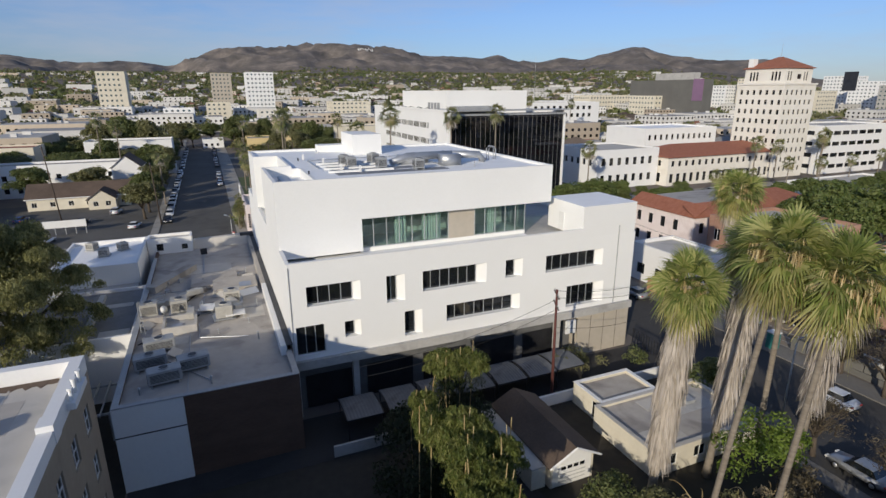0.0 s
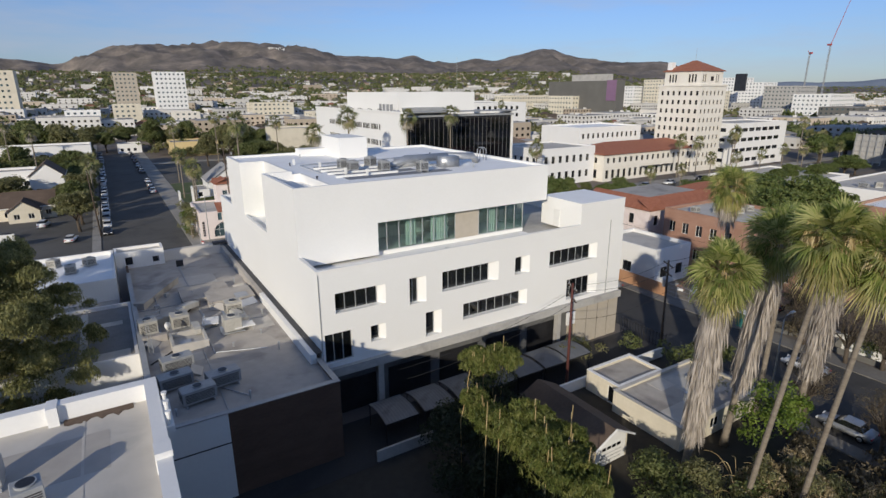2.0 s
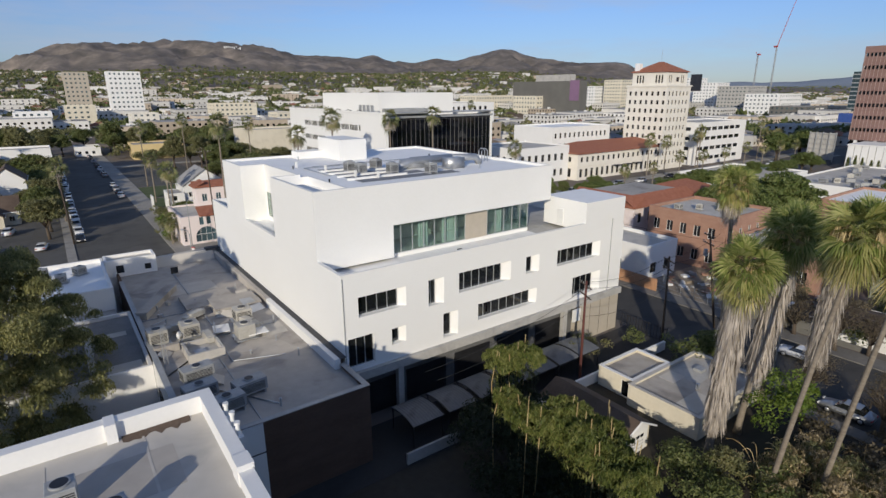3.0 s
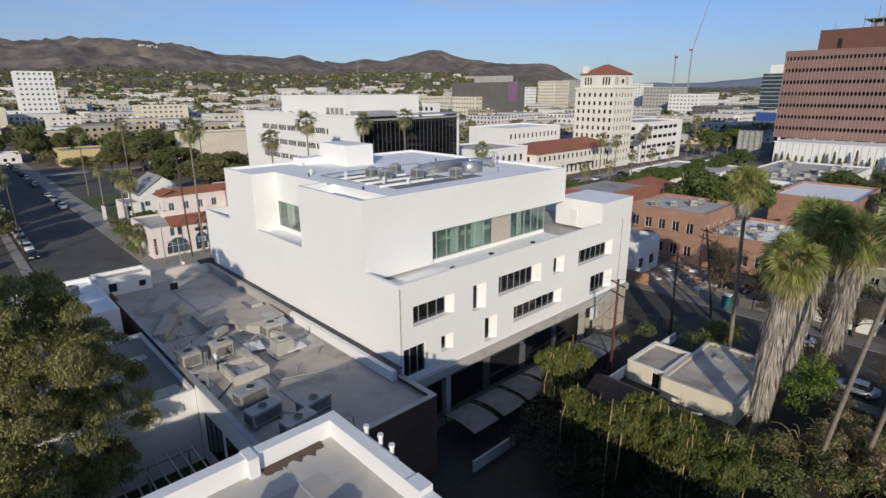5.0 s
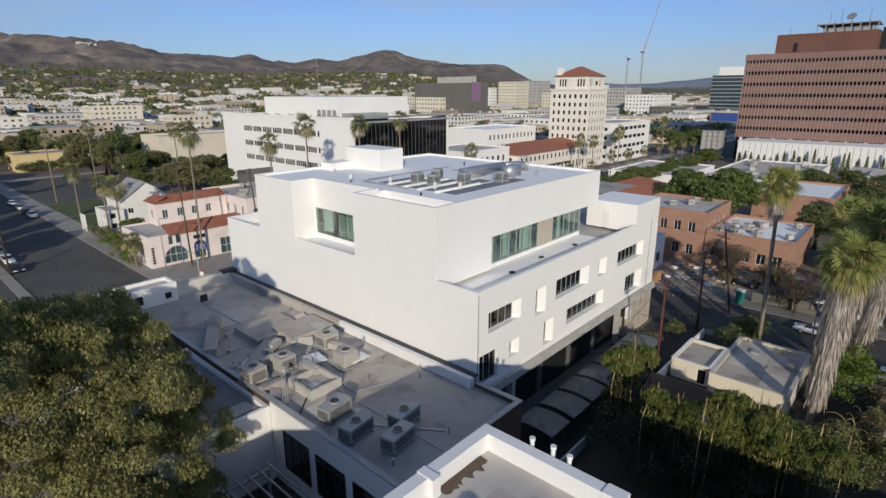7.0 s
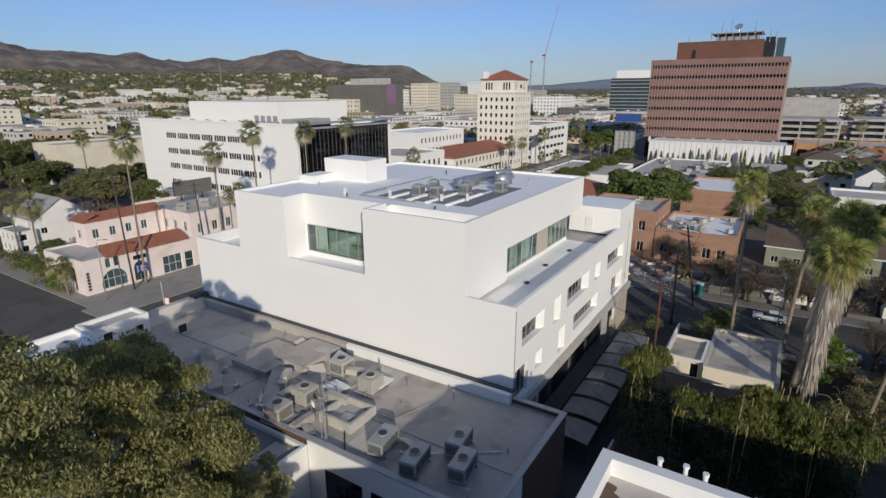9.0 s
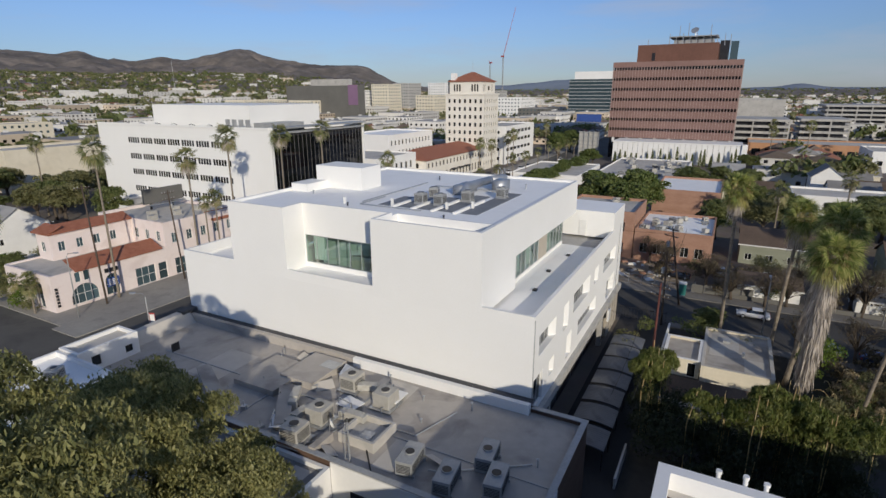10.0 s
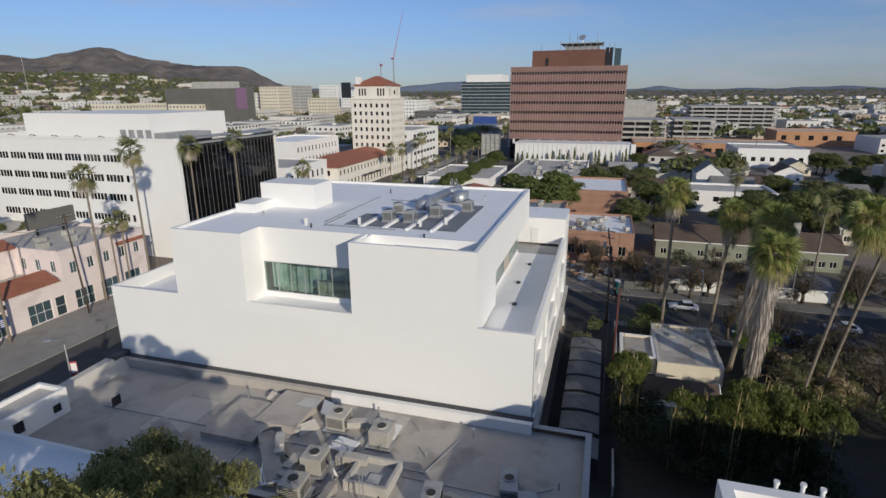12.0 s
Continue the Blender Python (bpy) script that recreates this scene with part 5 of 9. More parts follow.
for k in range(9):
    tx, ty = -8.0 + 1.35 * k, 66.4 + (k * 7 % 5) * 1.7
    bm = bmesh.new()
    box(bm, -0.25, -0.2, 0, 0.25, 0.2, 0.25 + 0.12 * (k % 3))
    tube(bm, [(0.0, 0.0, 0.25), (0.0, 0.0, 0.75 + 0.1 * (k % 2))], 0.04, 6)
    o = solid("roof_stub", bm, (HVAC, STEEL, CONCRETE)[k % 3], "small capped pipe stub on the grey roof", "pipe stub", group="stubs on the grey roof")
    o.matrix_basis = pose(tx, ty, 7.0, 0, 0, 23 * k)
npart(wg, "roof_patch", [(-12.6, 59.4, 6.6, -9.8, 61.0, 6.615)], ROOF_PALE, "pale roof patch", -22.0, 58.2)
npart(wg, "roof_patch", [(-13.0, 68.0, 6.6, -10.2, 69.2, 6.615)], ROOF_PALE, "pale roof patch", -22.0, 58.2)
cb = flat_building("court_building", -21.0, 41.5, -12.0, 50.0, 3.4, STUCCO_OFF, ROOF_PALE, "low white courtyard building with dark windows", parapet=0.3,
                   south=rows(9, 0.8, 8.6, 2.6, 1.6, [1.0], 1.5, 2, 0.12), west=rows(8.5, 0.8, 8, 2.6, 1.6, [1.0], 1.5, 2, 0.12))
wall(cb, "wall", 9.02, 0, 0, 90, 8.5, 3.4, 0.25, STUCCO_OFF, rows(8.5, 0.6, 8.0, 2.6, 1.8, [0.9], 1.7, 2, 0.12))
slab("courtyard", -22.0, 36.4, -9.15, 58.0, -0.2, 0.05, SOIL, "courtyard floor coloured dark for shade", "courtyard")
# corner shops at the street
nw = flat_building("corner_shop", -20.0, 77.0, -10.2, 91.4, 9.2, STUCCO_OFF, MEMBRANE, "white corner shop with white coated roof", parapet=0.5,
                   south=rows(9.8, 1.0, 9.0, 3.0, 1.6, [2.0], 2.0, 2, 0.15))
npart(nw, "awning_slab", [(-18.0, 73.4, 6.3, -10.4, 76.98, 6.5)], CONCRETE, "flat concrete awning", -20.0, 76.5)
for px_, py_ in ((-16.6, 73.2), (-11.0, 73.2)):
    npart(nw, "awning_post", [(px_ - 0.08, py_ - 0.08, 0, px_ + 0.08, py_ + 0.08, 6.3)], STEEL_PAINT, "", -20.0, 76.5)
for k, (vx, vy) in enumerate(((-15.0, 84.0), (-13.0, 86.5), (-17.0, 88.0))):
    copy_thing(unit, pose(vx, vy, 8.7, 0, 0, 30 * k)).scale = (0.7, 0.7, 0.7)
flat_building("corner_annex", -10.1, 88.2, -4.0, 91.4, 9.4, STUCCO_OFF, ROOF_PALE, "pale rendered roof annex with one window", parapet=0.4,
                   south=[(1.2, 7.5, 0.9, 1.1, 1, 0.15, 1), (4.6, 7.5, 0.8, 0.8, 1, 0.15, 1)])

# ---- near apartment block with the parapet ----
AX, AY = -62.0, 2.0
ap = thing("apartment_block", AX, AY, 0, "cream apartment block with pale flat roof and thick white parapet", "building")
wall(ap, "wall", 53.5, 0, 0, 90, 34.2, 14.0, 0.4, TAN, rows(34.2, 15.0, 33.5, 3.3, 1.3, [1.2, 4.4, 7.6, 10.8], 1.7, 2, 0.15, 2), fmat=WOOD_WHITE)
wall(ap, "wall", 53.5, 34.2, 0, 180, 53.5, 14.0, 0.4, TAN)
wall(ap, "wall", 0, 34.2, 0, -90, 34.2, 14.0, 0.4, TAN)
wall(ap, "wall", 0, 0, 0, 0, 53.5, 14.0, 0.4, TAN)
npart(ap, "roof", [(0.42, 0.42, 13.7, 53.08, 33.78, 14.0)], ROOF_PALE, "pale coated roof with dirt stains")
npart(ap, "parapet", [(0, 33.55, 14.0, 53.5, 34.2, 15.0)], STUCCO_OFF, "thick white parapet")
npart(ap, "parapet", [(52.85, 27.2, 14.0, 53.5, 33.55, 15.0)], STUCCO_OFF, "thick white parapet")
npart(ap, "parapet", [(52.8, 26.2, 14.0, 53.55, 27.2, 15.06)], STUCCO_OFF, "parapet step")
npart(ap, "parapet", [(52.85, 0, 14.0, 53.5, 26.2, 14.75)], STUCCO_OFF, "thick white parapet")
npart(ap, "parapet_pier", [(48.3, 33.2, 14.0, 48.8, 34.25, 15.06)], STUCCO_OFF, "white parapet pier")
bm = bmesh.new()
dg = random.Random(3)
near = [bm.verts.new((48.95 + 0.25 * i, 33.54, 14.004)) for i in range(14)]
top_ = [bm.verts.new((48.95 + 0.25 * i, 33.54, 14.07)) for i in range(14)]
rim = [bm.verts.new((48.95 + 0.25 * i, 33.5 - 0.35 - 0.5 * dg.random() * (1 if i < 11 else 0.4), 14.004)) for i in range(14)]
for i in range(13):
    bm.faces.new((rim[i], rim[i + 1], top_[i + 1], top_[i]))
    bm.faces.new((near[i], near[i + 1], rim[i + 1], rim[i]))
part("dirt_drift", bm, SHINGLE, ap, "drift of brown dirt along the parapet")
for k, (a0, b0, a1, b1) in enumerate(((40.0, 22.0, 47.5, 27.0), (46.0, 28.0, 51.0, 31.5), (30.0, 26.0, 38.0, 33.0), (47.0, 14.0, 52.0, 21.0))):
    npart(ap, "roof_patch", [(a0, b0, 14.0, a1, b1, 14.006 + 0.003 * k)], ROOF_GREY if k % 2 else ROOF_PALE, "worn patch of roof coating")
for k in range(5):
    npart(ap, "roof_seam", [(33.0 + 4.2 * k, 2.0, 14.0, 33.12 + 4.2 * k, 33.0, 14.02)], ROOF_PALE)
npart(ap, "pipe_ledge", [(53.5, 29.0, 14.2, 53.9, 32.0, 14.6)], STUCCO_OFF, "ledge with vent pipes")
for k, yy in enumerate((29.3, 30.2, 31.4)):
    bm = bmesh.new()
    tube(bm, [(53.7, yy, 14.6), (53.7, yy, 15.2 + 0.1 * (k % 2))], 0.11, 10)
    tube(bm, [(53.7, yy, 15.2 + 0.1 * (k % 2)), (53.7, yy, 15.36 + 0.1 * (k % 2))], 0.15, 10)
    part("vent_pipe", bm, WOOD_WHITE, ap, "white vent pipe")
# block out of view, added only to cast shade over the yard
flat_building("apartment_wing", -62.0, -45.0, -8.5, 1.8, 14.0, TAN, ROOF_PALE, "unseen cream block added to shade the yard", parapet=0.6)
u2 = condenser("roof_condenser", -15.6, 31.2, 14.0, 1.1, 1.1, 1.05, "grey metal condenser on the pale roof", STEEL_PAINT, "condensers on the pale roof", 0.4)
for ux, uy in ((-13.9, 28.6), (-16.9, 26.5)):
    copy_thing(u2, pose(ux, uy, 14.0, 0, 0, 10))


# ---- carports behind the white building ----
def carport(x, y, w, d, z):
    c = thing("carport", x, y, 0, "corrugated translucent carport on thin steel posts", "carport", "carports in the alley")
    bm = bmesh.new()
    n, m = 22, 7
    vs = [[bm.verts.new((w * i / n, d * j / m, z + 0.45 * math.sin(math.pi * (0.15 + 0.7 * j / m)) + 0.03 * (i % 2))) for j in range(m + 1)] for i in range(n + 1)]
    for i in range(n):
        for j in range(m):
            bm.faces.new((vs[i][j], vs[i + 1][j], vs[i + 1][j + 1], vs[i][j + 1]))
    o = part("roof_sheet", bm, CORRUGATED, c)
    so = o.modifiers.new("thick", 'SOLIDIFY')
    so.thickness = 0.02
    for i in (0.1, w - 0.1):
        for j in (0.15, d - 0.15):
            bm = bmesh.new()
            tube(bm, [(i, j, 0), (i, j, z + 0.2)], 0.05, 6)
            part("post", bm, METAL_DARK, c)
    for j in (0.02, d - 0.06):
        bm = bmesh.new()
        box(bm, 0, j, z + 0.05, w, j + 0.06, z + 0.2)
        part("beam", bm, METAL_DARK, c)
    for i in (-0.03, w - 0.03):
        bm = bmesh.new()
        tube(bm, [(i, d * k / 6, z + 0.5 * math.sin(math.pi * (0.15 + 0.7 * k / 6))) for k in range(7)], 0.05, 6)
        part("rib", bm, METAL_DARK, c)
    return c


cp = carport(8.6, 41.7, 3.4, 3.9, 2.1)
for k, cx in enumerate((12.6, 16.4, 20.2, 23.9, 27.5, 31.0)):
    copy_thing(cp, pose(cx, 41.7 + 0.05 * (k % 2), 0.02 * k))
slab("low_wall", 7.0, 40.2, 12.6, 40.4, 0, 1.1, CONCRETE, "low concrete boundary wall of the alley", "wall", kind="")


# ---- garage house and flat-roofed bungalow ----
gh = thing("garage_house", 26.0, 29.6, 0, "low garage with brown shingle gable roof and white front", "garage", rz=90)
GW, GL, GE, GR = 4.1, 9.0, 2.45, 3.55
wall(gh, "wall", 0, 0, 0, 0, GL, GE, 0.2, CREAM)
wall(gh, "wall", 0, GW, 0, -90, GW, GE, 0.2, WOOD_WHITE)
wall(gh, "wall", GL, 0, 0, 90, GW, GE, 0.2, CREAM)
wall(gh, "wall", GL, GW, 0, 180, GL, GE, 0.2, CREAM)
for gx in (0.0, GL - 0.2):
    bm = bmesh.new()
    gv = [bm.verts.new(p) for p in ((gx, 0, GE), (gx, GW, GE), (gx, GW / 2, GR - 0.1), (gx + 0.2, 0, GE), (gx + 0.2, GW, GE), (gx + 0.2, GW / 2, GR - 0.1))]
    for f in ((0, 2, 1), (3, 4, 5), (0, 3, 5, 2), (1, 2, 5, 4)):
        bm.faces.new([gv[i] for i in f])
    part("gable", bm, WOOD_WHITE, gh)
bm = bmesh.new()
gable_prism(bm, 0, 0, GL, GW, GE + 0.05, GR)
part("roof", bm, SHINGLE, gh, "dark brown shingle roof")
for sd in (0, 1):
    bm = bmesh.new()
    ye = -0.4 if sd == 0 else GW + 0.4
    tube(bm, [(-0.46, ye, GE - 0.2), (-0.46, GW / 2, GR - 0.02)], 0.09, 4)
    part("bargeboard", bm, WOOD_WHITE, gh, "white bargeboard")
npart(gh, "garage_door", [(-0.05, 0.75, 0.05, 0.0, 3.35, 1.9)], WOOD_WHITE, "white panelled garage door")
for k in range(4):
    npart(gh, "door_light", [(-0.07, 0.9 + 0.6 * k, 1.5, -0.05, 1.35 + 0.6 * k, 1.8)], GLASS_DARK, "small dark door light")
for k in range(3):
    npart(gh, "door_rail", [(-0.07, 0.78, 0.4 + 0.35 * k, -0.05, 3.32, 0.45 + 0.35 * k)], STEEL_PAINT)
lt = thing("lean_to", 20.3, 29.9, 0, "low lean-to shed with pale grey rolled roofing", "shed")
npart(lt, "wall", [(0.1, 0.1, 0, 1.4, 8.6, 1.95)], CREAM)
npart(lt, "roof", [(0, 0, 1.95, 1.55, 8.8, 2.08)], ROOF_PALE, "pale grey rolled roofing")
fb = flat_building("bungalow", 30.3, 27.3, 42.6, 34.9, 2.35, CREAM, ROOF_GREY, "cream flat-roofed bungalow with grey roof and pale parapet", parapet=0.25,
                   south=rows(12.3, 1.2, 11.6, 3.2, 1.3, [0.7], 1.1, 2, 0.1), fmat=WOOD_WHITE)
fb2 = flat_building("bungalow_wing", 31.2, 35.0, 37.9, 39.3, 2.3, CREAM, ROOF_GREY, "square cream bungalow wing with white parapet rim", parapet=0.3,
                    west=[(2.9, 0.05, 0.95, 1.85, 1, 0.1, 1)], fmat=WOOD_WHITE)
for o, (w, d, h, x, y) in ((fb, (12.3, 7.6, 2.35, 0, 0)), (fb2, (6.7, 4.3, 2.3, 0, 0))):
    for b in ((-0.05, -0.05, h, w + 0.05, 0.35, h + 0.05), (-0.05, d - 0.35, h, w + 0.05, d + 0.05, h + 0.05), (-0.05, 0.35, h, 0.35, d - 0.35, h + 0.05), (w - 0.35, 0.35, h, w + 0.05, d - 0.35, h + 0.05)):
        npart(o, "coping", [b], STUCCO_OFF if o is fb2 else ROOF_PALE)
npart(fb, "roof_vent", [(5.0, 3.0, 2.1, 5.3, 3.3, 2.7)], STEEL)
npart(fb, "roof_hatch", [(8.4, 4.6, 2.1, 9.4, 5.5, 2.4)], STEEL_PAINT)
for k, (a0, b0, a1, b1) in enumerate(((1.0, 0.8, 4.6, 3.0), (6.0, 3.6, 11.0, 6.8), (4.2, 5.2, 6.4, 6.9))):
    npart(fb, "roof_patch", [(a0, b0, 2.1, a1, b1, 2.112 + 0.004 * k)], (ROOF_PALE, ROOF_DARK, ROOF_PALE)[k] if k != 1 else CONCRETE, "worn roofing patch")
slab("garden_wall", 24.0, 39.6, 44.5, 39.85, 0, 1.2, STUCCO_OFF, "pale rendered garden wall along the alley", "wall", kind="")
# iron gate at the end of the alley
gate = thing("iron_gate", 46.0, 47.2, 0, "dark iron railing gate beside the stone corner", "gate")
for k in range(16):
    bm = bmesh.new()
    box(bm, -0.03, -0.45 * k - 0.03, 0, 0.03, -0.45 * k + 0.03, 2.2)
    part("bar", bm, METAL_DARK, gate)
for zz in (0.3, 1.9):
    bm = bmesh.new()
    box(bm, -0.025, -6.8, zz, 0.025, 0.05, zz + 0.08)
    part("rail", bm, METAL_DARK, gate)

# ---- trees and shrubs near by ----
rng = np.random.default_rng(4)
big = [(-15.0, 58.6, 7.6, 2.9), (-14.9, 62.4, 8.6, 2.8), (-15.2, 65.6, 11.2, 2.8), (-16.0, 60.4, 4.4, 2.6), (-20.5, 58.0, 13.0, 4.4), (-25.0, 58.5, 12.5, 4.2), (-17.4, 60.4, 11.0, 3.4), (-20.0, 66.0, 13.0, 4.4), (-26.0, 65.0, 12.0, 4.2), (-21.5, 61.5, 16.9, 4.0), (-18.0, 56.0, 8.5, 3.4), (-24.0, 54.5, 9.0, 3.8),
       (-28.5, 60.0, 10.0, 3.8), (-18.4, 64.0, 14.4, 3.2), (-25.0, 62.5, 15.8, 3.4), (-21.0, 53.6, 11.0, 3.2), (-27.0, 56.0, 12.6, 3.0), (-22.5, 70.0, 11.0, 3.6), (-19.8, 63.4, 16.9, 3.4), (-24.0, 60.4, 18.2, 3.2), (-18.0, 61.6, 15.4, 3.0), (-18.0, 58.6, 12.8, 3.4), (-22.6, 66.4, 14.2, 3.0), (-20.0, 54.6, 5.2, 3.2), (-24.0, 52.6, 5.6, 3.6), (-17.2, 56.6, 4.6, 2.6), (-28.0, 55.0, 6.0, 3.4), (-22.0, 52.2, 8.4, 3.0),
       # some of these lobes are unseen, added to shade the wall and roof
       (-24.4, 71.2, 14.8, 3.6), (-21.8, 69.6, 13.8, 2.6), (-23.8, 57.6, 10.3, 1.6), (-22.8, 64.0, 6.0, 2.2), (-29.5, 67.5, 17.2, 3.4), (-22.0, 70.6, 12.2, 2.4), (-23.0, 58.0, 3.6, 3.2), (-28.0, 59.0, 22.6, 3.2), (-30.5, 56.5, 22.0, 3.4), (-27.8, 54.0, 22.2, 2.8), (-28.0, 59.0, 17.0, 3.4), (-28.0, 55.5, 18.0, 3.2)]
bt = thing("pepper_tree", -21.0, 61.0, 0, "broad olive-green pepper tree with dense drooping foliage", "tree")
loc = [(x + 21.0, y - 61.0, z - 0.5, r) for x, y, z, r in big]
extra = []
for x, y, z, r in loc:
    for k in range(15):
        d = rng.normal(size=3)
        d /= np.linalg.norm(d)
        d[2] = abs(d[2]) * 0.8 - 0.15
        extra.append((x + d[0] * r * 0.92, y + d[1] * r * 0.92, z + d[2] * r * 0.85, r * rng.uniform(0.17, 0.36)))
c, nn = crown_points(rng, [(x, y, z, r * 0.9) for x, y, z, r in loc], 150)
c2, nn2 = crown_points(rng, extra, 1000)
attach("crown", quad_mesh("crown", leaf_quads(rng, np.concatenate([c, c2]), np.concatenate([nn, nn2]), 0.09, 0.75, 0.38), LEAF_BIG), bt)
attach("trunk", limb_mesh(rng, loc, 0.55, 4.0, BARK), bt)


def bamboo_clump(name, pts, seed, label):
    """Bamboo: slender drooping leaves in many small tufts on tall culms, leafy down to the ground."""
    g = np.random.default_rng(seed)
    x0, y0 = pts[0][0], pts[0][1]
    t = thing(name, x0, y0, 0, label, "bamboo", "bamboo hedge")
    body, tufts = [], []
    for x, y, z, r in pts:
        body.append((x - x0, y - y0, z, r * 0.9))
        for q in range(1, 4):
            zz = z - q * r * 1.35
            if zz > 0.6:
                body.append((x - x0 + g.normal() * 0.3, y - y0 + g.normal() * 0.3, zz, r * g.uniform(0.85, 1.05)))
        for k in range(30):
            d = g.normal(size=3)
            d /= np.linalg.norm(d)
            d[2] = abs(d[2]) * 0.95 - 0.35
            tufts.append((x - x0 + d[0] * r, y - y0 + d[1] * r, z + d[2] * r * 0.95, r * g.uniform(0.15, 0.34)))
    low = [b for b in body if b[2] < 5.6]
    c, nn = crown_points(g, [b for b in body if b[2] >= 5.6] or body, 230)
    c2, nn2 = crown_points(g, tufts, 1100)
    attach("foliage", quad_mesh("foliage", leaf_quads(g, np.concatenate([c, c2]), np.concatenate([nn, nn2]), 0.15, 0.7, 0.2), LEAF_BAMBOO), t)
    # lower leaves take the dark leaf colour that paints in the hedge's shade
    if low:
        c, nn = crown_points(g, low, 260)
        attach("lower_foliage", quad_mesh("lower_foliage", leaf_quads(g, c, nn, 0.15, 0.7, 0.2), LEAF_SHADED), t, "lower leaves coloured dark for shade")
    for k in range(7):
        x, y, z, rad = pts[int(g.integers(len(pts)))]
        bx, by = x - x0 + g.normal() * rad * 0.5, y - y0 + g.normal() * rad * 0.5
        bm = bmesh.new()
        tube(bm, [(bx, by, 0), (bx + g.normal() * 0.1, by + g.normal() * 0.1, z * 0.7), (bx + g.normal() * 0.2, by + g.normal() * 0.2, z + rad * g.uniform(0.7, 1.5))], [0.05, 0.045, 0.03], 5)
        part("culm", bm, PALM_STRAW, t, "pale straw-yellow bamboo culm")
    return t


def row_lobes(x0, y0, x1, y1, n, z, r, seed, layers=2):
    g = np.random.default_rng(seed)
    out = []
    for k in range(n):
        f = (k + 0.5) / n
        for q in range(layers):
            zz = z - q * r * 2.3
            out.append((x0 + (x1 - x0) * f + g.normal() * 0.4, y0 + (y1 - y0) * f + g.normal() * 0.4, zz + g.uniform(-0.4, 0.4), r * g.uniform(0.8, 1.15)))
    return out


bamboo_clump("bamboo_clump", row_lobes(13.0, 34.4, 13.2, 31.2, 4, 7.0, 1.35, 21, 1), 31, "tall bamboo hedge with bright yellow-green leafy tops")
bamboo_clump("bamboo_clump", row_lobes(13.3, 30.9, 13.2, 26.8, 5, 8.1, 1.5, 22, 1), 32, "tall bamboo hedge with bright yellow-green leafy tops")
bamboo_clump("bamboo_clump", row_lobes(15.0, 29.4, 15.4, 25.6, 3, 7.2, 1.4, 26, 1), 36, "tall bamboo hedge with bright yellow-green leafy tops")
bamboo_clump("bamboo_clump", row_lobes(13.5, 26.4, 13.2, 22.8, 5, 7.3, 1.65, 23, 1), 33, "tall bamboo hedge with bright yellow-green leafy tops")

bamboo_clump("bamboo_clump", row_lobes(16.0, 39.6, 19.2, 38.4, 4, 7.2, 1.6, 24, 1), 34, "bamboo clump beside the carports with yellow-green tops")
# alley tree and hedge fillers, painted dark where the foliage lies in shade
hedge_mass("evergreen_tree", [(12.6, 37.4, 3.6, 1.9), (11.8, 36.0, 2.6, 1.7), (13.6, 36.4, 3.2, 1.8), (13.4, 38.6, 3.4, 1.7), (11.6, 38.4, 2.2, 1.5), (14.4, 35.4, 2.4, 1.5)], 35, LEAF_SHADED, "shrub tree at the alley corner, coloured dark for shade", "tree", per=230, size=0.15)
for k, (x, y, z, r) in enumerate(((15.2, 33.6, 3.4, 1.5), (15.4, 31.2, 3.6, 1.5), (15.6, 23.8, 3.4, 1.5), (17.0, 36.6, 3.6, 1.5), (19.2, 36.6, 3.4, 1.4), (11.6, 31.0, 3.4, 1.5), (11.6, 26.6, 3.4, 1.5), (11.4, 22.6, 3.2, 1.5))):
    hedge_mass("evergreen_shrub", [(x, y, z, r), (x + 0.5, y + 0.7, z - 1.6, r), (x - 0.5, y - 0.6, z - 1.9, r * 1.05)], 350 + k, LEAF_SHADED, "filler shrub in the bamboo hedge, coloured dark for shade", "shrub", per=200, size=0.15)


def shrub(x, y, z, r, leaf, label, seed, per=150, size=0.16, name="shrub"):
    g = np.random.default_rng(seed)
    pts = [(x, y, z * 0.55, r)] + [(x + g.normal() * r * 0.55, y + g.normal() * r * 0.55, z * g.uniform(0.25, 0.95), r * g.uniform(0.35, 0.6)) for _ in range(9)]
    return hedge_mass(name, pts, seed, leaf, label, "shrub", per, size)


shrub(35.8, 23.2, 7.0, 2.1, LEAF_BRIGHT, "tall lime-green leafy shrub under the palms", 41)
shrub(39.6, 23.2, 5.0, 1.7, LEAF_BRIGHT, "lime-green shrub beside the street", 42)
shrub(24.4, 24.2, 3.0, 2.0, LEAF_DARK, "dark green garden shrub", 43)
shrub(22.0, 21.5, 3.2, 2.2, LEAF_DARK, "dark green garden shrub", 44)
shrub(26.4, 22.8, 3.6, 1.8, LEAF_OLIVE, "dusty olive-green garden shrub", 45)


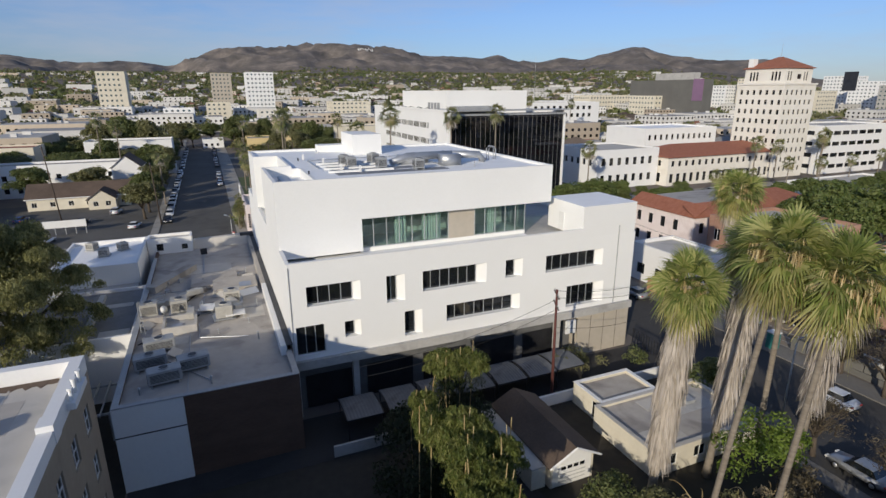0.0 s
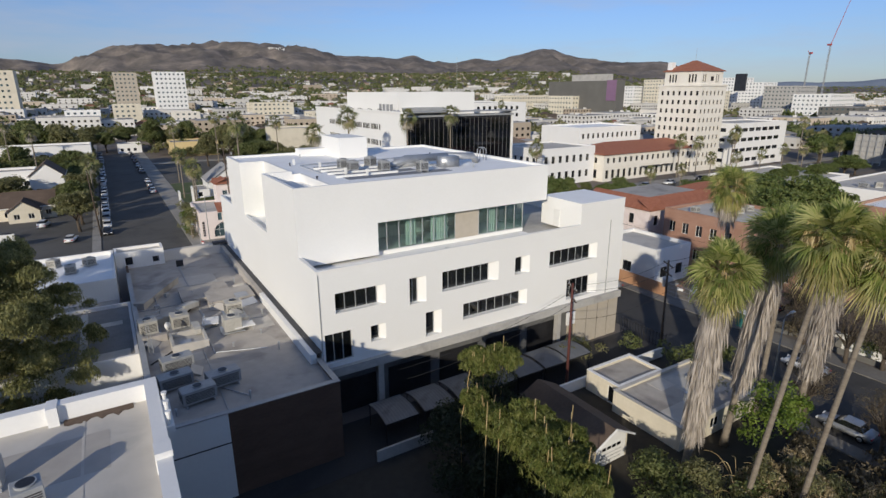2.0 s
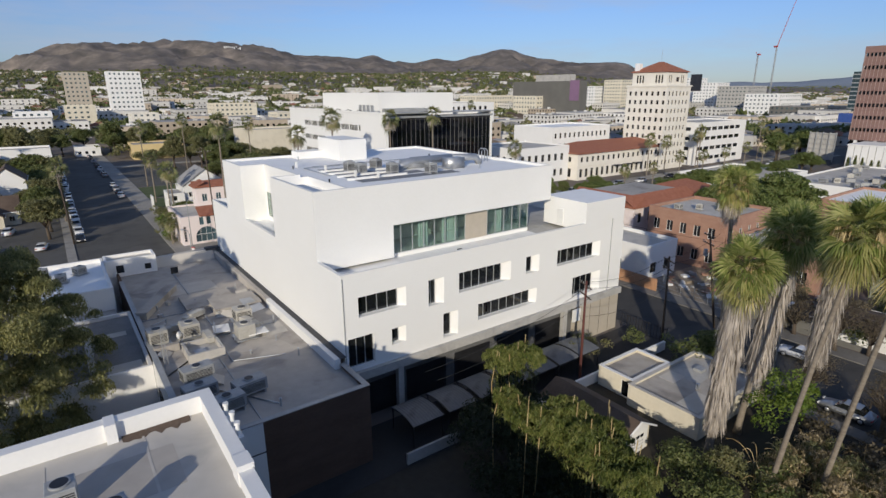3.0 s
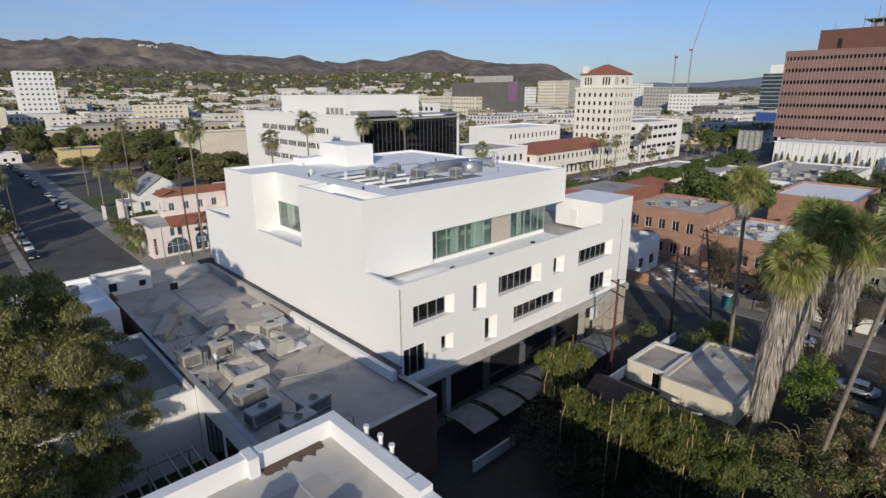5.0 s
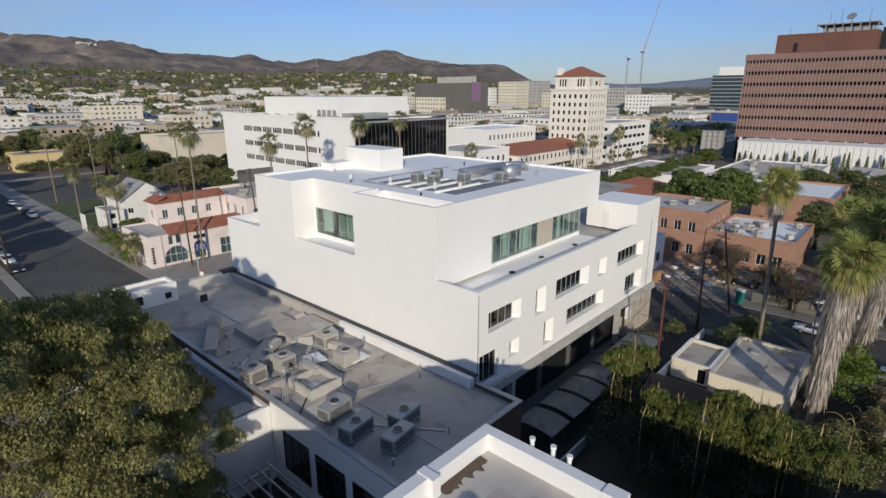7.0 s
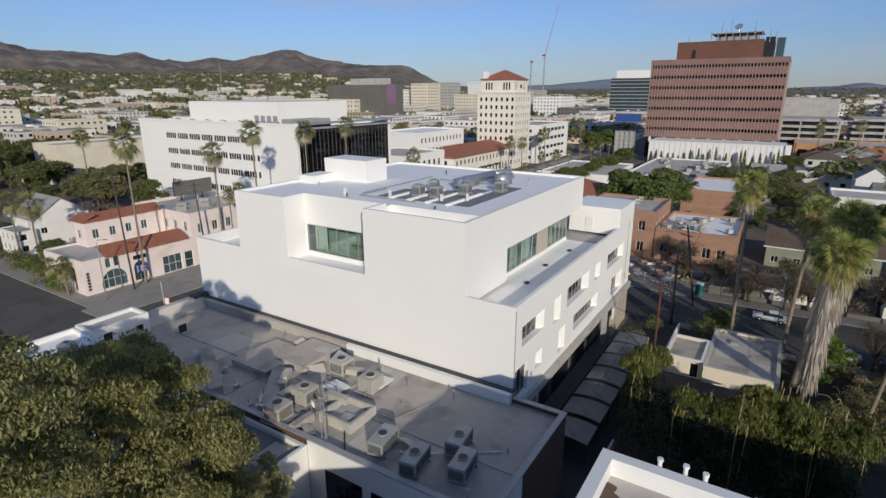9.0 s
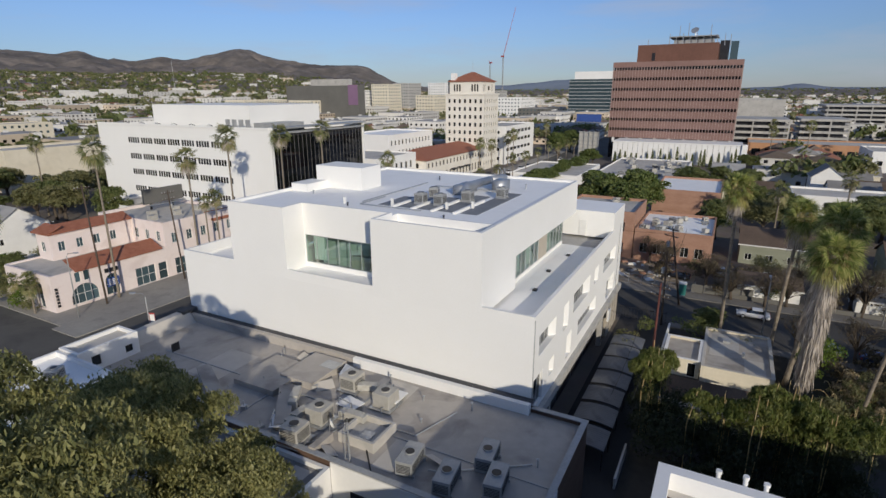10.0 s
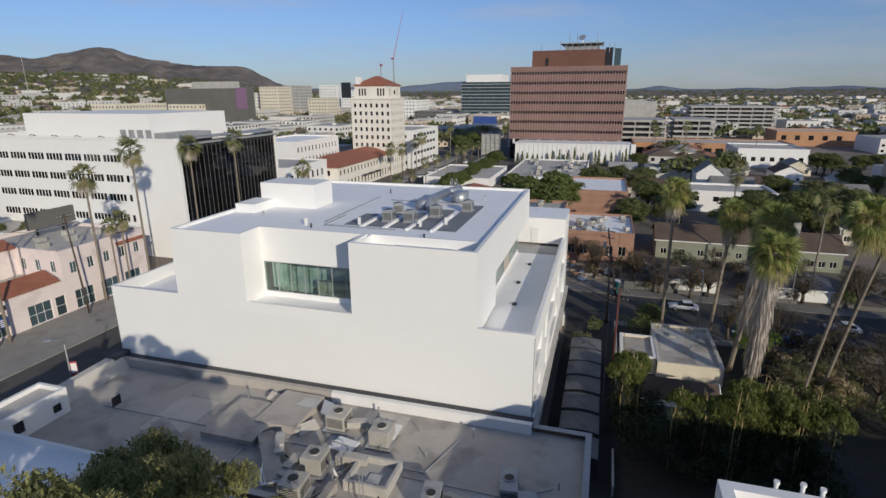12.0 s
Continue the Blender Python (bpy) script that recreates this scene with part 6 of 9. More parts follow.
def tangled_shrub(x, y, z, r, seed, label):
    """A half-withered bush: olive leaves, tan leaves and pale arching dead stalks."""
    g = np.random.default_rng(seed)
    t = thing("tangled_shrub", x, y, 0, label, "shrub", "tangled shrubs under the palms")
    for nm, lf, count, size, lb in (("green_leaves", LEAF_OLIVE, 11, 0.13, ""), ("withered_leaves", LEAF_TAN, 13, 0.13, "withered tan leaves")):
        pts = [(0, 0, z * 0.45, r * 0.8)] + [(g.normal() * r * 0.55, g.normal() * r * 0.55, z * g.uniform(0.2, 0.95), r * g.uniform(0.18, 0.42)) for _ in range(count)]
        c, nn = crown_points(g, pts, 330)
        attach(nm, quad_mesh(nm, leaf_quads(g, c, nn, size, 0.5, 0.3), lf), t, lb)
    bm = bmesh.new()
    for _ in range(16):
        a, h = g.uniform(0, 6.28), z * g.uniform(0.7, 1.05)
        q, w = r * g.uniform(0.6, 1.3), g.normal() * 0.5
        bx, by = g.normal() * r * 0.4, g.normal() * r * 0.4
        arc = []
        for i in range(9):
            f = i / 8
            b = a + w * f
            arc.append((bx + q * f * math.cos(b), by + q * f * math.sin(b), 0.1 + h * (2.1 * f - 1.35 * f * f)))
        tube(bm, arc, [0.035 - 0.0025 * i for i in range(9)], 4)
    part("stalk", bm, PALM_STRAW, t, "pale arching dead stalks")


for k, (x, y, z, r) in enumerate(((29.6, 20.2, 3.8, 2.1), (31.8, 17.2, 4.0, 2.3), (28.4, 15.6, 3.6, 2.2), (33.8, 14.4, 3.6, 2.2), (27.2, 18.6, 3.2, 1.7), (34.2, 19.2, 3.4, 1.8))):
    tangled_shrub(x, y, z, r, 700 + k, "tangled half-withered shrub with pale dead stalks")
shrub(25.5, 18.4, 3.0, 1.8, LEAF_DARK, "dark green garden shrub", 49)
shrub(32.0, 44.4, 2.6, 1.2, LEAF_OLIVE, "dusty shrub at the alley edge", 52)
shrub(35.4, 44.6, 2.8, 1.5, LEAF_OLIVE, "dusty shrub at the alley edge", 53)
shrub(42.6, 42.6, 2.2, 1.1, LEAF_DARK, "dark shrub by the gate", 54)
shrub(38.0, 20.5, 3.0, 1.6, LEAF_DRY, "dry shrub by the pavement", 55)
shrub(18.0, 25.0, 2.0, 1.5, LEAF_DARK, "low dark hedge by the drive", 56)
shrub(25.5, 26.5, 2.6, 1.3, LEAF_DARK, "dark shrub by the garage", 57)

palm("fan_palm", 28.0, 25.2, 18.0, 2.9, "fan palm with a long grey skirt of dead fronds", (28.5, 24.7), 12.9, 0.34, seed=0, group="near fan palms", skirt_r=0.88)
palm("fan_palm", 34.6, 25.8, 20.0, 2.8, "leaning fan palm with shaggy dead skirt", (33.4, 23.7), 12.0, 0.3, seed=1, group="near fan palms", skirt_r=0.8)
palm("fan_palm", 42.2, 23.6, 18.4, 2.9, "fan palm with shaggy dead skirt by the street", (40.4, 22.0), 10.5, 0.3, seed=2, group="near fan palms", skirt_r=0.85)
palm("fan_palm", 27.4, 20.0, 22.6, 2.7, "tall thin fan palm with bare ringed trunk", (26.5, 17.3), 0.0, 0.2, seed=3, group="near fan palms")
palm("fan_palm", 29.6, 17.4, 21.8, 2.7, "tall thin fan palm with bare ringed trunk", (27.4, 14.8), 0.0, 0.2, seed=4, group="near fan palms")
palm("fan_palm", 45.0, 33.2, 21.8, 2.4, "tall fan palm leaning over the street", (43.1, 33.5), 2.4, 0.25, seed=6, group="near fan palms", skirt_r=0.8)
palm("fan_palm", 42.4, 27.2, 19.2, 2.4, "tall fan palm beside the pavement", (41.2, 26.4), 2.4, 0.25, seed=7, group="near fan palms", skirt_r=0.8)

# more foliage with shade painted into its leaf colour
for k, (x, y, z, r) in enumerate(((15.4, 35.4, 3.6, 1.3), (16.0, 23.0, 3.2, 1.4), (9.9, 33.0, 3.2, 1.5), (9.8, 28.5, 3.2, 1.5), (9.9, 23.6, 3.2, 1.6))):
    shrub(x, y, z, r, LEAF_SHADED, "undergrowth beside the bamboo, coloured dark for shade", 300 + k, per=110, size=0.16)

# trellis and stair in the shaded courtyard
# white beams given a grey colour that stands for the courtyard shade
pg2 = thing("pergola", -20.5, 50.6, 0.05, "timber pergola in the courtyard, greyed for shade", "pergola")
for k in range(4):
    for yy in (0.0, 5.6):
        bm = bmesh.new()
        box(bm, 3.2 * k - 0.09, yy - 0.09, 0, 3.2 * k + 0.09, yy + 0.09, 2.7)
        part("post", bm, STEEL_PAINT, pg2)
for k in range(12):
    bm = bmesh.new()
    box(bm, -0.4 + 0.93 * k, -0.6, 2.88, -0.3 + 0.93 * k, 6.2, 3.06)
    part("rafter", bm, STEEL_PAINT, pg2)
for yy in (0.0, 5.6):
    bm = bmesh.new()
    box(bm, -0.6, yy - 0.08, 2.7, 10.2, yy + 0.08, 2.88)
    part("beam", bm, STEEL_PAINT, pg2)

dish = thing("satellite_dish", -6.4, 60.4, 7.0, "small white satellite dish on a short pole", "satellite dish")
bm = bmesh.new()
tube(bm, [(0, 0, 0), (0, 0, 1.3)], 0.04, 8)
part("pole", bm, STEEL, dish)
bm = bmesh.new()
tube(bm, [(0.0, -0.05, 1.35), (0.05, -0.16, 1.4), (0.1, -0.22, 1.43)], [0.06, 0.32, 0.42], 16)
part("reflector", bm, WOOD_WHITE, dish, smooth=True)
bm = bmesh.new()
tube(bm, [(0.05, -0.1, 1.2), (0.2, -0.6, 1.45)], 0.02, 6)
part("feed_arm", bm, STEEL, dish)
for k, (fx, fy, fr_) in enumerate(((0.6, 58.8, 0), (-6.9, 65.2, 35), (-2.2, 61.6, 80))):
    t = thing("unit_frame", fx, fy, 7.0, "galvanised angle-iron frame with a shallow tray", "frame", "frames on the grey roof", fr_)
    for ix in (-0.8, 0.8):
        for iy in (-0.6, 0.6):
            bm = bmesh.new()
            box(bm, ix - 0.04, iy - 0.04, 0, ix + 0.04, iy + 0.04, 1.1 if iy > 0 else 0.45)
            part("leg", bm, STEEL, t)
    bm = bmesh.new()
    box(bm, -1.0, -0.8, 0.45, 1.0, 0.8, 0.53)
    part("tray", bm, STUCCO_OFF, t)
    for iy in (0.6,):
        bm = bmesh.new()
        box(bm, -0.84, iy - 0.04, 1.02, 0.84, iy + 0.04, 1.1)
        part("rail", bm, STEEL, t)
for k, (sx, sy, ex, ey) in enumerate(((-8.0, 61.4, -3.4, 60.0), (-5.0, 64.2, -1.5, 71.0), (0.5, 64.6, 3.6, 66.0), (-3.0, 60.0, -8.4, 55.0), (-6.4, 51.4, -2.0, 45.0))):
    bm = bmesh.new()
    tube(bm, [(sx, sy, 7.35), (sx + (ex - sx) * 0.1, sy + (ey - sy) * 0.1, 7.1), (ex, ey, 7.08)], 0.06, 6)
    solid("refrigerant_line", bm, RUBBER if k % 2 else STEEL, "insulated refrigerant line running across the roof", "pipe", group="lines on the grey roof")

# ---- street things ----
def wheel_mesh():
    bm = bmesh.new()
    tube(bm, [(0, -0.11, 0), (0, 0.11, 0)], [0.33, 0.33], 16)
    a = finish(bm, RUBBER, "tyre", True)
    bm = bmesh.new()
    tube(bm, [(0, -0.12, 0), (0, 0.12, 0)], [0.2, 0.2], 12)
    return a, finish(bm, STEEL, "rim", True)


TYRE, RIM = wheel_mesh()


def car(x, y, rz, paint, label, z=0.04, tall=0.0, group="parked cars"):
    """A car: pressed body, glazed cabin, roof, lamps and four wheels. Its nose is along its own +x."""
    t = thing("car", x, y, z, label, "car", group, rz)
    bm = bmesh.new()
    prof = [(-2.25, 0.3), (-2.3, 0.62), (-2.2, 0.9 + tall * 0.3), (-1.7, 0.97 + tall * 0.3), (0.75, 0.95 + tall * 0.3), (2.05, 0.78 + tall * 0.2), (2.3, 0.55), (2.25, 0.3)]
    l = [bm.verts.new((px, -0.88, pz)) for px, pz in prof]
    r = [bm.verts.new((px, 0.88, pz)) for px, pz in prof]
    for i in range(len(prof)):
        j = (i + 1) % len(prof)
        bm.faces.new((l[i], l[j], r[j], r[i]))
    bm.faces.new(l)
    bm.faces.new(r[::-1])
    bmesh.ops.bevel(bm, geom=list(bm.edges), offset=0.08, segments=2, affect='EDGES')
    part("body", bm, paint, t, smooth=True)
    h = 0.93 + tall * 0.3
    bm = bmesh.new()
    back = -1.95 if tall else -1.6
    b = [bm.verts.new(p) for p in ((back, -0.8, h), (0.95, -0.8, h), (0.95, 0.8, h), (back, 0.8, h))]
    k = [bm.verts.new(p) for p in ((back + 0.45, -0.62, h + 0.5), (0.2, -0.62, h + 0.5), (0.2, 0.62, h + 0.5), (back + 0.45, 0.62, h + 0.5))]
    for i in range(4):
        bm.faces.new((b[i], b[(i + 1) % 4], k[(i + 1) % 4], k[i]))
    bm.faces.new(k)
    part("cabin_glass", bm, GLASS_DARK, t)
    bm = bmesh.new()
    box(bm, back + 0.4, -0.66, h + 0.48, 0.25, 0.66, h + 0.55)
    bmesh.ops.bevel(bm, geom=list(bm.edges), offset=0.03, segments=1, affect='EDGES')
    part("roof", bm, paint, t)
    for sx in (-0.68, 0.68):
        bm = bmesh.new()
        box(bm, 2.16, sx - 0.2, 0.58, 2.3, sx + 0.2, 0.72)
        part("headlight", bm, WOOD_WHITE, t, "clear headlight")
        bm = bmesh.new()
        box(bm, -2.31, sx - 0.18, 0.66, -2.18, sx + 0.18, 0.82)
        part("tail_light", bm, CRANE_RED, t, "red tail light")
    for wx in (-1.4, 1.4):
        for wy in (-0.8, 0.8):
            w = attach("wheel", TYRE, t, "", (wx, wy, 0.33))
            attach("rim", RIM, w)
    return t


paints = ((CAR_WHITE, "white parked saloon car", 0.0), (CAR_SILVER, "silver parked saloon car", 0.0), (CAR_DARK, "dark parked saloon car", 0.0), (CAR_WHITE, "white parked sport utility car", 1.0), (CAR_SILVER, "silver parked sport utility car", 1.0), (CAR_BLUE, "blue parked saloon car", 0.0))
protos = []
for k, (pm, lb, tall) in enumerate(paints):
    protos.append(car((2.2, -11.1, 2.1, -11.1, 2.2, 45.8)[k], (221.0, 192.0, 204.0, 226.0, 211.0, 14.6)[k], 90 if k % 2 == 0 else -90, pm, lb, tall=tall))
rc = random.Random(8)
spots = [(52.6, 7.0, 90, 0), (55.4, 28.8, 90, 0), (46.0, 9.5, 90, 2), (46.1, 20.8, 90, 1), (-18.0, 141.0, 80, 0), (-30.0, 150.0, 80, 2), (-39.0, 138.0, 80, 1), (-24.0, 160.0, 80, 3), (-44.0, 158.0, 80, 5), (-33.5, 133.0, 80, 0), (2.1, 197.0, 90, 3),
         (-11.2, 144.2, -90, 2), (-11.1, 152.0, -90, 0), (-11.1, 166.2, -90, 3), (-11.2, 159.0, -90, 4), (2.3, 249.0, 90, 4), (12.0, 101.0, 0, 2), (58.0, 60.0, 90, 1), (58.2, 70.0, 90, 3)]
yy = 172.0
while yy < 330:
    spots.append((-11.1 + rc.uniform(-0.2, 0.2), yy, -90, rc.randrange(5)))
    yy += rc.choice((6.2, 6.5, 12.0))
yy = 256.0
while yy < 330:
    spots.append((2.2 + rc.uniform(-0.2, 0.2), yy, 90, rc.randrange(5)))
    yy += rc.choice((6.2, 7.0, 13.0))
spots += [(76.0, 34.0, 10, 1), (73.5, 6.5, 0, 0), (75.0, -3.0, 5, 3), (70.0, 41.0, 90, 2)]
for x, y, r, k in spots:
    copy_thing(protos[k], pose(x, y, 0.045, 0, 0, r))


def utility_pole(x, y, h, label, mat, lean=(0, 0), arms=2, can=True, rz=0.0):
    p = thing("utility_pole", x, y, 0, label, "utility pole", "utility poles", rz)
    bm = bmesh.new()
    tube(bm, [(0, 0, 0), (lean[0], lean[1], h)], [0.17, 0.11], 9)
    part("pole", bm, mat, p, smooth=True)
    for k in range(arms):
        z = h - 0.5 - 1.1 * k
        bm = bmesh.new()
        box(bm, lean[0] - 1.25, lean[1] - 0.06, z - 0.06, lean[0] + 1.25, lean[1] + 0.06, z + 0.06)
        part("crossarm", bm, POLE_WOOD, p, "grey weathered timber crossarm")
        for i in (-1.1, -0.6, 0.6, 1.1):
            bm = bmesh.new()
            tube(bm, [(lean[0] + i, lean[1], z + 0.06), (lean[0] + i, lean[1], z + 0.22)], 0.05, 6)
            part("insulator", bm, STEEL, p)
    if can:
        bm = bmesh.new()
        tube(bm, [(lean[0] + 0.4, lean[1], h - 3.4), (lean[0] + 0.4, lean[1], h - 2.5)], 0.26, 12)
        part("transformer", bm, STEEL_PAINT, p, "grey transformer can")
    return p


utility_pole(29.3, 40.3, 12.2, "rust-red painted timber power pole in the alley", POLE_RED, (-0.1, 0.1), 2, False, 65)
utility_pole(46.0, 41.0, 11.5, "dark timber power pole beside the street", POLE_WOOD, (0.2, 0.2), 2, True, 60)
utility_pole(55.8, 39.4, 13.0, "dark leaning timber power pole across the street", POLE_WOOD, (2.0, 1.2), 2, True, 60)
utility_pole(12.2, 123.0, 20.0, "tall thin timber power pole at the pavement", POLE_WOOD, (-0.4, 0.3), 1, False, 0)
utility_pole(26.6, 122.6, 17.0, "dark timber power pole before the pink shops", POLE_WOOD, (-0.8, 0.3), 2, True, 0)
utility_pole(-12.5, 142.0, 15.0, "thin timber power pole at the side street", POLE_WOOD, (-1.0, 0.5), 1, False, 90)
utility_pole(-34.0, 150.0, 19.0, "tall leaning timber power pole by the car park", POLE_WOOD, (-2.5, 0.5), 1, False, 90)
utility_pole(28.0, 205.0, 13.0, "timber power pole among the trees", POLE_WOOD, (0.2, 0.2), 2, True, 0)


def cable(a, b, sag, label="thin black overhead power line"):
    bm = bmesh.new()
    n = 14
    pts = [(a[0] + (b[0] - a[0]) * i / n, a[1] + (b[1] - a[1]) * i / n, a[2] + (b[2] - a[2]) * i / n - sag * 4 * (i / n) * (1 - i / n)) for i in range(n + 1)]
    tube(bm, pts, 0.022, 4)
    solid("power_line", bm, RUBBER, label, "cable", group="overhead lines")


for o in (-0.9, 0.9):
    cable((29.2 + o * 0.4, 40.4 + o, 11.7), (46.2 + o * 0.4, 41.2 + o, 11.0), 0.9)
    cable((46.2 + o * 0.4, 41.2 + o, 11.0), (57.8 + o * 0.4, 40.6 + o, 12.5), 0.7)
    cable((29.2 + o * 0.4, 40.4 + o, 10.6), (10.0, 40.8 + o, 7.4), 0.8)
cable((29.3, 40.3, 8.2), (46.2, 41.2, 7.6), 1.0, "slack black telephone cable in the alley")
cable((29.3, 40.3, 7.6), (36.3, 46.8, 4.9), 0.4, "slack service cable to the utility cabinet")
cable((57.8, 40.6, 11.4), (66.0, 96.0, 12.0), 1.6)
cable((11.9, 123.3, 18.0), (25.9, 122.9, 15.0), 0.8)


def street_lamp(x, y, h, rz, label):
    s = thing("street_lamp", x, y, 0.16, label, "street lamp", "street lamps", rz)
    bm = bmesh.new()
    tube(bm, [(0, 0, 0), (0, 0, h - 0.6), (0.25, 0, h - 0.1), (1.3, 0, h)], [0.1, 0.07, 0.06, 0.045], 8)
    part("post", bm, STEEL_PAINT, s, smooth=True)
    bm = bmesh.new()
    box(bm, 1.1, -0.14, h - 0.08, 1.8, 0.14, h + 0.07)
    part("lamp_head", bm, STEEL, s)
    return s


sl = street_lamp(2.0, 95.6, 10.2, 120, "grey steel street lamp with a single arm and a banner")
npart(sl, "banner", [(-0.75, -0.02, 5.6, -0.1, 0.02, 7.6)], CRANE_RED, "small red and white street banner")
npart(sl, "banner_panel", [(-0.7, -0.03, 6.3, -0.15, 0.03, 7.4)], WOOD_WHITE)
street_lamp(6.8, 121.4, 10.4, -60, "grey steel street lamp with a single arm")
street_lamp(46.6, 28.0, 9.0, 0, "grey steel street lamp with a single arm")
street_lamp(60.2, 12.0, 9.0, 180, "grey steel street lamp with a single arm")
sign = thing("kiosk_sign", 9.2, 93.6, 0.16, "small pavement sign panel on two posts", "sign")
for sx in (-0.6, 0.6):
    bm = bmesh.new()
    tube(bm, [(sx, 0, 0), (sx, 0, 2.4)], 0.04, 6)
    part("post", bm, STEEL_PAINT, sign)
bm = bmesh.new()
box(bm, -0.7, -0.05, 1.2, 0.7, 0.05, 2.4)
part("panel", bm, PINK, sign)

# teal portable toilets and yard fence across the street
tl = thing("portable_toilet", 60.9, 39.4, 0, "teal portable toilet with pale roof", "portable toilet", "portable toilets")
bm = bmesh.new()
box(bm, -0.55, -0.55, 0, 0.55, 0.55, 2.1)
bmesh.ops.bevel(bm, geom=list(bm.edges), offset=0.05, segments=1, affect='EDGES')
part("cabin", bm, TEAL, tl)
bm = bmesh.new()
box(bm, -0.6, -0.6, 2.1, 0.6, 0.6, 2.25)
part("roof", bm, WOOD_WHITE, tl)
bm = bmesh.new()
box(bm, -0.58, -0.35, 0.15, -0.55, 0.35, 1.95)
part("door", bm, TEAL, tl)


# cleared building plot across the street: sand, rubble and wire fence
slab("cleared_plot", 62.5, 38.0, 78.6, 55.8, -0.2, 0.05, SAND, "bare sandy building plot", "plot")
rg = random.Random(44)
for k in range(46):
    rx, ry_ = rg.uniform(66.0, 78.0), rg.uniform(42.0, 55.0)
    bm = bmesh.new()
    w, d, h = rg.uniform(0.2, 0.9), rg.uniform(0.2, 0.7), rg.uniform(0.1, 0.45)
    v = box(bm, -w, -d, 0, w, d, h)
    for q in v:
        q.co += Vector((rg.uniform(-0.15, 0.15), rg.uniform(-0.15, 0.15), rg.uniform(-0.05, 0.1)))
    o = solid("rubble_block", bm, (CONCRETE, BRICK, SAND, WOOD_WHITE)[k % 4], "broken lump of building rubble on sand", "rubble", group="rubble on the plot")
    o.matrix_basis = pose(rx, ry_, 0.03, 0, 0, rg.uniform(0, 360))
wf = thing("wire_fence", 62.7, 37.6, 0.05, "grey wire fence on thin steel posts", "fence")
for k in range(9):
    bm = bmesh.new()
    tube(bm, [(0, 2.2 * k, 0), (0, 2.2 * k, 2.0)], 0.04, 6)
    part("post", bm, STEEL, wf)
for zz in (0.1, 0.7, 1.3, 1.95):
    bm = bmesh.new()
    tube(bm, [(0, 0, zz), (0, 17.6, zz)], 0.018, 4)
    part("wire", bm, STEEL, wf)
for k in range(5):
    bm = bmesh.new()
    box(bm, -0.02, -0.9, 0.2, 0.02, 0.9, 1.7)
    o = solid("fence_panel", bm, GREY_SCREEN, "dark mesh panel beside the portable toilet", "fence panel", group="mesh panels")
    o.matrix_basis = pose(62.4 + 0.3 * k, 37.2 - 1.9 * k, 0.1, 0, 0, 4 * k)

# ---- white office with the black glass front ----
OX, OY, OW, OD, OH = 56.3, 128.0, 35.6, 65.4, 26.0
of = thing("glass_office", OX, OY, 0, "white office block with ribbon windows and a black glass front", "building")
wl_holes = []
for v in (7.6, 12.2, 16.4, 20.7):
    for k in range(7):
        wl_holes += [(round(OY + OD - 147.7 - 5.45 * k + 0.96 * q, 3), v, 0.82, 1.5, 1, 0.06, 1) for q in range(5)]
    wl_holes.append((round(OY + OD - 142.2, 3), v, 0.82, 1.5, 1, 0.06, 1))
wall(of, "wall", 0, OD, 0, -90, OD, OH - 0.6, 0.4, STUCCO, wl_holes, far=True)
npart(of, "parapet_cap", [(-0.15, 0, OH - 0.6, 0.5, OD, OH - 0.1)], STUCCO)
wall(of, "wall", OW, OD, 0, 180, OW, OH - 0.6, 0.4, STUCCO)
wall(of, "wall", OW, 0, 0, 90, OD, OH - 0.6, 0.4, STUCCO)
npart(of, "end_pier", [(0, -0.3, 0, 0.8, 0.4, OH)], STUCCO)
npart(of, "end_pier", [(OW - 0.5, -0.3, 0, OW, 0.4, OH - 0.6)], STUCCO)
nf = 24
pw = (OW - 1.3) / nf
bm = bmesh.new()
box(bm, 0.02, 0.15, 0, pw - 0.02, 0.2, OH - 2.2)
pane_me = finish(bm, GLASS_BLACK, "glass_panel")
bm = bmesh.new()
box(bm, -0.045, 0.09, 0, 0.045, 0.2, OH - 1.6)
fin_me = finish(bm, GREY_SCREEN, "fin")
for k in range(nf):
    attach("glass_panel", pane_me, of, "", (0.8 + k * pw, 0, 0))
    if k:
        attach("fin", fin_me, of, "", (0.8 + k * pw, 0, 0))
bm = bmesh.new()
box(bm, 0.8, 0.2, 0, OW - 0.5, 0.5, OH - 1.0)
part("curtain_wall_back", bm, METAL_DARK, of)
npart(of, "roof_frame", [(0.8, -0.5, OH - 1.6, OW, -0.1, OH - 1.1), (0.8, -0.5, OH - 0.5, OW + 1.0, 4.0, OH - 0.2)], STEEL_PAINT, "pale steel roof frame over the glass")
npart(of, "roof", [(0.3, 0.4, OH - 2.2, OW - 0.3, OD - 0.3, OH - 1.8)], ROOF_PALE)
npart(of, "penthouse", [(4.0, 10.0, OH - 1.8, OW - 6.5, 46.0, OH + 4.7)], STUCCO, "white windowless rooftop penthouse")
npart(of, "roof_plant", [(5.0, 4.0, OH - 1.8, 16.0, 10.0, OH + 0.6)], STEEL_PAINT, "grey louvred plant screen")
# rooftop numerals, drawn as plain bars
for k in range(4):
    npart(of, "roof_sign_bar", [(0.1, 6.0 + 2.2 * k, OH - 0.1, 0.3, 7.3 + 2.2 * k, OH + 1.6)], STEEL_PAINT)
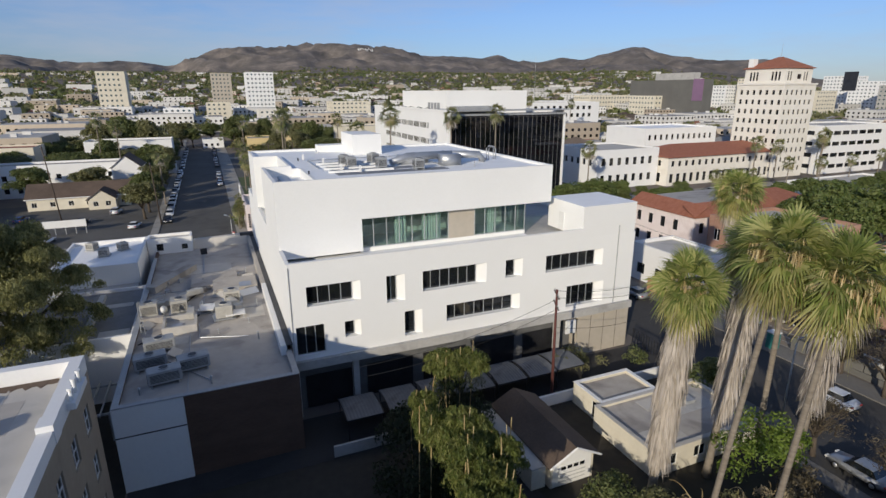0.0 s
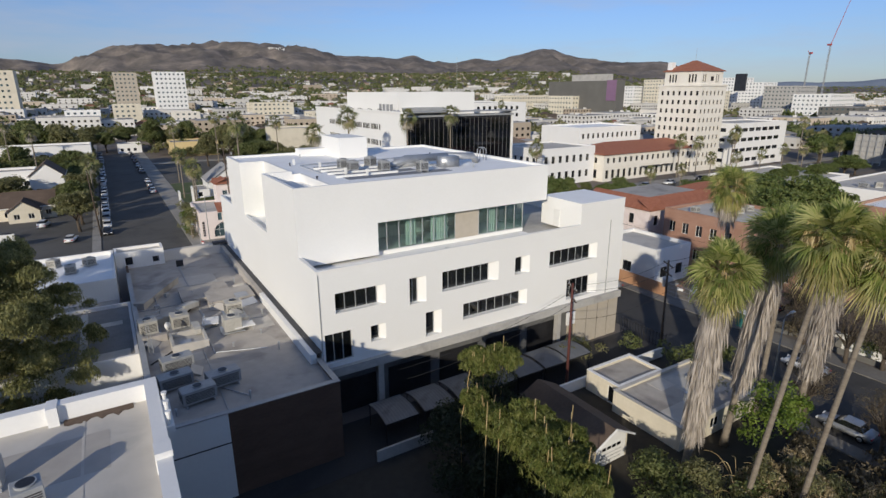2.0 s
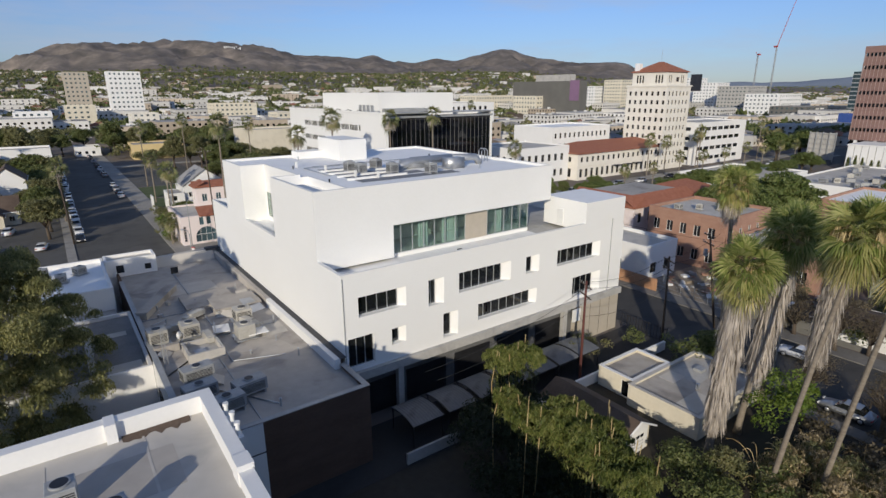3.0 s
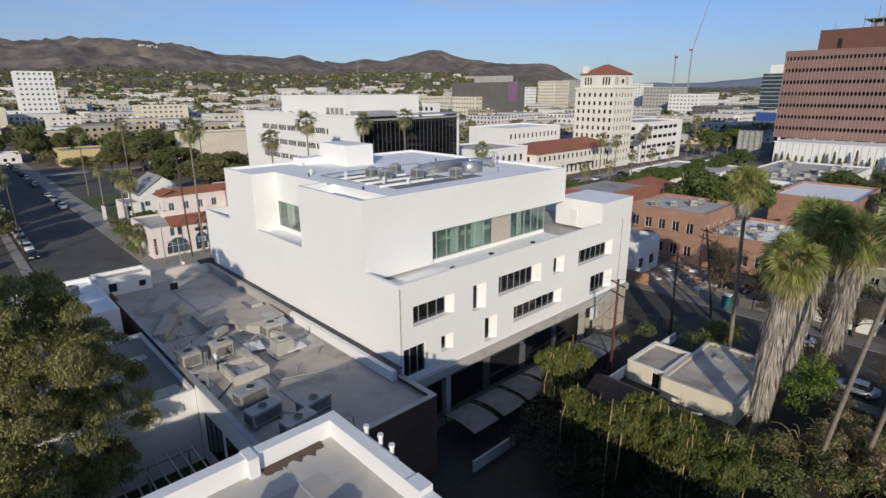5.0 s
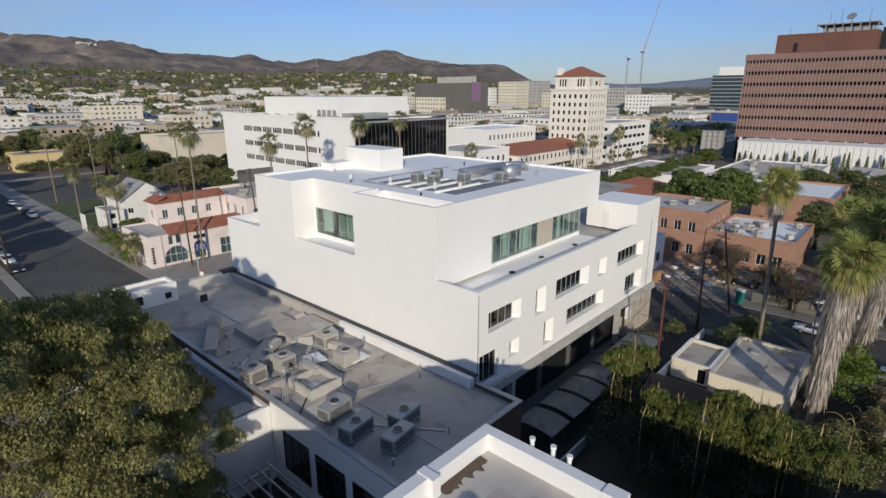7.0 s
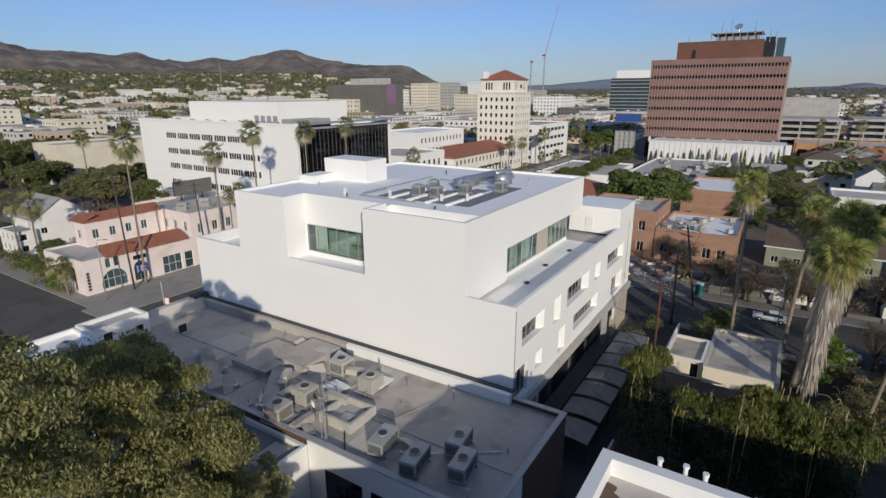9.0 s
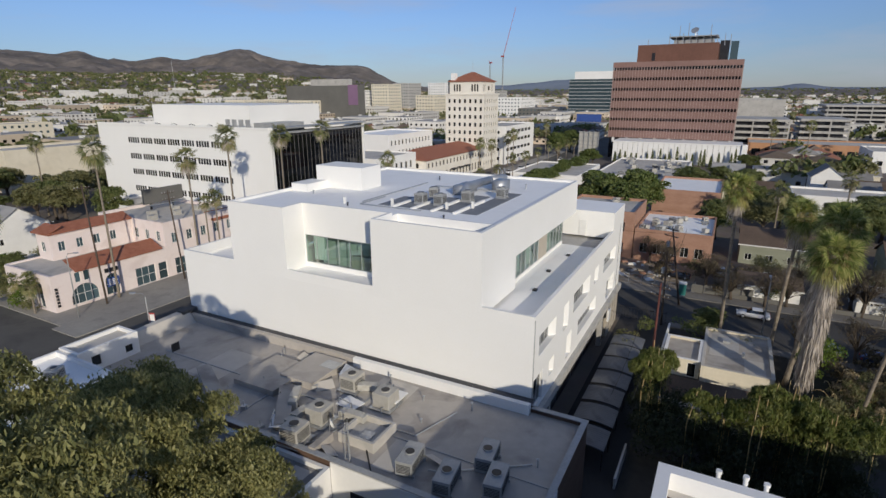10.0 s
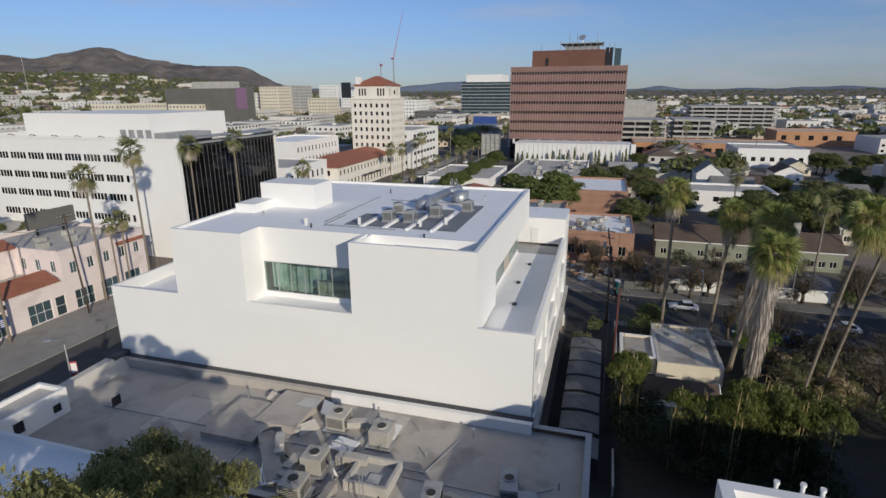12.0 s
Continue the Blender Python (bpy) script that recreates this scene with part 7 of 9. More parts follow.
for k in range(7):
    bm = bmesh.new()
    tube(bm, [(0.2, 12 + 6.5 * k, OH - 0.1), (-0.8, 12 + 6.5 * k, OH + 0.3), (-1.4, 12 + 6.5 * k, OH + 0.1)], 0.08, 5)
    part("flood_arm", bm, METAL_DARK, of)

flat_building("office_annex", 44.5, 149.0, 56.1, 178.0, 6.5, STUCCO_OFF, ROOF_PALE, "low white annex at the foot of the office", parapet=0.6)

# ---- hotel tower ----
tw = thing("hotel_tower", 186.0, 132.5, 0, "cream stucco hotel tower with red tiled hipped roof", "building")
TW, TD = 16.6, 18.5
lv = [round(2.2 + 3.35 * v, 3) for v in range(9)]
wall(tw, "wall", 0, 0, 0, 0, TW, 32.4, 0.4, HOTEL, rows(TW, 1.3, TW - 0.6, 2.5, 1.1, lv, 1.65, 1, 0.25), far=True)
wall(tw, "wall", 0, TD, 0, -90, TD, 32.4, 0.4, HOTEL, rows(TD, 1.3, TD - 0.6, 2.55, 1.1, lv, 1.65, 1, 0.25), far=True)
wall(tw, "wall", TW, 0, 0, 90, TD, 32.4, 0.4, HOTEL)
wall(tw, "wall", TW, TD, 0, 180, TW, 32.4, 0.4, HOTEL)
npart(tw, "cornice", [(-0.35, -0.35, 32.4, TW + 0.35, TD + 0.35, 33.0)], HOTEL)
up = rows(14, 1.2, 4.2, 1.3, 0.8, [0.9], 3.0, 1, 0.25) + [(6.2, 1.4, 2.2, 1.7, 1, 0.25, 1)] + rows(14, 9.6, 12.8, 1.3, 0.8, [0.9], 3.0, 1, 0.25)
wall(tw, "upper_wall", 1.3, 1.3, 33.0, 0, 14.0, 5.2, 0.4, HOTEL, up)
wall(tw, "upper_wall", 1.3, 17.2, 33.0, -90, 15.9, 5.2, 0.4, HOTEL, rows(15.9, 2.0, 5.4, 1.3, 0.8, [0.9], 3.0, 1, 0.25) + rows(15.9, 10.6, 14.0, 1.3, 0.8, [0.9], 3.0, 1, 0.25))
wall(tw, "upper_wall", 15.3, 1.3, 33.0, 90, 15.9, 5.2, 0.4, HOTEL)
wall(tw, "upper_wall", 15.3, 17.2, 33.0, 180, 14.0, 5.2, 0.4, HOTEL)
bm = bmesh.new()
hip_roof(bm, 1.3, 1.3, 15.3, 17.2, 38.2, 42.2, 0.7)
part("roof", bm, TILE, tw, "red clay tile hipped roof")
npart(tw, "chimney", [(1.5, 14.5, 38.2, 3.6, 16.6, 41.6)], STUCCO_OFF)
bm = bmesh.new()
tube(bm, [(8.3, 9.2, 42.0), (8.3, 9.2, 47.0)], 0.06, 5)
part("flagpole", bm, STEEL, tw)


# ---- red granite tower and its podium ----
rt = thing("office_tower", 264.0, 35.4, 0, "red-brown granite office tower with ribbon windows", "building")
RD, RW = 59.1, 40.0
npart(rt, "core", [(0.6, 0.6, 0, RW - 0.6, RD - 0.6, 47.0)], GLASS_BLACK, "dark recessed window band")
for k in range(7):
    z0 = 10.6 + 4.98 * k
    npart(rt, "spandrel", [(0, 0, z0, RW, RD, z0 + 3.55)], GRANITE, "red granite spandrel")
    bm = bmesh.new()
    for j in range(44):
        yy = 0.25 + (RD - 0.5) * j / 43
        box(bm, 0.05, yy - 0.22, z0 + 3.55, 0.55, yy + 0.22, z0 + 4.98)
    part("window_pier", bm, GRANITE, rt)
    rt.children[-1]["kind"] = "stuff"
npart(rt, "parapet", [(-0.1, -0.1, 45.46, RW, RD + 0.1, 48.0)], GRANITE)
bm = bmesh.new()
box(bm, -0.16, -0.06, 10.6, 0.0, 0.06, 45.4)
rib_me = finish(bm, GRANITE_PALE, "rib")
for j in range(44):
    attach("rib", rib_me, rt, "", (0, 0.25 + (RD - 0.5) * j / 43, 0))
for j in range(30):
    attach("rib", rib_me, rt, "", (0.25 + (RW - 0.5) * j / 29, 0, 0), 90)
npart(rt, "penthouse", [(5.0, 11.6, 48.0, 34.0, 48.6, 56.2)], GRANITE_DARK, "brown granite rooftop penthouse")
npart(rt, "lift_house", [(16.0, 7.6, 48.0, 30.0, 11.5, 57.8)], METAL_DARK, "dark clad lift housing")
npart(rt, "glass_fin", [(20.0, 3.4, 48.0, 34.0, 6.8, 57.6)], GLASS_BLUE, "teal glass stair enclosure")
npart(rt, "roof_plant", [(12.0, 14.6, 56.2, 26.0, 32.6, 58.6)], STEEL_PAINT, "grey rooftop plant")
npart(rt, "plant_deck", [(9.0, 12.6, 59.6, 27.0, 34.6, 60.0)], STEEL_PAINT, "grey steel equipment deck")
for k in range(8):
    npart(rt, "deck_post", [(9.0, 12.6 + 3.1 * k, 56.2, 9.3, 12.9 + 3.1 * k, 60.0 + 1.2 * (k % 2))], STEEL)
npart(rt, "service_door", [(4.9, 40.0, 48.6, 5.0, 41.6, 52.4)], METAL_DARK)
for k, (ay, ah) in enumerate(((44.5, 2.0), (7.0, 3.0), (9.5, 3.5), (26.0, 4.0), (30.0, 3.0), (16.0, 3.0))):
    bm = bmesh.new()
    base = 60.0 if k > 2 else 55.0
    tube(bm, [(9.0, ay, base), (9.0, ay, base + ah + 2)], [0.18, 0.12], 6)
    part("antenna", bm, STEEL, rt)
bm = bmesh.new()
tube(bm, [(24, 24, 60.0), (24, 24, 63.0)], [0.3, 0.2], 8)
tube(bm, [(24, 24, 62.8), (22.8, 24.3, 63.8)], [0.3, 1.9], 14)
part("dish", bm, STEEL, rt)
npart(rt, "undercroft", [(1.5, 1.0, 8.0, RW - 1, RD - 1, 10.6)], METAL_DARK)
for k in range(9):
    npart(rt, "column", [(0.2, 0.6 + 6.9 * k, 8.0, 1.2, 1.8 + 6.9 * k, 10.6)], STUCCO_OFF)
pd = thing("tower_podium", 245.0, 31.0, 0, "white fluted concrete podium below the red tower", "building")
npart(pd, "wall_core", [(0.4, 0.4, -2, 19.0, 57.0, 9.4)], CONCRETE)
for k in range(24):
    npart(pd, "flute", [(0.0, 0.1 + 2.37 * k, 0.5, 0.42, 2.3 + 2.37 * k, 9.8)], STUCCO_OFF)
npart(pd, "coping", [(-0.2, 0, 9.8, 19.0, 57.2, 10.3)], STUCCO_OFF)
npart(pd, "pier", [(-0.8, -2.0, -1, 3.0, 0.2, 10.5)], STUCCO_OFF)


def cypress(x, y, h, grp="cypress row"):
    t = thing("cypress", x, y, 0, "narrow dark green cypress before the podium", "tree", grp)
    if "cy" not in TREE_KINDS:
        g = np.random.default_rng(3)
        k = 420
        f = g.uniform(0, 1, k)
        a = g.uniform(0, 2 * math.pi, k)
        rr = 0.75 * np.sin(np.clip(1 - f, 0.02, 1) ** 0.7 * 1.5) * g.uniform(0.6, 1.1, k)
        c = np.stack([np.cos(a) * rr, np.sin(a) * rr, 0.4 + f * 6.6], 1)
        TREE_KINDS["cy"] = quad_mesh("foliage", leaf_quads(g, c, np.stack([np.cos(a), np.sin(a), 0 * a], 1), 0.3), LEAF_DARK)
    o = attach("foliage", TREE_KINDS["cy"], t)
    o.scale = (1, 1, h / 7.0)
    bm = bmesh.new()
    tube(bm, [(0, 0, -0.2), (0, 0, h * 0.7)], [0.12, 0.04], 6)
    part("trunk", bm, BARK, t)
    return t


cr = random.Random(5)
for k in range(22):
    if cr.random() < 0.88:
        cypress(241.5 + cr.uniform(-0.5, 0.5), 33.0 + 2.5 * k + cr.uniform(-0.6, 0.6), cr.uniform(5.0, 9.0))

# ---- pink shops ----
pk = thing("shop_row", 6.0, 126.0, 0, "pink stucco shop row with red tile eaves and arched windows", "building")
wall(pk, "wall", 0, 0, 0, 0, 20.0, 6.2, 0.4, PINK, [(2.6, 0.5, 4.4, 3.2, 4, 0.3, 2), (8.2, 0.4, 2.4, 3.6, 2, 0.3, 2), (13.6, 0.2, 3.8, 3.3, 3, 0.3, 2), (18.0, 0.2, 1.8, 3.2, 1, 0.3, 2), (3.6, 4.1, 0.9, 1.7, 1, 0.2, 1), (5.0, 4.1, 0.9, 1.7, 1, 0.2, 1)], fmat=WOOD_WHITE, gmat=GLASS_BLUE)
wall(pk, "wall", 0, 14.0, 0, -90, 14.0, 6.2, 0.4, PINK, [(9.5, 0.4, 1.6, 4.2, 1, 0.3, 2), (3.0, 1.0, 2.0, 2.2, 2, 0.3, 2)], fmat=WOOD_WHITE, gmat=GLASS_BLUE)
wall(pk, "wall", 20.0, 0, 0, 0, 17.0, 10.6, 0.4, PINK, [(1.5, 0.2, 3.6, 3.2, 3, 0.3, 2), (6.5, 0.2, 3.6, 3.2, 3, 0.3, 2), (11.5, 0.2, 3.6, 3.2, 3, 0.3, 2)] + rows(17, 1.5, 16, 3.2, 1.2, [6.4], 1.9, 2, 0.2), fmat=WOOD_WHITE, gmat=GLASS_BLUE)
wall(pk, "wall", 20.0, 20.0, 0, -90, 20.0, 10.6, 0.4, PINK, rows(20, 1.5, 19, 3.2, 1.2, [6.9], 1.9, 2, 0.2), fmat=WOOD_WHITE, gmat=GLASS_BLUE)
wall(pk, "wall", 37.0, 0, 0, 90, 20.0, 10.6, 0.4, PINK)
wall(pk, "wall", 37.0, 20.0, 0, 180, 17.0, 10.6, 0.4, PINK)
npart(pk, "roof", [(20.2, 0.2, 9.7, 36.8, 19.8, 10.0)], ROOF_PALE)
wall(pk, "wall", 20.0, 14.0, 0, 180, 19.6, 6.2, 0.4, PINK)
npart(pk, "roof", [(0.4, 0.4, 5.6, 20.0, 13.6, 5.9)], ROOF_PALE)
wall(pk, "upper_wall", 5.5, 9.5, 5.9, 0, 14.5, 4.7, 0.3, PINK, rows(14.5, 1.2, 13.8, 3.0, 1.1, [1.4], 1.7, 2, 0.12), fmat=WOOD_WHITE, gmat=GLASS_BLUE)
wall(pk, "upper_wall", 5.5, 13.9, 5.9, -90, 4.4, 4.7, 0.3, PINK, [(1.4, 1.4, 1.2, 1.7, 2, 0.12, 1)], fmat=WOOD_WHITE, gmat=GLASS_BLUE)
wall(pk, "upper_wall", 20.0, 13.9, 5.9, 180, 14.2, 4.7, 0.3, PINK)
npart(pk, "upper_roof", [(7.0, 11.0, 10.6, 20.0, 13.6, 11.3)], ROOF_GREY, "grey flat roof behind the tile eaves")
# arched heads over the wide shop window and the doorway
for ax0, aw, az0, ah in ((2.6, 4.4, 0.5, 3.2), (8.2, 2.4, 0.4, 3.6)):
    rad = aw / 2
    zs = az0 + ah - rad
    for sd in (-1, 1):
        bm = bmesh.new()
        ring = [(ax0 + rad + sd * rad, zs + rad)] + [(ax0 + rad + sd * rad * math.cos(radians(a)), zs + rad * math.sin(radians(a))) for a in range(0, 91, 10)]
        fr_ = [bm.verts.new((px, 0.004, pz)) for px, pz in ring]
        bk_ = [bm.verts.new((px, 0.25, pz)) for px, pz in ring]
        bm.faces.new(fr_)
        bm.faces.new(bk_)
        for i in range(len(ring)):
            j = (i + 1) % len(ring)
            bm.faces.new((fr_[i], fr_[j], bk_[j], bk_[i]))
        part("arch_spandrel", bm, PINK, pk)


def tile_eave(x0, y0, x1, y1, z, run, rise, along):
    bm = bmesh.new()
    if along == "x":
        a = [(x0, y0 - 0.5, z), (x1, y0 - 0.5, z), (x1, y0 + run, z + rise), (x0, y0 + run, z + rise)]
    else:
        a = [(x0 - 0.5, y1, z), (x0 - 0.5, y0, z), (x0 + run, y0, z + rise), (x0 + run, y1, z + rise)]
    lo = [bm.verts.new(p) for p in a]
    hi = [bm.verts.new((p[0], p[1], p[2] + 0.16)) for p in a]
    bm.faces.new(lo)
    bm.faces.new(hi)
    for i in range(4):
        bm.faces.new((lo[i], lo[(i + 1) % 4], hi[(i + 1) % 4], hi[i]))
    return bm


part("tile_eave", tile_eave(3.6, 0.0, 19.0, 0, 6.0, 2.6, 1.5, "x"), TILE, pk, "red clay tile eave")
part("tile_eave", tile_eave(5.0, 9.5, 20.0, 0, 10.5, 2.0, 1.1, "x"), TILE, pk, "red clay tile eave")
part("tile_eave", tile_eave(5.5, 9.1, 0, 14.2, 10.5, 2.0, 1.1, "y"), TILE, pk, "red clay tile eave")
part("tile_eave", tile_eave(30.5, 0.0, 37.0, 0, 8.8, 1.8, 1.5, "x"), TILE, pk, "red clay tile eave")
for sx, sw in ((8.4, 2.0),):
    npart(pk, "shop_sign", [(sx, -0.22, 1.9, sx + sw, -0.12, 3.4)], BLUE_SIGN, "blue shop sign")
    for k in range(4):
        npart(pk, "sign_bar", [(sx + 0.2, -0.25, 2.1 + 0.3 * k, sx + sw - 0.2 - 0.2 * (k % 2), -0.22, 2.25 + 0.3 * k)], WOOD_WHITE)
for k in range(3):
    npart(pk, "sign_letter", [(8.3 + 0.8 * k, -0.15, 4.4, 8.9 + 0.8 * k, -0.02, 5.1)], METAL_DARK)
for k in range(6):
    npart(pk, "sign_letter", [(0.35, -0.12, 1.0 + 0.55 * k, 0.75, -0.02, 1.4 + 0.55 * k)], METAL_DARK)
for k in range(5):
    npart(pk, "roof_box", [(22.0 + 2.6 * k, 6.0 + (k % 2) * 4, 10.0, 23.4 + 2.6 * k, 7.4 + (k % 2) * 4, 10.9)], HVAC)
bb = thing("roof_billboard", 33.0, 140.0, 10.0, "dark double billboard on posts above the shops", "billboard")
for bx in (0.5, 5.5):
    npart(bb, "post", [(bx - 0.15, -0.15, 0, bx + 0.15, 0.15, 2.0)], METAL_DARK)
npart(bb, "panel", [(-1.0, -0.3, 1.6, 8.0, 0.3, 4.6)], GREY_SCREEN)
npart(bb, "catwalk", [(-1.0, -1.1, 1.3, 8.0, -0.3, 1.45)], STEEL)

# ---- houses and smaller buildings of the town, first ring ----
gable_house("timber_house", 25.6, 164.0, 90, 11.0, 11.5, 7.0, 11.0, WOOD_WHITE, SHINGLE_PALE, "white two-storey timber house with grey gabled roof", wins=3, two=True)
flat_building("house_porch", 10.2, 163.0, 14.0, 171.0, 5.2, WOOD_WHITE, SHINGLE_PALE, "two-storey white porch wing with pale roof", parapet=0.15, south=rows(3.8, 0.8, 3.2, 2.0, 1.2, [0.8, 3.2], 1.3, 1), west=rows(8.0, 0.8, 7.4, 2.2, 1.2, [0.8, 3.2], 1.3, 1), fmat=WOOD_WHITE)
flat_building("yellow_shop", 19.0, 302.0, 41.0, 320.0, 7.2, YELLOW_WALL, ROOF_GREY, "yellow low commercial building behind a hedge", parapet=0.5, south=[(16.0, 0.8, 2.4, 2.6, 2, 0.15, 1)], west=rows(18, 3, 15, 6, 1.6, [2.6], 1.4, 2))
flat_building("cream_hall", 57.5, 252.0, 110.0, 271.0, 15.0, CREAM, ROOF_PALE, "large cream windowless hall with grey roof", parapet=0.8)
flat_building("white_apartments", -62.0, 196.0, -27.0, 206.0, 9.6, STUCCO_OFF, ROOF_GREY, "long white two-storey apartment row", south=rows(35, 1.5, 34, 3.4, 1.3, [1.4, 5.2], 1.5, 2), group="white apartment rows")
gable_house("white_house", -20.0, 190.0, 90, 12.0, 8.0, 8.6, 12.0, STUCCO_OFF, SHINGLE, "tall white gabled house with dark roof", wins=3, two=True)
gable_house("brown_bungalow", -46.0, 172.0, 0, 24.0, 10.0, 3.4, 6.6, CREAM, SHINGLE, "wide cream bungalow with brown shingle roof", wins=6)
gable_house("bungalow_porch", -25.0, 168.0, 90, 6.0, 6.5, 3.0, 5.4, CREAM, SHINGLE, "cream gabled bungalow porch with brown roof", wins=1)
flat_building("white_apartments", -42.0, 235.0, -13.0, 248.0, 13.0, STUCCO_OFF, ROOF_PALE, "white two-storey apartment block with pale roof", south=rows(29, 2, 27, 4, 1.6, [5.4, 8.8], 1.5, 2), group="white apartment rows")
flat_building("pale_house", -72.0, 225.0, -55.0, 240.0, 12.5, CREAM, TILE, "cream two-storey house with red flat roof edge", south=rows(17, 1.5, 16, 4, 1.4, [8.8], 1.5, 2))
slab("low_white_shed", -64.0, 150.0, -50.0, 160.0, 0, 3.4, STUCCO_OFF, "low white flat-roofed shed by the car park", "shed", kind="")
wbn = thing("white_banner", -35.5, 140.0, 0, "long white banner board on posts at the car park", "fence")
npart(wbn, "board", [(0, -0.06, 1.6, 8.2, 0.06, 3.2)], WOOD_WHITE)
for k in range(5):
    npart(wbn, "post", [(0.1 + 1.95 * k, 0.06, 0, 0.25 + 1.95 * k, 0.2, 3.3)], STEEL_PAINT)

# brick buildings across the east street
flat_building("brick_apartments", 79.0, 50.8, 95.0, 66.0, 9.8, BRICK, ROOF_PALE, "two-storey red brick building with pale grey roof", south=rows(16, 1.5, 15, 3.2, 1.2, [1.4, 5.6], 1.9, 2), west=rows(15.2, 1.2, 14.6, 2.7, 1.3, [1.2, 5.6], 2.0, 2, 0.2), fmat=WOOD_WHITE)
flat_building("brick_shop", 79.0, 36.0, 98.0, 50.6, 6.6, BRICK, MEMBRANE, "low red brick building with white roof full of ducts", west=rows(14.6, 1.2, 14, 2.6, 1.5, [1.6], 2.0, 2, 0.2), fmat=WOOD_WHITE)
dr = random.Random(12)
for k in range(16):
    copy_thing(unit if k % 3 else cabinet, pose(81 + dr.uniform(0, 15), 37.5 + dr.uniform(0, 12), 6.05, 0, 0, dr.uniform(0, 360))).scale = (0.5 + 0.1 * (k % 4),) * 3
for k in range(4):
    copy_thing(unit, pose(82 + 3 * k, 54 + dr.uniform(0, 8), 9.25, 0, 0, 20 * k)).scale = (0.7, 0.7, 0.7)
flat_building("white_workshop", 64.0, 56.0, 73.0, 68.0, 6.2, STUCCO_OFF, ROOF_PALE, "low white workshop with pale roof across the street", south=rows(9.0, 1.5, 8, 4.0, 1.8, [1.2], 1.8, 2, 0.2), west=rows(12, 1.5, 11, 4.0, 1.8, [1.2], 1.8, 2, 0.2))
of2 = thing("board_fence", 61.5, 52.0, 0.16, "orange-brown timber board fence", "fence")
for k in range(22):
    npart(of2, "board", [(0, 0.42 * k, 0, 0.05, 0.42 * k + 0.38, 2.0)], ORANGE)
# villa with red tiles
vl = thing("tiled_villa", 80.0, 70.0, 0, "cream stucco villa with red tile roof edges", "house")
wall(vl, "wall", 0, 0, 0, 0, 22.0, 8.2, 0.3, PINK, rows(22, 1.5, 21, 3.4, 1.2, [1.2, 5.0], 2.0, 2, 0.2))
wall(vl, "wall", 0, 16.0, 0, -90, 16.0, 8.2, 0.3, PINK, rows(16, 1.5, 15, 3.2, 1.2, [1.2, 5.0], 2.0, 2, 0.2))
wall(vl, "wall", 22.0, 0, 0, 90, 16.0, 8.2, 0.3, PINK)
wall(vl, "wall", 22.0, 16.0, 0, 180, 22.0, 8.2, 0.3, PINK)
npart(vl, "roof", [(2.4, 2.4, 8.4, 19.6, 13.6, 10.0)], ROOF_GREY)
part("tile_eave", tile_eave(-0.5, 0.0, 22.5, 0, 8.2, 2.6, 1.9, "x"), TILE, vl, "red clay tile eave")
part("tile_eave", tile_eave(0.0, -0.5, 0, 16.5, 8.2, 2.6, 1.9, "y"), TILE, vl, "red clay tile eave")
slab("brick_terrace_house", 100.0, 72.0, 118.0, 84.0, 0, 8.0, CREAM, "cream two-storey house behind the villa", "house", kind="")
bm = bmesh.new()
hip_roof(bm, 100.0, 72.0, 118.0, 84.0, 8.0, 10.4, 0.6)
solid("tile_roof", bm, TILE, "red tile hipped roof behind the villa", "roof")

# arcaded building with red tile roof, and its white neighbours
ar = thing("arcade_building", 138.0, 134.0, 0, "cream two-storey arcaded building with red tile roof", "building")
wall(ar, "wall", 0, 0, 0, 0, 54.0, 9.6, 0.4, HOTEL, rows(54, 1.5, 53, 3.0, 1.3, [6.4], 1.8, 1, 0.25) + rows(54, 1.2, 53, 3.0, 1.7, [1.0], 3.0, 1, 0.4))
wall(ar, "wall", 0, 18.0, 0, -90, 18.0, 9.6, 0.4, HOTEL, rows(18, 1.5, 17, 3.0, 1.3, [6.4], 1.8, 1, 0.25) + rows(18, 1.2, 17, 3.0, 1.7, [1.0], 3.0, 1, 0.4))
wall(ar, "wall", 54.0, 0, 0, 90, 18.0, 9.6, 0.4, HOTEL)
wall(ar, "wall", 54.0, 18.0, 0, 180, 54.0, 9.6, 0.4, HOTEL)
npart(ar, "string_course", [(-0.15, -0.15, 4.9, 54.15, 18.0, 5.2)], HOTEL)
bm = bmesh.new()
hip_roof(bm, 0, 0, 54.0, 18.0, 9.6, 12.8, 0.9)
part("roof", bm, TILE, ar, "red clay tile hipped roof")
for k in range(3):
    npart(ar, "awning", [(20.0 + 6 * k, -1.6, 3.9, 23.5 + 6 * k, 0, 4.2)], METAL_DARK, "dark shop awning")
flat_building("white_theatre", 112.0, 138.0, 137.5, 160.0, 12.5, STUCCO_OFF, ROOF_PALE, "white rounded-front hall beside the arcade", south=rows(25, 2, 24, 3.2, 1.6, [2.0, 7.4], 2.4, 1, 0.3), west=rows(22, 2, 21, 3.2, 1.6, [7.4], 2.0, 1, 0.3), far=True)
flat_building("white_block", 150.0, 158.0, 186.0, 180.0, 17.0, STUCCO_OFF, MEMBRANE, "white three-storey block beside the hotel tower", south=rows(36, 1.5, 35, 2.8, 1.3, [4.0, 8.4, 12.6], 2.0, 1, 0.3), far=True)
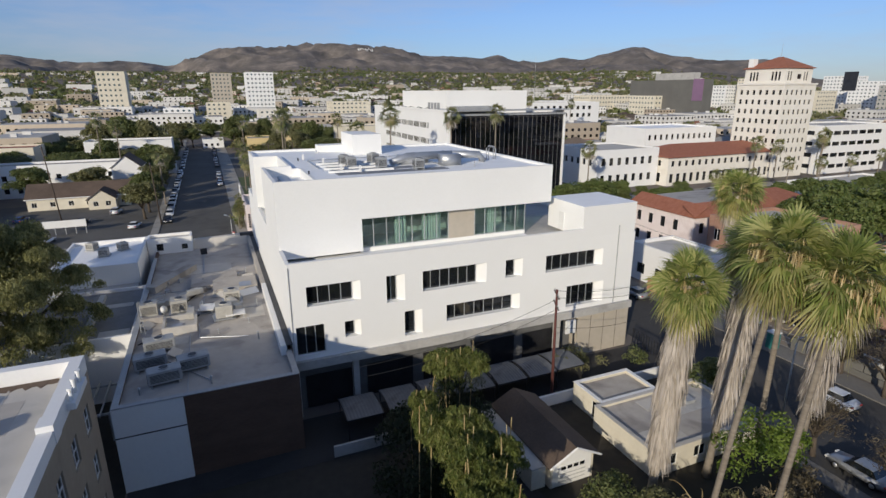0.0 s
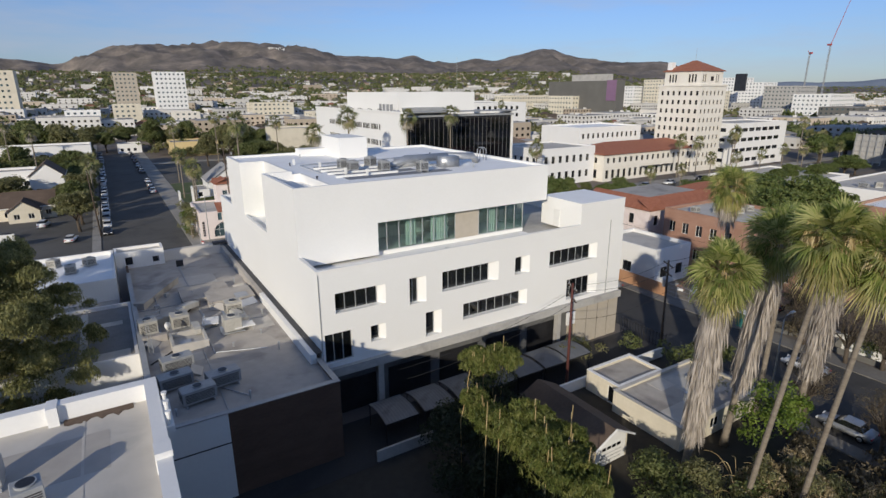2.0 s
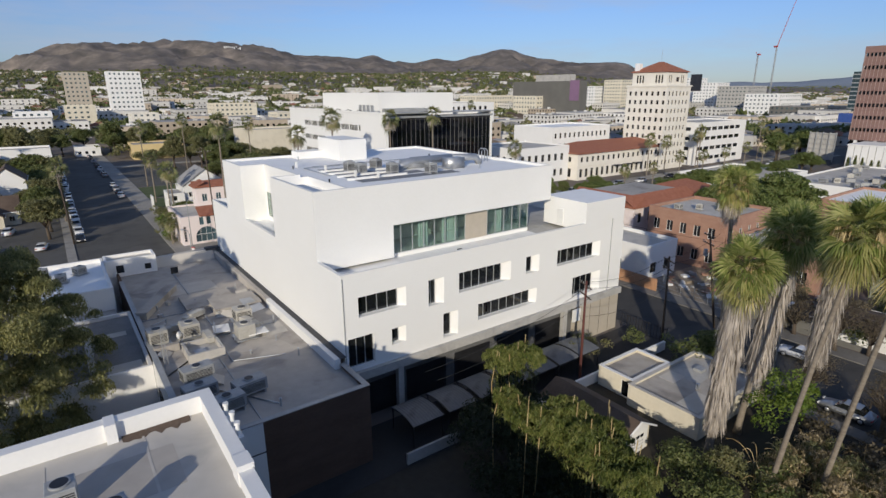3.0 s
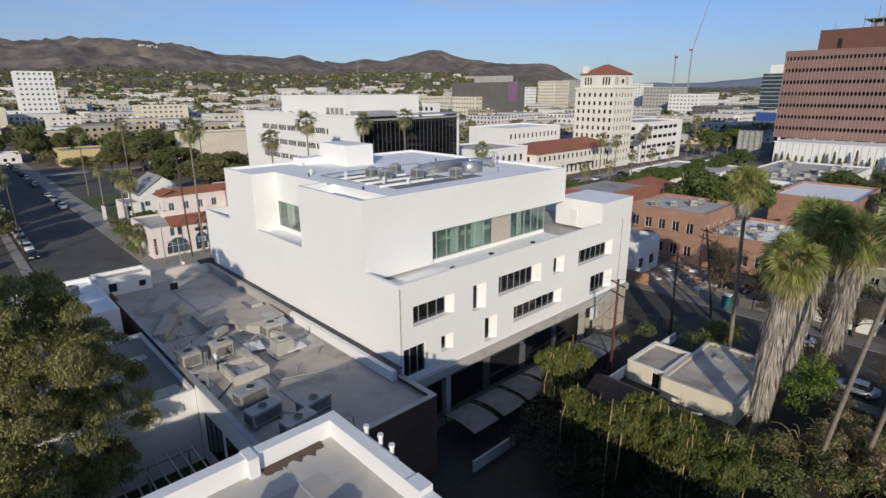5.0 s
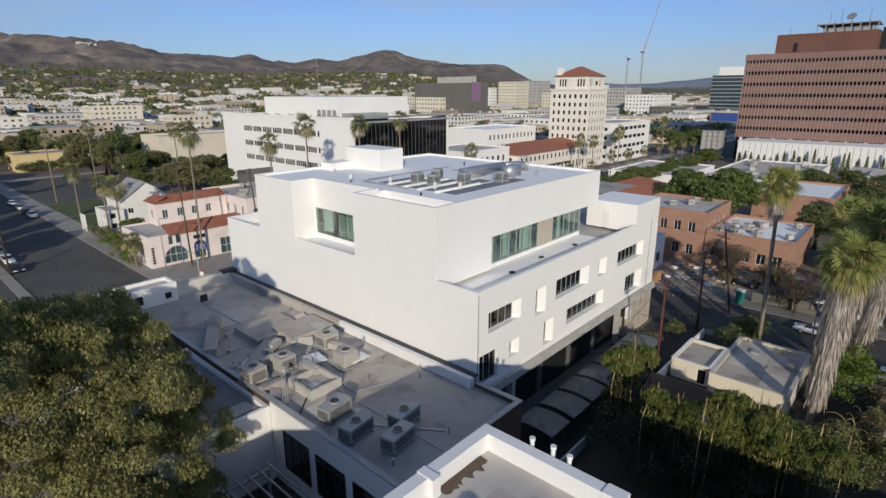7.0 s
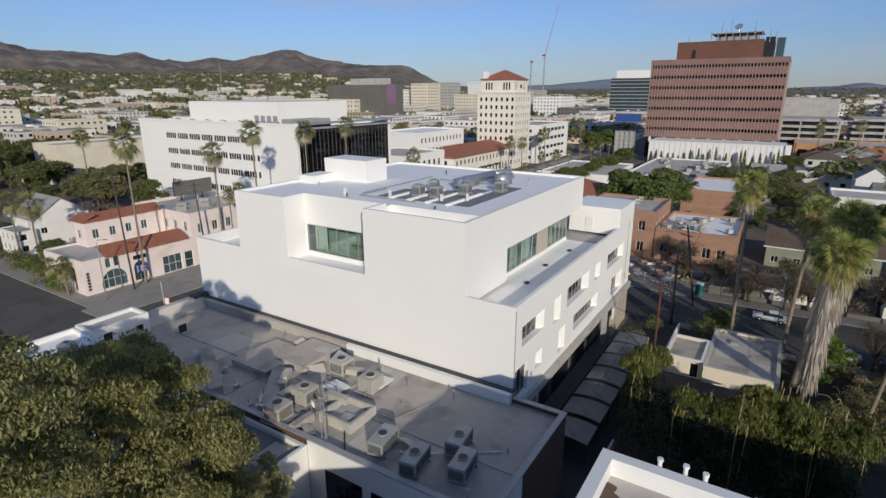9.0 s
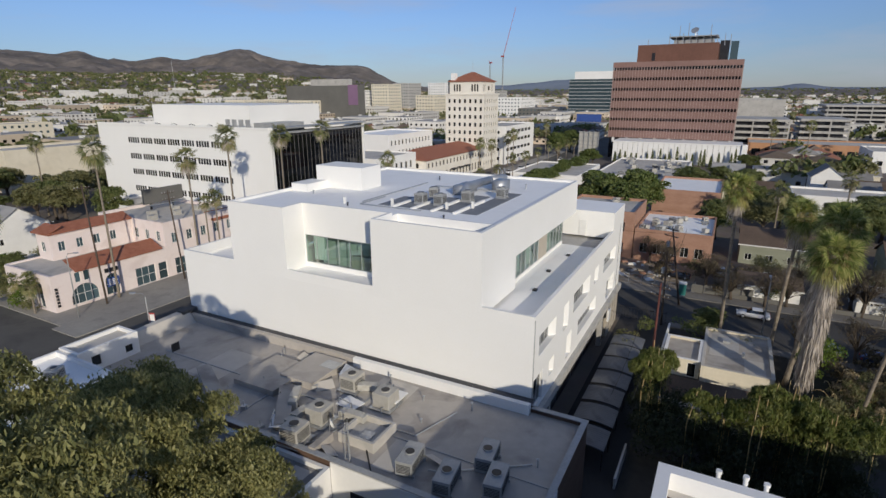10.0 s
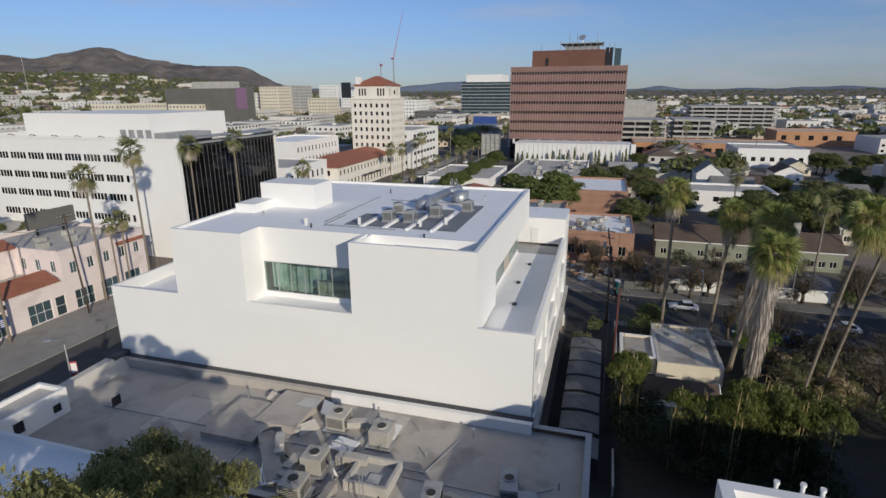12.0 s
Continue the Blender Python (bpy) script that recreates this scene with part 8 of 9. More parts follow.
flat_building("ribbon_office", 209.0, 131.0, 250.0, 150.0, 18.0, STUCCO_OFF, ROOF_PALE, "white office with four bands of windows", south=rows(41, 1.5, 40, 5.0, 4.4, [2.0, 6.2, 10.4, 14.4], 1.5, 4, 0.25), west=rows(19, 1.5, 18, 5, 4.4, [2.0, 6.2, 10.4, 14.4], 1.5, 4, 0.25), far=True)
flat_building("white_corner", 180.0, 285.0, 230.0, 330.0, 24.0, STUCCO_OFF, ROOF_PALE, "white four-storey block with punched windows", south=rows(50, 2, 48, 4.4, 2.2, [5, 10, 15, 19.5], 2.2, 2, 0.3), west=rows(45, 2, 43, 4.4, 2.2, [5, 10, 15, 19.5], 2.2, 2, 0.3), far=True)
flat_building("pale_block", 120.0, 250.0, 165.0, 285.0, 14.0, CREAM, ROOF_PALE, "pale commercial block with two rows of windows", south=rows(45, 2, 43, 4.4, 2.2, [4, 9], 2.2, 2, 0.3), west=rows(35, 2, 33, 4.4, 2.2, [4, 9], 2.2, 2, 0.3), far=True)
bbd = flat_building("screen_building", 398.0, 356.0, 408.0, 447.0, 40.0, GREY_SCREEN, ROOF_GREY, "long dark mesh-clad hall with a purple banner")
npart(bbd, "banner", [(-0.6, 1.0, 22.0, -0.1, 12.0, 40.5)], PURPLE, "tall purple banner")
npart(bbd, "roof_plant", [(2.0, 14.0, 40.0, 9.0, 60.0, 46.0)], CONCRETE)
gt = thing("glass_tower", 640.0, 150.0, -2, "blue-grey glass office slab with white floor bands", "building")
npart(gt, "core", [(0.3, 0.3, 0, 60, 70, 50)], GLASS_BLUE)
for k in range(12):
    npart(gt, "floor_band", [(0, 0, 3.0 + 4.0 * k, 60.3, 70.3, 3.9 + 4.0 * k)], STEEL_PAINT)
npart(gt, "roof_plant", [(8, 20, 50, 50, 66, 59)], STUCCO_OFF)
slab("blue_billboard", 420.0, 132.0, 421.0, 152.0, 10.0, 16.0, BLUE_SIGN, "small blue rooftop advertising billboard", "billboard", kind="")
sf = thing("scaffold_frame", 268.0, 100.0, 0, "grey steel billboard frame beside the podium", "frame")
for k in range(5):
    npart(sf, "post", [(0, 2.6 * k, 0, 0.4, 2.6 * k + 0.4, 13.0)], STEEL_PAINT)
for k in range(6):
    npart(sf, "rail", [(0.05, 0, 2.2 * k + 1.0, 0.35, 10.8, 2.2 * k + 1.3)], STEEL_PAINT)
npart(sf, "sheet", [(0.5, 0.2, 1.0, 0.6, 10.6, 12.6)], CONCRETE)

# sage houses and neighbours to the east
for hx, hy, L, W, wm, rm, lb in ((96.0, 13.0, 18.0, 10.0, SIDING, SHINGLE, "sage-green house with brown shingle roof"), (94.0, -3.5, 11.0, 10.0, SIDING, SHINGLE, "sage-green house with brown roof and chimney"),
                                 (118.0, -24.0, 13.0, 10.0, CREAM, SHINGLE_GREY, "cream bungalow with grey roof"), (165.0, 22.0, 14.0, 11.0, CREAM, SHINGLE, "cream house with brown hipped roof"),
                                 (176.0, -6.0, 13.0, 10.0, WOOD_WHITE, SHINGLE_GREY, "white house with grey gable roof"), (168.0, -36.0, 16.0, 11.0, WOOD_WHITE, SHINGLE_GREY, "white gabled house with grey roof"),
                                 (140.0, -48.0, 16.0, 11.0, STUCCO_OFF, SHINGLE_GREY, "white house with pale grey roof"), (118.0, -55.0, 14.0, 10.0, WOOD_WHITE, SHINGLE_GREY, "white house with pale grey roof")):
    gable_house("cottage", hx - W, hy + L, -90, L, W, 4.2, 6.8, wm, rm, lb, wins=5)
for k, (hx, hy, L, W, rz_) in enumerate(((150.0, -26.0, 11.0, 9.0, 0), (164.0, -24.0, 10.0, 9.0, 90), (182.0, -13.0, 11.0, 9.0, 90), (196.0, 12.0, 12.0, 10.0, 0), (200.0, -8.0, 12.0, 9.0, 90), (206.0, -32.0, 12.0, 10.0, 0), (190.0, -48.0, 12.0, 10.0, 0),
                                      (222.0, -14.0, 12.0, 10.0, 90), (228.0, 8.0, 12.0, 9.0, 0), (186.0, 30.0, 12.0, 10.0, 0), (230.0, -42.0, 13.0, 10.0, 0), (160.0, -62.0, 12.0, 10.0, 90), (212.0, 30.0, 11.0, 9.0, 90))):
    gable_house("cottage", hx, hy, rz_, L, W, 3.6 + 0.3 * (k % 3), 6.4 + 0.4 * (k % 2), (WOOD_WHITE, CREAM, STUCCO_OFF)[k % 3], (SHINGLE_PALE, SHINGLE_GREY, SHINGLE)[k % 3], ("white cottage with pale grey gabled roof", "cream cottage with grey shingle roof", "white cottage with brown shingle roof")[k % 3], wins=1)
for hy, L, rm, lb in ((14.6, 10.0, SHINGLE_GREY, "low white cottage with grey roof behind bare trees"), (31.0, 9.0, SHINGLE, "low white cottage with brown roof behind bare trees")):
    gable_house("cottage", 65.0, hy, -90, L, 8.0, 2.3, 3.3, WOOD_WHITE, rm, lb, wins=3)
slab("chimney", 86.5, 4.0, 87.6, 5.4, 0, 9.2, CONCRETE, "pale brick chimney of the sage house", "chimney", kind="")
flat_building("white_duplex", 140.0, -6.0, 156.0, 18.5, 6.4, STUCCO_OFF, ROOF_PALE, "white flat-roofed duplex with pale grey roof", west=rows(24.5, 2, 23, 5.4, 1.6, [3.2], 1.5, 2, 0.2))
gable_house("white_duplex_gable", 176.0, 2.0, 0, 10.0, 9.0, 7.0, 10.5, WOOD_WHITE, SHINGLE_GREY, "white gabled house behind the duplex", wins=2)
flat_building("brick_warehouse", 124.0, 36.0, 150.0, 53.0, 7.8, BRICK, MEMBRANE, "red brick warehouse with white roof", parapet=0.6)
flat_building("long_low_shop", 162.0, 84.0, 200.0, 110.0, 4.0, STUCCO_OFF, ROOF_PALE, "long low shop roofs beside the boulevard", parapet=0.5)
flat_building("long_low_shop", 170.0, 50.0, 228.0, 80.0, 4.2, STUCCO_OFF, ROOF_PALE, "long low shop roofs below the podium", parapet=0.5)
lr = random.Random(19)
for k in range(26):
    copy_thing(unit if k % 2 else cabinet, pose(172 + lr.uniform(0, 54), 51.5 + lr.uniform(0, 27), 3.7, 0, 0, lr.uniform(0, 360)))
flat_building("orange_shops", 300.0, -55.0, 330.0, 28.0, 7.5, ORANGE, ROOF_PALE, "row of orange stucco shops", west=rows(83, 2, 81, 6, 4, [1.0], 3.5, 3, 0.3), far=True)
flat_building("red_shops", 380.0, -112.0, 410.0, -66.0, 10.0, ORANGE, ROOF_PALE, "orange-red stucco commercial building", west=rows(46, 3, 44, 8, 3, [4.0], 3.0, 2, 0.3), far=True)
flat_building("white_shop", 255.0, -48.0, 285.0, -18.0, 9.0, STUCCO_OFF, ROOF_PALE, "white single-storey shop with windows", west=rows(30, 2, 28, 4, 2, [3.0], 2.0, 2, 0.3), far=True)


def parking_deck(x0, y0, x1, y1, levels, label, fl=3.4):
    g = thing("parking_deck", x0, y0, 0, label, "car park", "parking decks")
    w, d = x1 - x0, y1 - y0
    npart(g, "core", [(2.5, 2.5, 0, w - 2.5, d - 2.5, levels * fl)], METAL_DARK)
    for k in range(levels + 1):
        npart(g, "deck", [(0, 0, k * fl, w, d, k * fl + 1.3)], CONCRETE)
    for k in range(int(d / 9) + 1):
        npart(g, "column", [(0.2, min(k * 9.0, d - 0.8), 0, 0.9, min(k * 9.0, d - 0.8) + 0.7, levels * fl)], CONCRETE)
    return g


parking_deck(330.0, 8.0, 370.0, 52.0, 5, "grey concrete parking deck with open levels")
parking_deck(345.0, -22.0, 385.0, 2.0, 5, "white concrete parking deck with open levels")
parking_deck(470.0, -88.0, 520.0, -23.0, 7, "long grey parking deck with open levels", 3.2)
flat_building("big_box_store", 520.0, 0.0, 640.0, 110.0, 27.0, CONCRETE, ROOF_PALE, "large pale windowless hall", parapet=1.0)

# street palms and trees
for k, (px_, py_, hh) in enumerate(((15.0, 124.2, 25.0), (31.9, 124.8, 22.0), (39.0, 121.8, 25.6), (55.4, 124.0, 24.8), (66.8, 122.0, 25.6), (-13.0, 168.0, 14.0), (9.0, 150.0, 13.0), (10.0, 162.0, 12.0), (9.5, 182.0, 13.0),
                                   (-27.0, 205.0, 20.0), (-35.0, 222.0, 22.0), (12.0, 215.0, 20.0), (30.0, 240.0, 21.0), (45.0, 205.0, 21.0), (98.0, 124.0, 15.0), (168.0, 126.0, 14.0), (176.0, 124.0, 13.0), (196.0, 122.0, 16.0),
                                   (205.0, 128.0, 13.0), (250.0, 124.0, 18.0), (150.0, 240.0, 26.0), (190.0, 260.0, 24.0), (128.0, 8.0, 13.0), (108.0, 24.0, 12.0), (112.0, -22.0, 15.0), (101.0, -18.0, 15.0), (250.0, 20.0, 17.0), (262.0, 5.0, 19.0), (275.0, -30.0, 17.0), (290.0, 18.0, 18.0), (70.0, 6.0, 17.0), (76.0, -14.0, 18.0))):
    palm("street_palm", px_, py_, hh, 2.8, "tall street palm with slender grey trunk", None, 0.0, 0.2, PALM_FAR, k, "street palms")
palm("young_palm", 34.5, 121.6, 14.5, 1.9, "short twin street palm beside the white wall", None, 0.0, 0.16, PALM_FAR, 2, "young palms")
palm("young_palm", 31.8, 121.2, 14.0, 1.6, "short twin street palm beside the white wall", None, 0.0, 0.16, PALM_FAR, 1, "young palms")

TREES = ((-18.0, 178.0, 8.0, 4.6, 0), (-19.0, 222.0, 10.0, 5.5, 0), (42.0, 190.0, 11.0, 6.0, 0), (44.0, 172.0, 11.0, 5.0, 1), (48.0, 205.0, 12.0, 6.0, 0),
         (9.5, 144.0, 5.0, 2.6, 0), (11.0, 149.0, 5.5, 2.8, 1), (72.0, 98.0, 11.0, 6.0, 2), (64.0, 88.0, 9.0, 4.5, 2), (84.0, 104.0, 10.0, 6.0, 2),
         (105.0, 63.0, 14.0, 7.5, 2), (110.0, 54.0, 14.5, 7.5, 2), (100.0, 56.0, 13.0, 6.0, 2), (117.0, 66.0, 13.0, 7.0, 2), (66.0, 15.0, 6.0, 4.0, 3), (66.0, 0.0, 6.5, 4.4, 3), (68.0, 36.0, 6.5, 3.2, 3),
         (104.0, 36.0, 9.5, 5.0, 1), (122.0, 22.0, 9.5, 5.0, 1), (118.0, 2.0, 10.0, 6.0, 0), (126.0, -10.0, 10.0, 6.5, 1), (112.0, -8.0, 9.5, 5.5, 0), (132.0, -22.0, 9.5, 6.0, 1), (150.0, -20.0, 9.5, 6.0, 0), (160.0, -10.0, 9.0, 5.5, 1), (105.0, -35.0, 10.0, 6.5, 0), (130.0, -38.0, 10.0, 6.0, 1),
         (158.0, 32.0, 9.0, 5.5, 0), (172.0, 38.0, 9.0, 5.0, 1), (255.0, 118.0, 11.0, 6.0, 2), (266.0, 122.0, 12.0, 6.5, 2), (278.0, 118.0, 11.0, 6.0, 2), (290.0, 122.0, 12.0, 6.5, 2), (140.0, 205.0, 10.0, 6.0, 2), (152.0, 215.0, 10.0, 6.0, 2), (130.0, 196.0, 9.0, 5.5, 2),
         (75.0, 44.0, 6.5, 3.2, 3), (-32.0, 182.0, 10.0, 5.5, 0), (-48.0, 186.0, 10.0, 6.0, 1), (-66.0, 184.0, 10.0, 6.5, 0), (-75.0, 160.0, 10.0, 6.0, 1), (-58.0, 214.0, 11.0, 6.5, 0), (-46.0, 218.0, 11.0, 6.5, 1), (-30.0, 226.0, 11.0, 6.5, 0))
KINDS = ((LEAF_OLIVE, "dusty olive-green street tree"), (LEAF_DARK, "dark green garden tree with dense crown"), (LEAF_FICUS, "broad rounded green ficus tree"), (LEAF_DRY, "bare brownish winter tree with thin crown"))
for x, y, h, r, k in TREES:
    lf, lb = KINDS[k]
    tree("tree", x, y, h, r, lf, lb, per=30 if k == 3 else 34, size=0.24 if k == 3 else 0.4, variant=int(x) % 2, group="town trees")
hg = row_lobes(64.0, 100.0, 100.0, 104.0, 10, 2.4, 2.0, 77, 1)
hedge_mass("clipped_hedge", hg, 78, LEAF_BRIGHT, "long clipped green hedge before the office", "hedge", per=60, size=0.25)


# construction cranes
def crane(x, y, z, h, jib, rz, tilt, label):
    c = thing("tower_crane", x, y, z, label, "crane", "tower cranes", rz)
    bm = bmesh.new()
    for lx, ly in ((-0.8, -0.8), (0.8, -0.8), (0.8, 0.8), (-0.8, 0.8)):
        box(bm, lx - 0.14, ly - 0.14, 0, lx + 0.14, ly + 0.14, h)
    for i in range(int(h / 3.2)):
        e = 0.8 if i % 2 else -0.8
        for f in (-0.8, 0.8):
            tube(bm, [(-e, f, 3.2 * i), (e, f, 3.2 * i + 3.2)], 0.13, 4)
            tube(bm, [(f, -e, 3.2 * i), (f, e, 3.2 * i + 3.2)], 0.13, 4)
    part("mast", bm, STEEL_PAINT, c, "grey lattice mast")
    bm = bmesh.new()
    tube(bm, [(0, 0, h), (jib * math.cos(radians(tilt)), 0, h + jib * math.sin(radians(tilt)))], [0.6, 0.3], 4)
    part("jib", bm, CRANE_RED, c, "raised red lattice jib")
    bm = bmesh.new()
    box(bm, -4.6, -1.2, h - 0.5, 1.2, 1.2, h + 2.0)
    part("counterweight", bm, CRANE_RED, c)
    return c


crane(945.0, 430.0, 0, 96.0, 86.0, -100, 74, "red luffing tower crane at work")
crane(922.0, 446.0, 0, 84.0, 7.0, 60, 40, "white lattice tower crane mast")

for k, (x, y, h, r) in enumerate(((108.0, 8.0, 11.0, 6.0), (112.0, -4.0, 12.0, 6.5), (110.0, -16.0, 12.0, 6.5), (116.0, -28.0, 12.0, 7.0), (124.0, -16.0, 11.0, 6.0), (104.0, -26.0, 11.0, 6.0), (122.0, 4.0, 10.0, 5.5))):
    tree("tree", x, y, h, r, LEAF_DARK, "dense dark green garden tree behind the sage houses", per=34, size=0.4, variant=k % 2, group="town trees")
for k, (x, y, h, r) in enumerate(((61.0, 27.0, 7.5, 3.6), (63.5, 14.0, 8.0, 4.0), (62.0, 2.0, 8.0, 4.2), (66.0, -10.0, 8.0, 4.4), (45.2, 24.0, 6.5, 3.0), (44.8, 17.5, 6.0, 3.0), (40.5, 12.0, 6.5, 3.4), (36.5, 8.0, 6.5, 3.4), (71.0, 22.0, 7.0, 3.6), (69.0, 43.0, 6.5, 3.0), (77.0, 47.0, 6.0, 2.6), (30.0, 11.5, 6.0, 3.2))):
    tree("tree", x, y, h, r, LEAF_DRY, KINDS[3][1], per=34, size=0.2, variant=k % 2, group="town trees")

# front gardens and hedges along the east street
GARDEN = ((63.5, 34.0, 2.2, 1.6, 2), (64.5, 26.0, 2.6, 1.8, 1), (64.0, 18.0, 2.4, 1.7, 2), (66.0, 10.0, 2.6, 1.9, 2), (65.0, 2.0, 2.2, 1.7, 1), (67.0, -6.0, 2.6, 1.9, 2), (70.0, 36.0, 3.2, 2.2, 2), (72.0, 30.0, 3.0, 2.2, 2), (74.0, 18.0, 3.0, 2.2, 2), (76.0, 12.0, 2.8, 2.0, 0),
          (78.0, 26.0, 3.4, 2.4, 0), (80.0, 6.0, 3.0, 2.2, 2), (73.0, -2.0, 2.8, 2.2, 2), (76.0, -12.0, 3.0, 2.2, 0), (66.0, -14.0, 2.6, 2.0, 2), (70.0, 44.0, 2.6, 1.8, 2), (74.0, 38.0, 2.8, 1.9, 0), (44.0, 16.0, 2.6, 1.5, 2), (44.4, 12.0, 2.4, 1.5, 0), (41.5, 9.0, 2.6, 1.8, 2),
          (36.0, 12.0, 3.0, 2.2, 2), (32.0, 9.0, 3.0, 2.2, 0), (22.0, 11.0, 3.2, 2.4, 1), (40.0, 14.5, 3.4, 2.0, 2), (35.5, 16.0, 3.2, 2.0, 2), (43.4, 37.0, 2.6, 1.3, 1), (42.8, 34.6, 3.0, 1.4, 1), (41.0, 30.0, 2.4, 1.3, 0))
for k, (x, y, z, r, q) in enumerate(GARDEN):
    shrub(x, y, z, r, (LEAF_OLIVE, LEAF_DARK, LEAF_DRY)[q], ("dusty olive-green garden shrub", "dark green clipped garden shrub", "dry brown twiggy garden shrub")[q], 200 + k, per=80, size=0.2)
for k, y0 in enumerate((-18.0, -4.0, 10.0, 24.0)):
    slab("garden_fence", 63.2, y0, 63.4, y0 + 9.0, 0, 0.7, GREY_SCREEN, "low grey garden wall behind the pavement", "wall", kind="")

# trees overhanging the streets and filling the gardens
gr = random.Random(31)
BUILT = [(157, 80, 205, 114), (144, -66, 160, -14), (160, -30, 250, 20), (184, 10, 226, 44), (42, 146, 58, 182), (6, 160, 36, 262), (-14, 118, 6, 430), (9, 160, 27, 184), (14, 277, 43, 299), (55, 249, 112, 274), (-64, 158, -12, 208), (-44, 233, -11, 250), (-12, 96, 9, 430), (54, 126, 94, 192), (4, 118, 46, 148), (-74, 223, -53, 242), (110, 132, 256, 182), (78, 34, 120, 88), (62, 50, 80, 70), (-62, 118, -13, 158), (84, -12, 98, 33), (136, -10, 158, 22), (122, 34, 152, 56), (165, 48, 240, 84)]


def clear_of(x, y, m):
    return not any(a - m < x < c + m and b - m < y < d + m for a, b, c, d in BUILT)


def scatter(n, x0, y0, x1, y1, hs, kinds, m=3.0):
    made = 0
    for _ in range(n * 6):
        x, y = gr.uniform(x0, x1), gr.uniform(y0, y1)
        if not clear_of(x, y, m):
            continue
        h = gr.uniform(*hs)
        lf, lb = KINDS[gr.choice(kinds)]
        tree("tree", x, y, h, h * gr.uniform(0.45, 0.62), lf, lb, per=34, size=0.4, variant=gr.randrange(2), group="town trees")
        made += 1
        if made >= n:
            break


scatter(70, -75, 150, 112, 310, (6.0, 12.0), (0, 0, 1))
scatter(50, 98, -70, 240, 46, (6.0, 10.0), (0, 1, 1))
scatter(14, 96, 86, 130, 120, (5.0, 8.0), (1, 2))
for k in range(11):
    lf, lb = KINDS[k % 2]
    tree("tree", -17.0 + gr.uniform(-0.8, 0.8), 150.0 + 16.5 * k, gr.uniform(7, 10), gr.uniform(3.6, 5.0), lf, lb, per=34, size=0.4, variant=k % 2, group="town trees")
for k, (x, y, h, r) in enumerate(((62.0, 32.0, 5.6, 3.6), (62.5, 24.0, 5.4, 3.4), (64.0, 9.0, 5.8, 4.0), (64.5, -6.0, 6.2, 4.2))):
    tree("tree", x, y, h, r, LEAF_DRY, KINDS[3][1], per=34, size=0.2, variant=k % 2, group="town trees")
for k, (x, y, h, r) in enumerate(((46.4, 34.5, 3.6, 2.6), (83.0, -14.0, 8.0, 4.6))):
    tree("tree", x, y, h, r, LEAF_DARK, KINDS[1][1], per=34, size=0.4, variant=k % 2, group="town trees")

# planted strip, dwarf palms and sign beside the pink shops
for k, (x, y, z, r, q) in enumerate(((4.6, 131.0, 2.0, 1.1, 0), (4.8, 134.5, 2.6, 1.4, 1), (5.0, 138.5, 3.0, 1.5, 0), (6.6, 143.0, 3.0, 1.8, 0), (6.8, 148.0, 3.4, 2.0, 1), (7.0, 154.0, 2.8, 1.8, 0), (7.4, 160.0, 2.4, 1.6, 0), (14.0, 158.0, 3.0, 2.2, 1), (20.0, 156.0, 2.8, 2.2, 0))):
    shrub(x, y, z, r, (LEAF_OLIVE, LEAF_BRIGHT)[q], ("dusty olive-green shrub in the planted strip", "fresh green shrub in the planted strip")[q], 400 + k, per=80, size=0.2)
for k, (x, y, h) in enumerate(((4.4, 129.0, 4.6), (4.9, 130.2, 5.4), (5.2, 136.4, 4.0))):
    palm("dwarf_palm", x, y, h, 1.7, "low clumped fan palm beside the pink wall", None, 0.0, 0.13, PALM_FAR, k, "dwarf palms", 0.16)
slab("white_sign", 6.8, 168.0, 7.1, 171.0, 0, 4.2, WOOD_WHITE, "blank white upright sign panel by the pavement", "sign", kind="")

for k, (x, y, h, r) in enumerate(((38.0, 252.0, 14.0, 5.0), (33.0, 206.0, 8.0, 4.0), (59.0, 214.0, 11.0, 5.0), (43.0, 197.0, 11.0, 5.0), (48.0, 160.0, 9.0, 4.6))):
    lf, lb = KINDS[k % 2]
    tree("tree", x, y, h, r, lf, lb, per=34, size=0.4, variant=k % 2, group="town trees")

# unseen trees added to shade the east street, and the planted, parked-up cross street
for k, (x, y, h, r, q) in enumerate(((43.0, 1.0, 7.0, 3.4, 0), (42.0, -6.0, 7.0, 3.6, 0), (44.0, -13.0, 8.0, 4.0, 1))):
    lf, lb = KINDS[q]
    tree("tree", x, y, h, r, lf, lb, per=34, size=0.4, variant=k % 2, group="town trees")
vr = random.Random(77)
for k in range(10):
    tree("tree", 128.0 + 11.5 * k + vr.uniform(-2, 2), 94.0 + vr.uniform(-1, 1), vr.uniform(6, 9), vr.uniform(3.4, 5.0), LEAF_FICUS, KINDS[2][1], per=34, size=0.4, variant=k % 2, group="town trees")
for k in range(9):
    if vr.random() < 0.8:
        copy_thing(protos[vr.randrange(5)], pose(70.0 + 14.0 * k + vr.uniform(-2, 2), 99.0, 0.045, 0, 0, 0))
    copy_thing(protos[vr.randrange(5)], pose(104.0 + 13.0 * k + vr.uniform(-3, 3), 118.6, 0.045, 0, 0, 180))
    copy_thing(protos[vr.randrange(5)], pose(120.0 + 17.0 * k + vr.uniform(-5, 5), 105.0 + 6.5 * (k % 2), 0.045, 0, 0, 180 * (k % 2)))
slab("median_strip", 112.0, 107.4, 300.0, 109.4, -0.2, 0.2, PAVING, "pale concrete median strip in the cross street", "road")
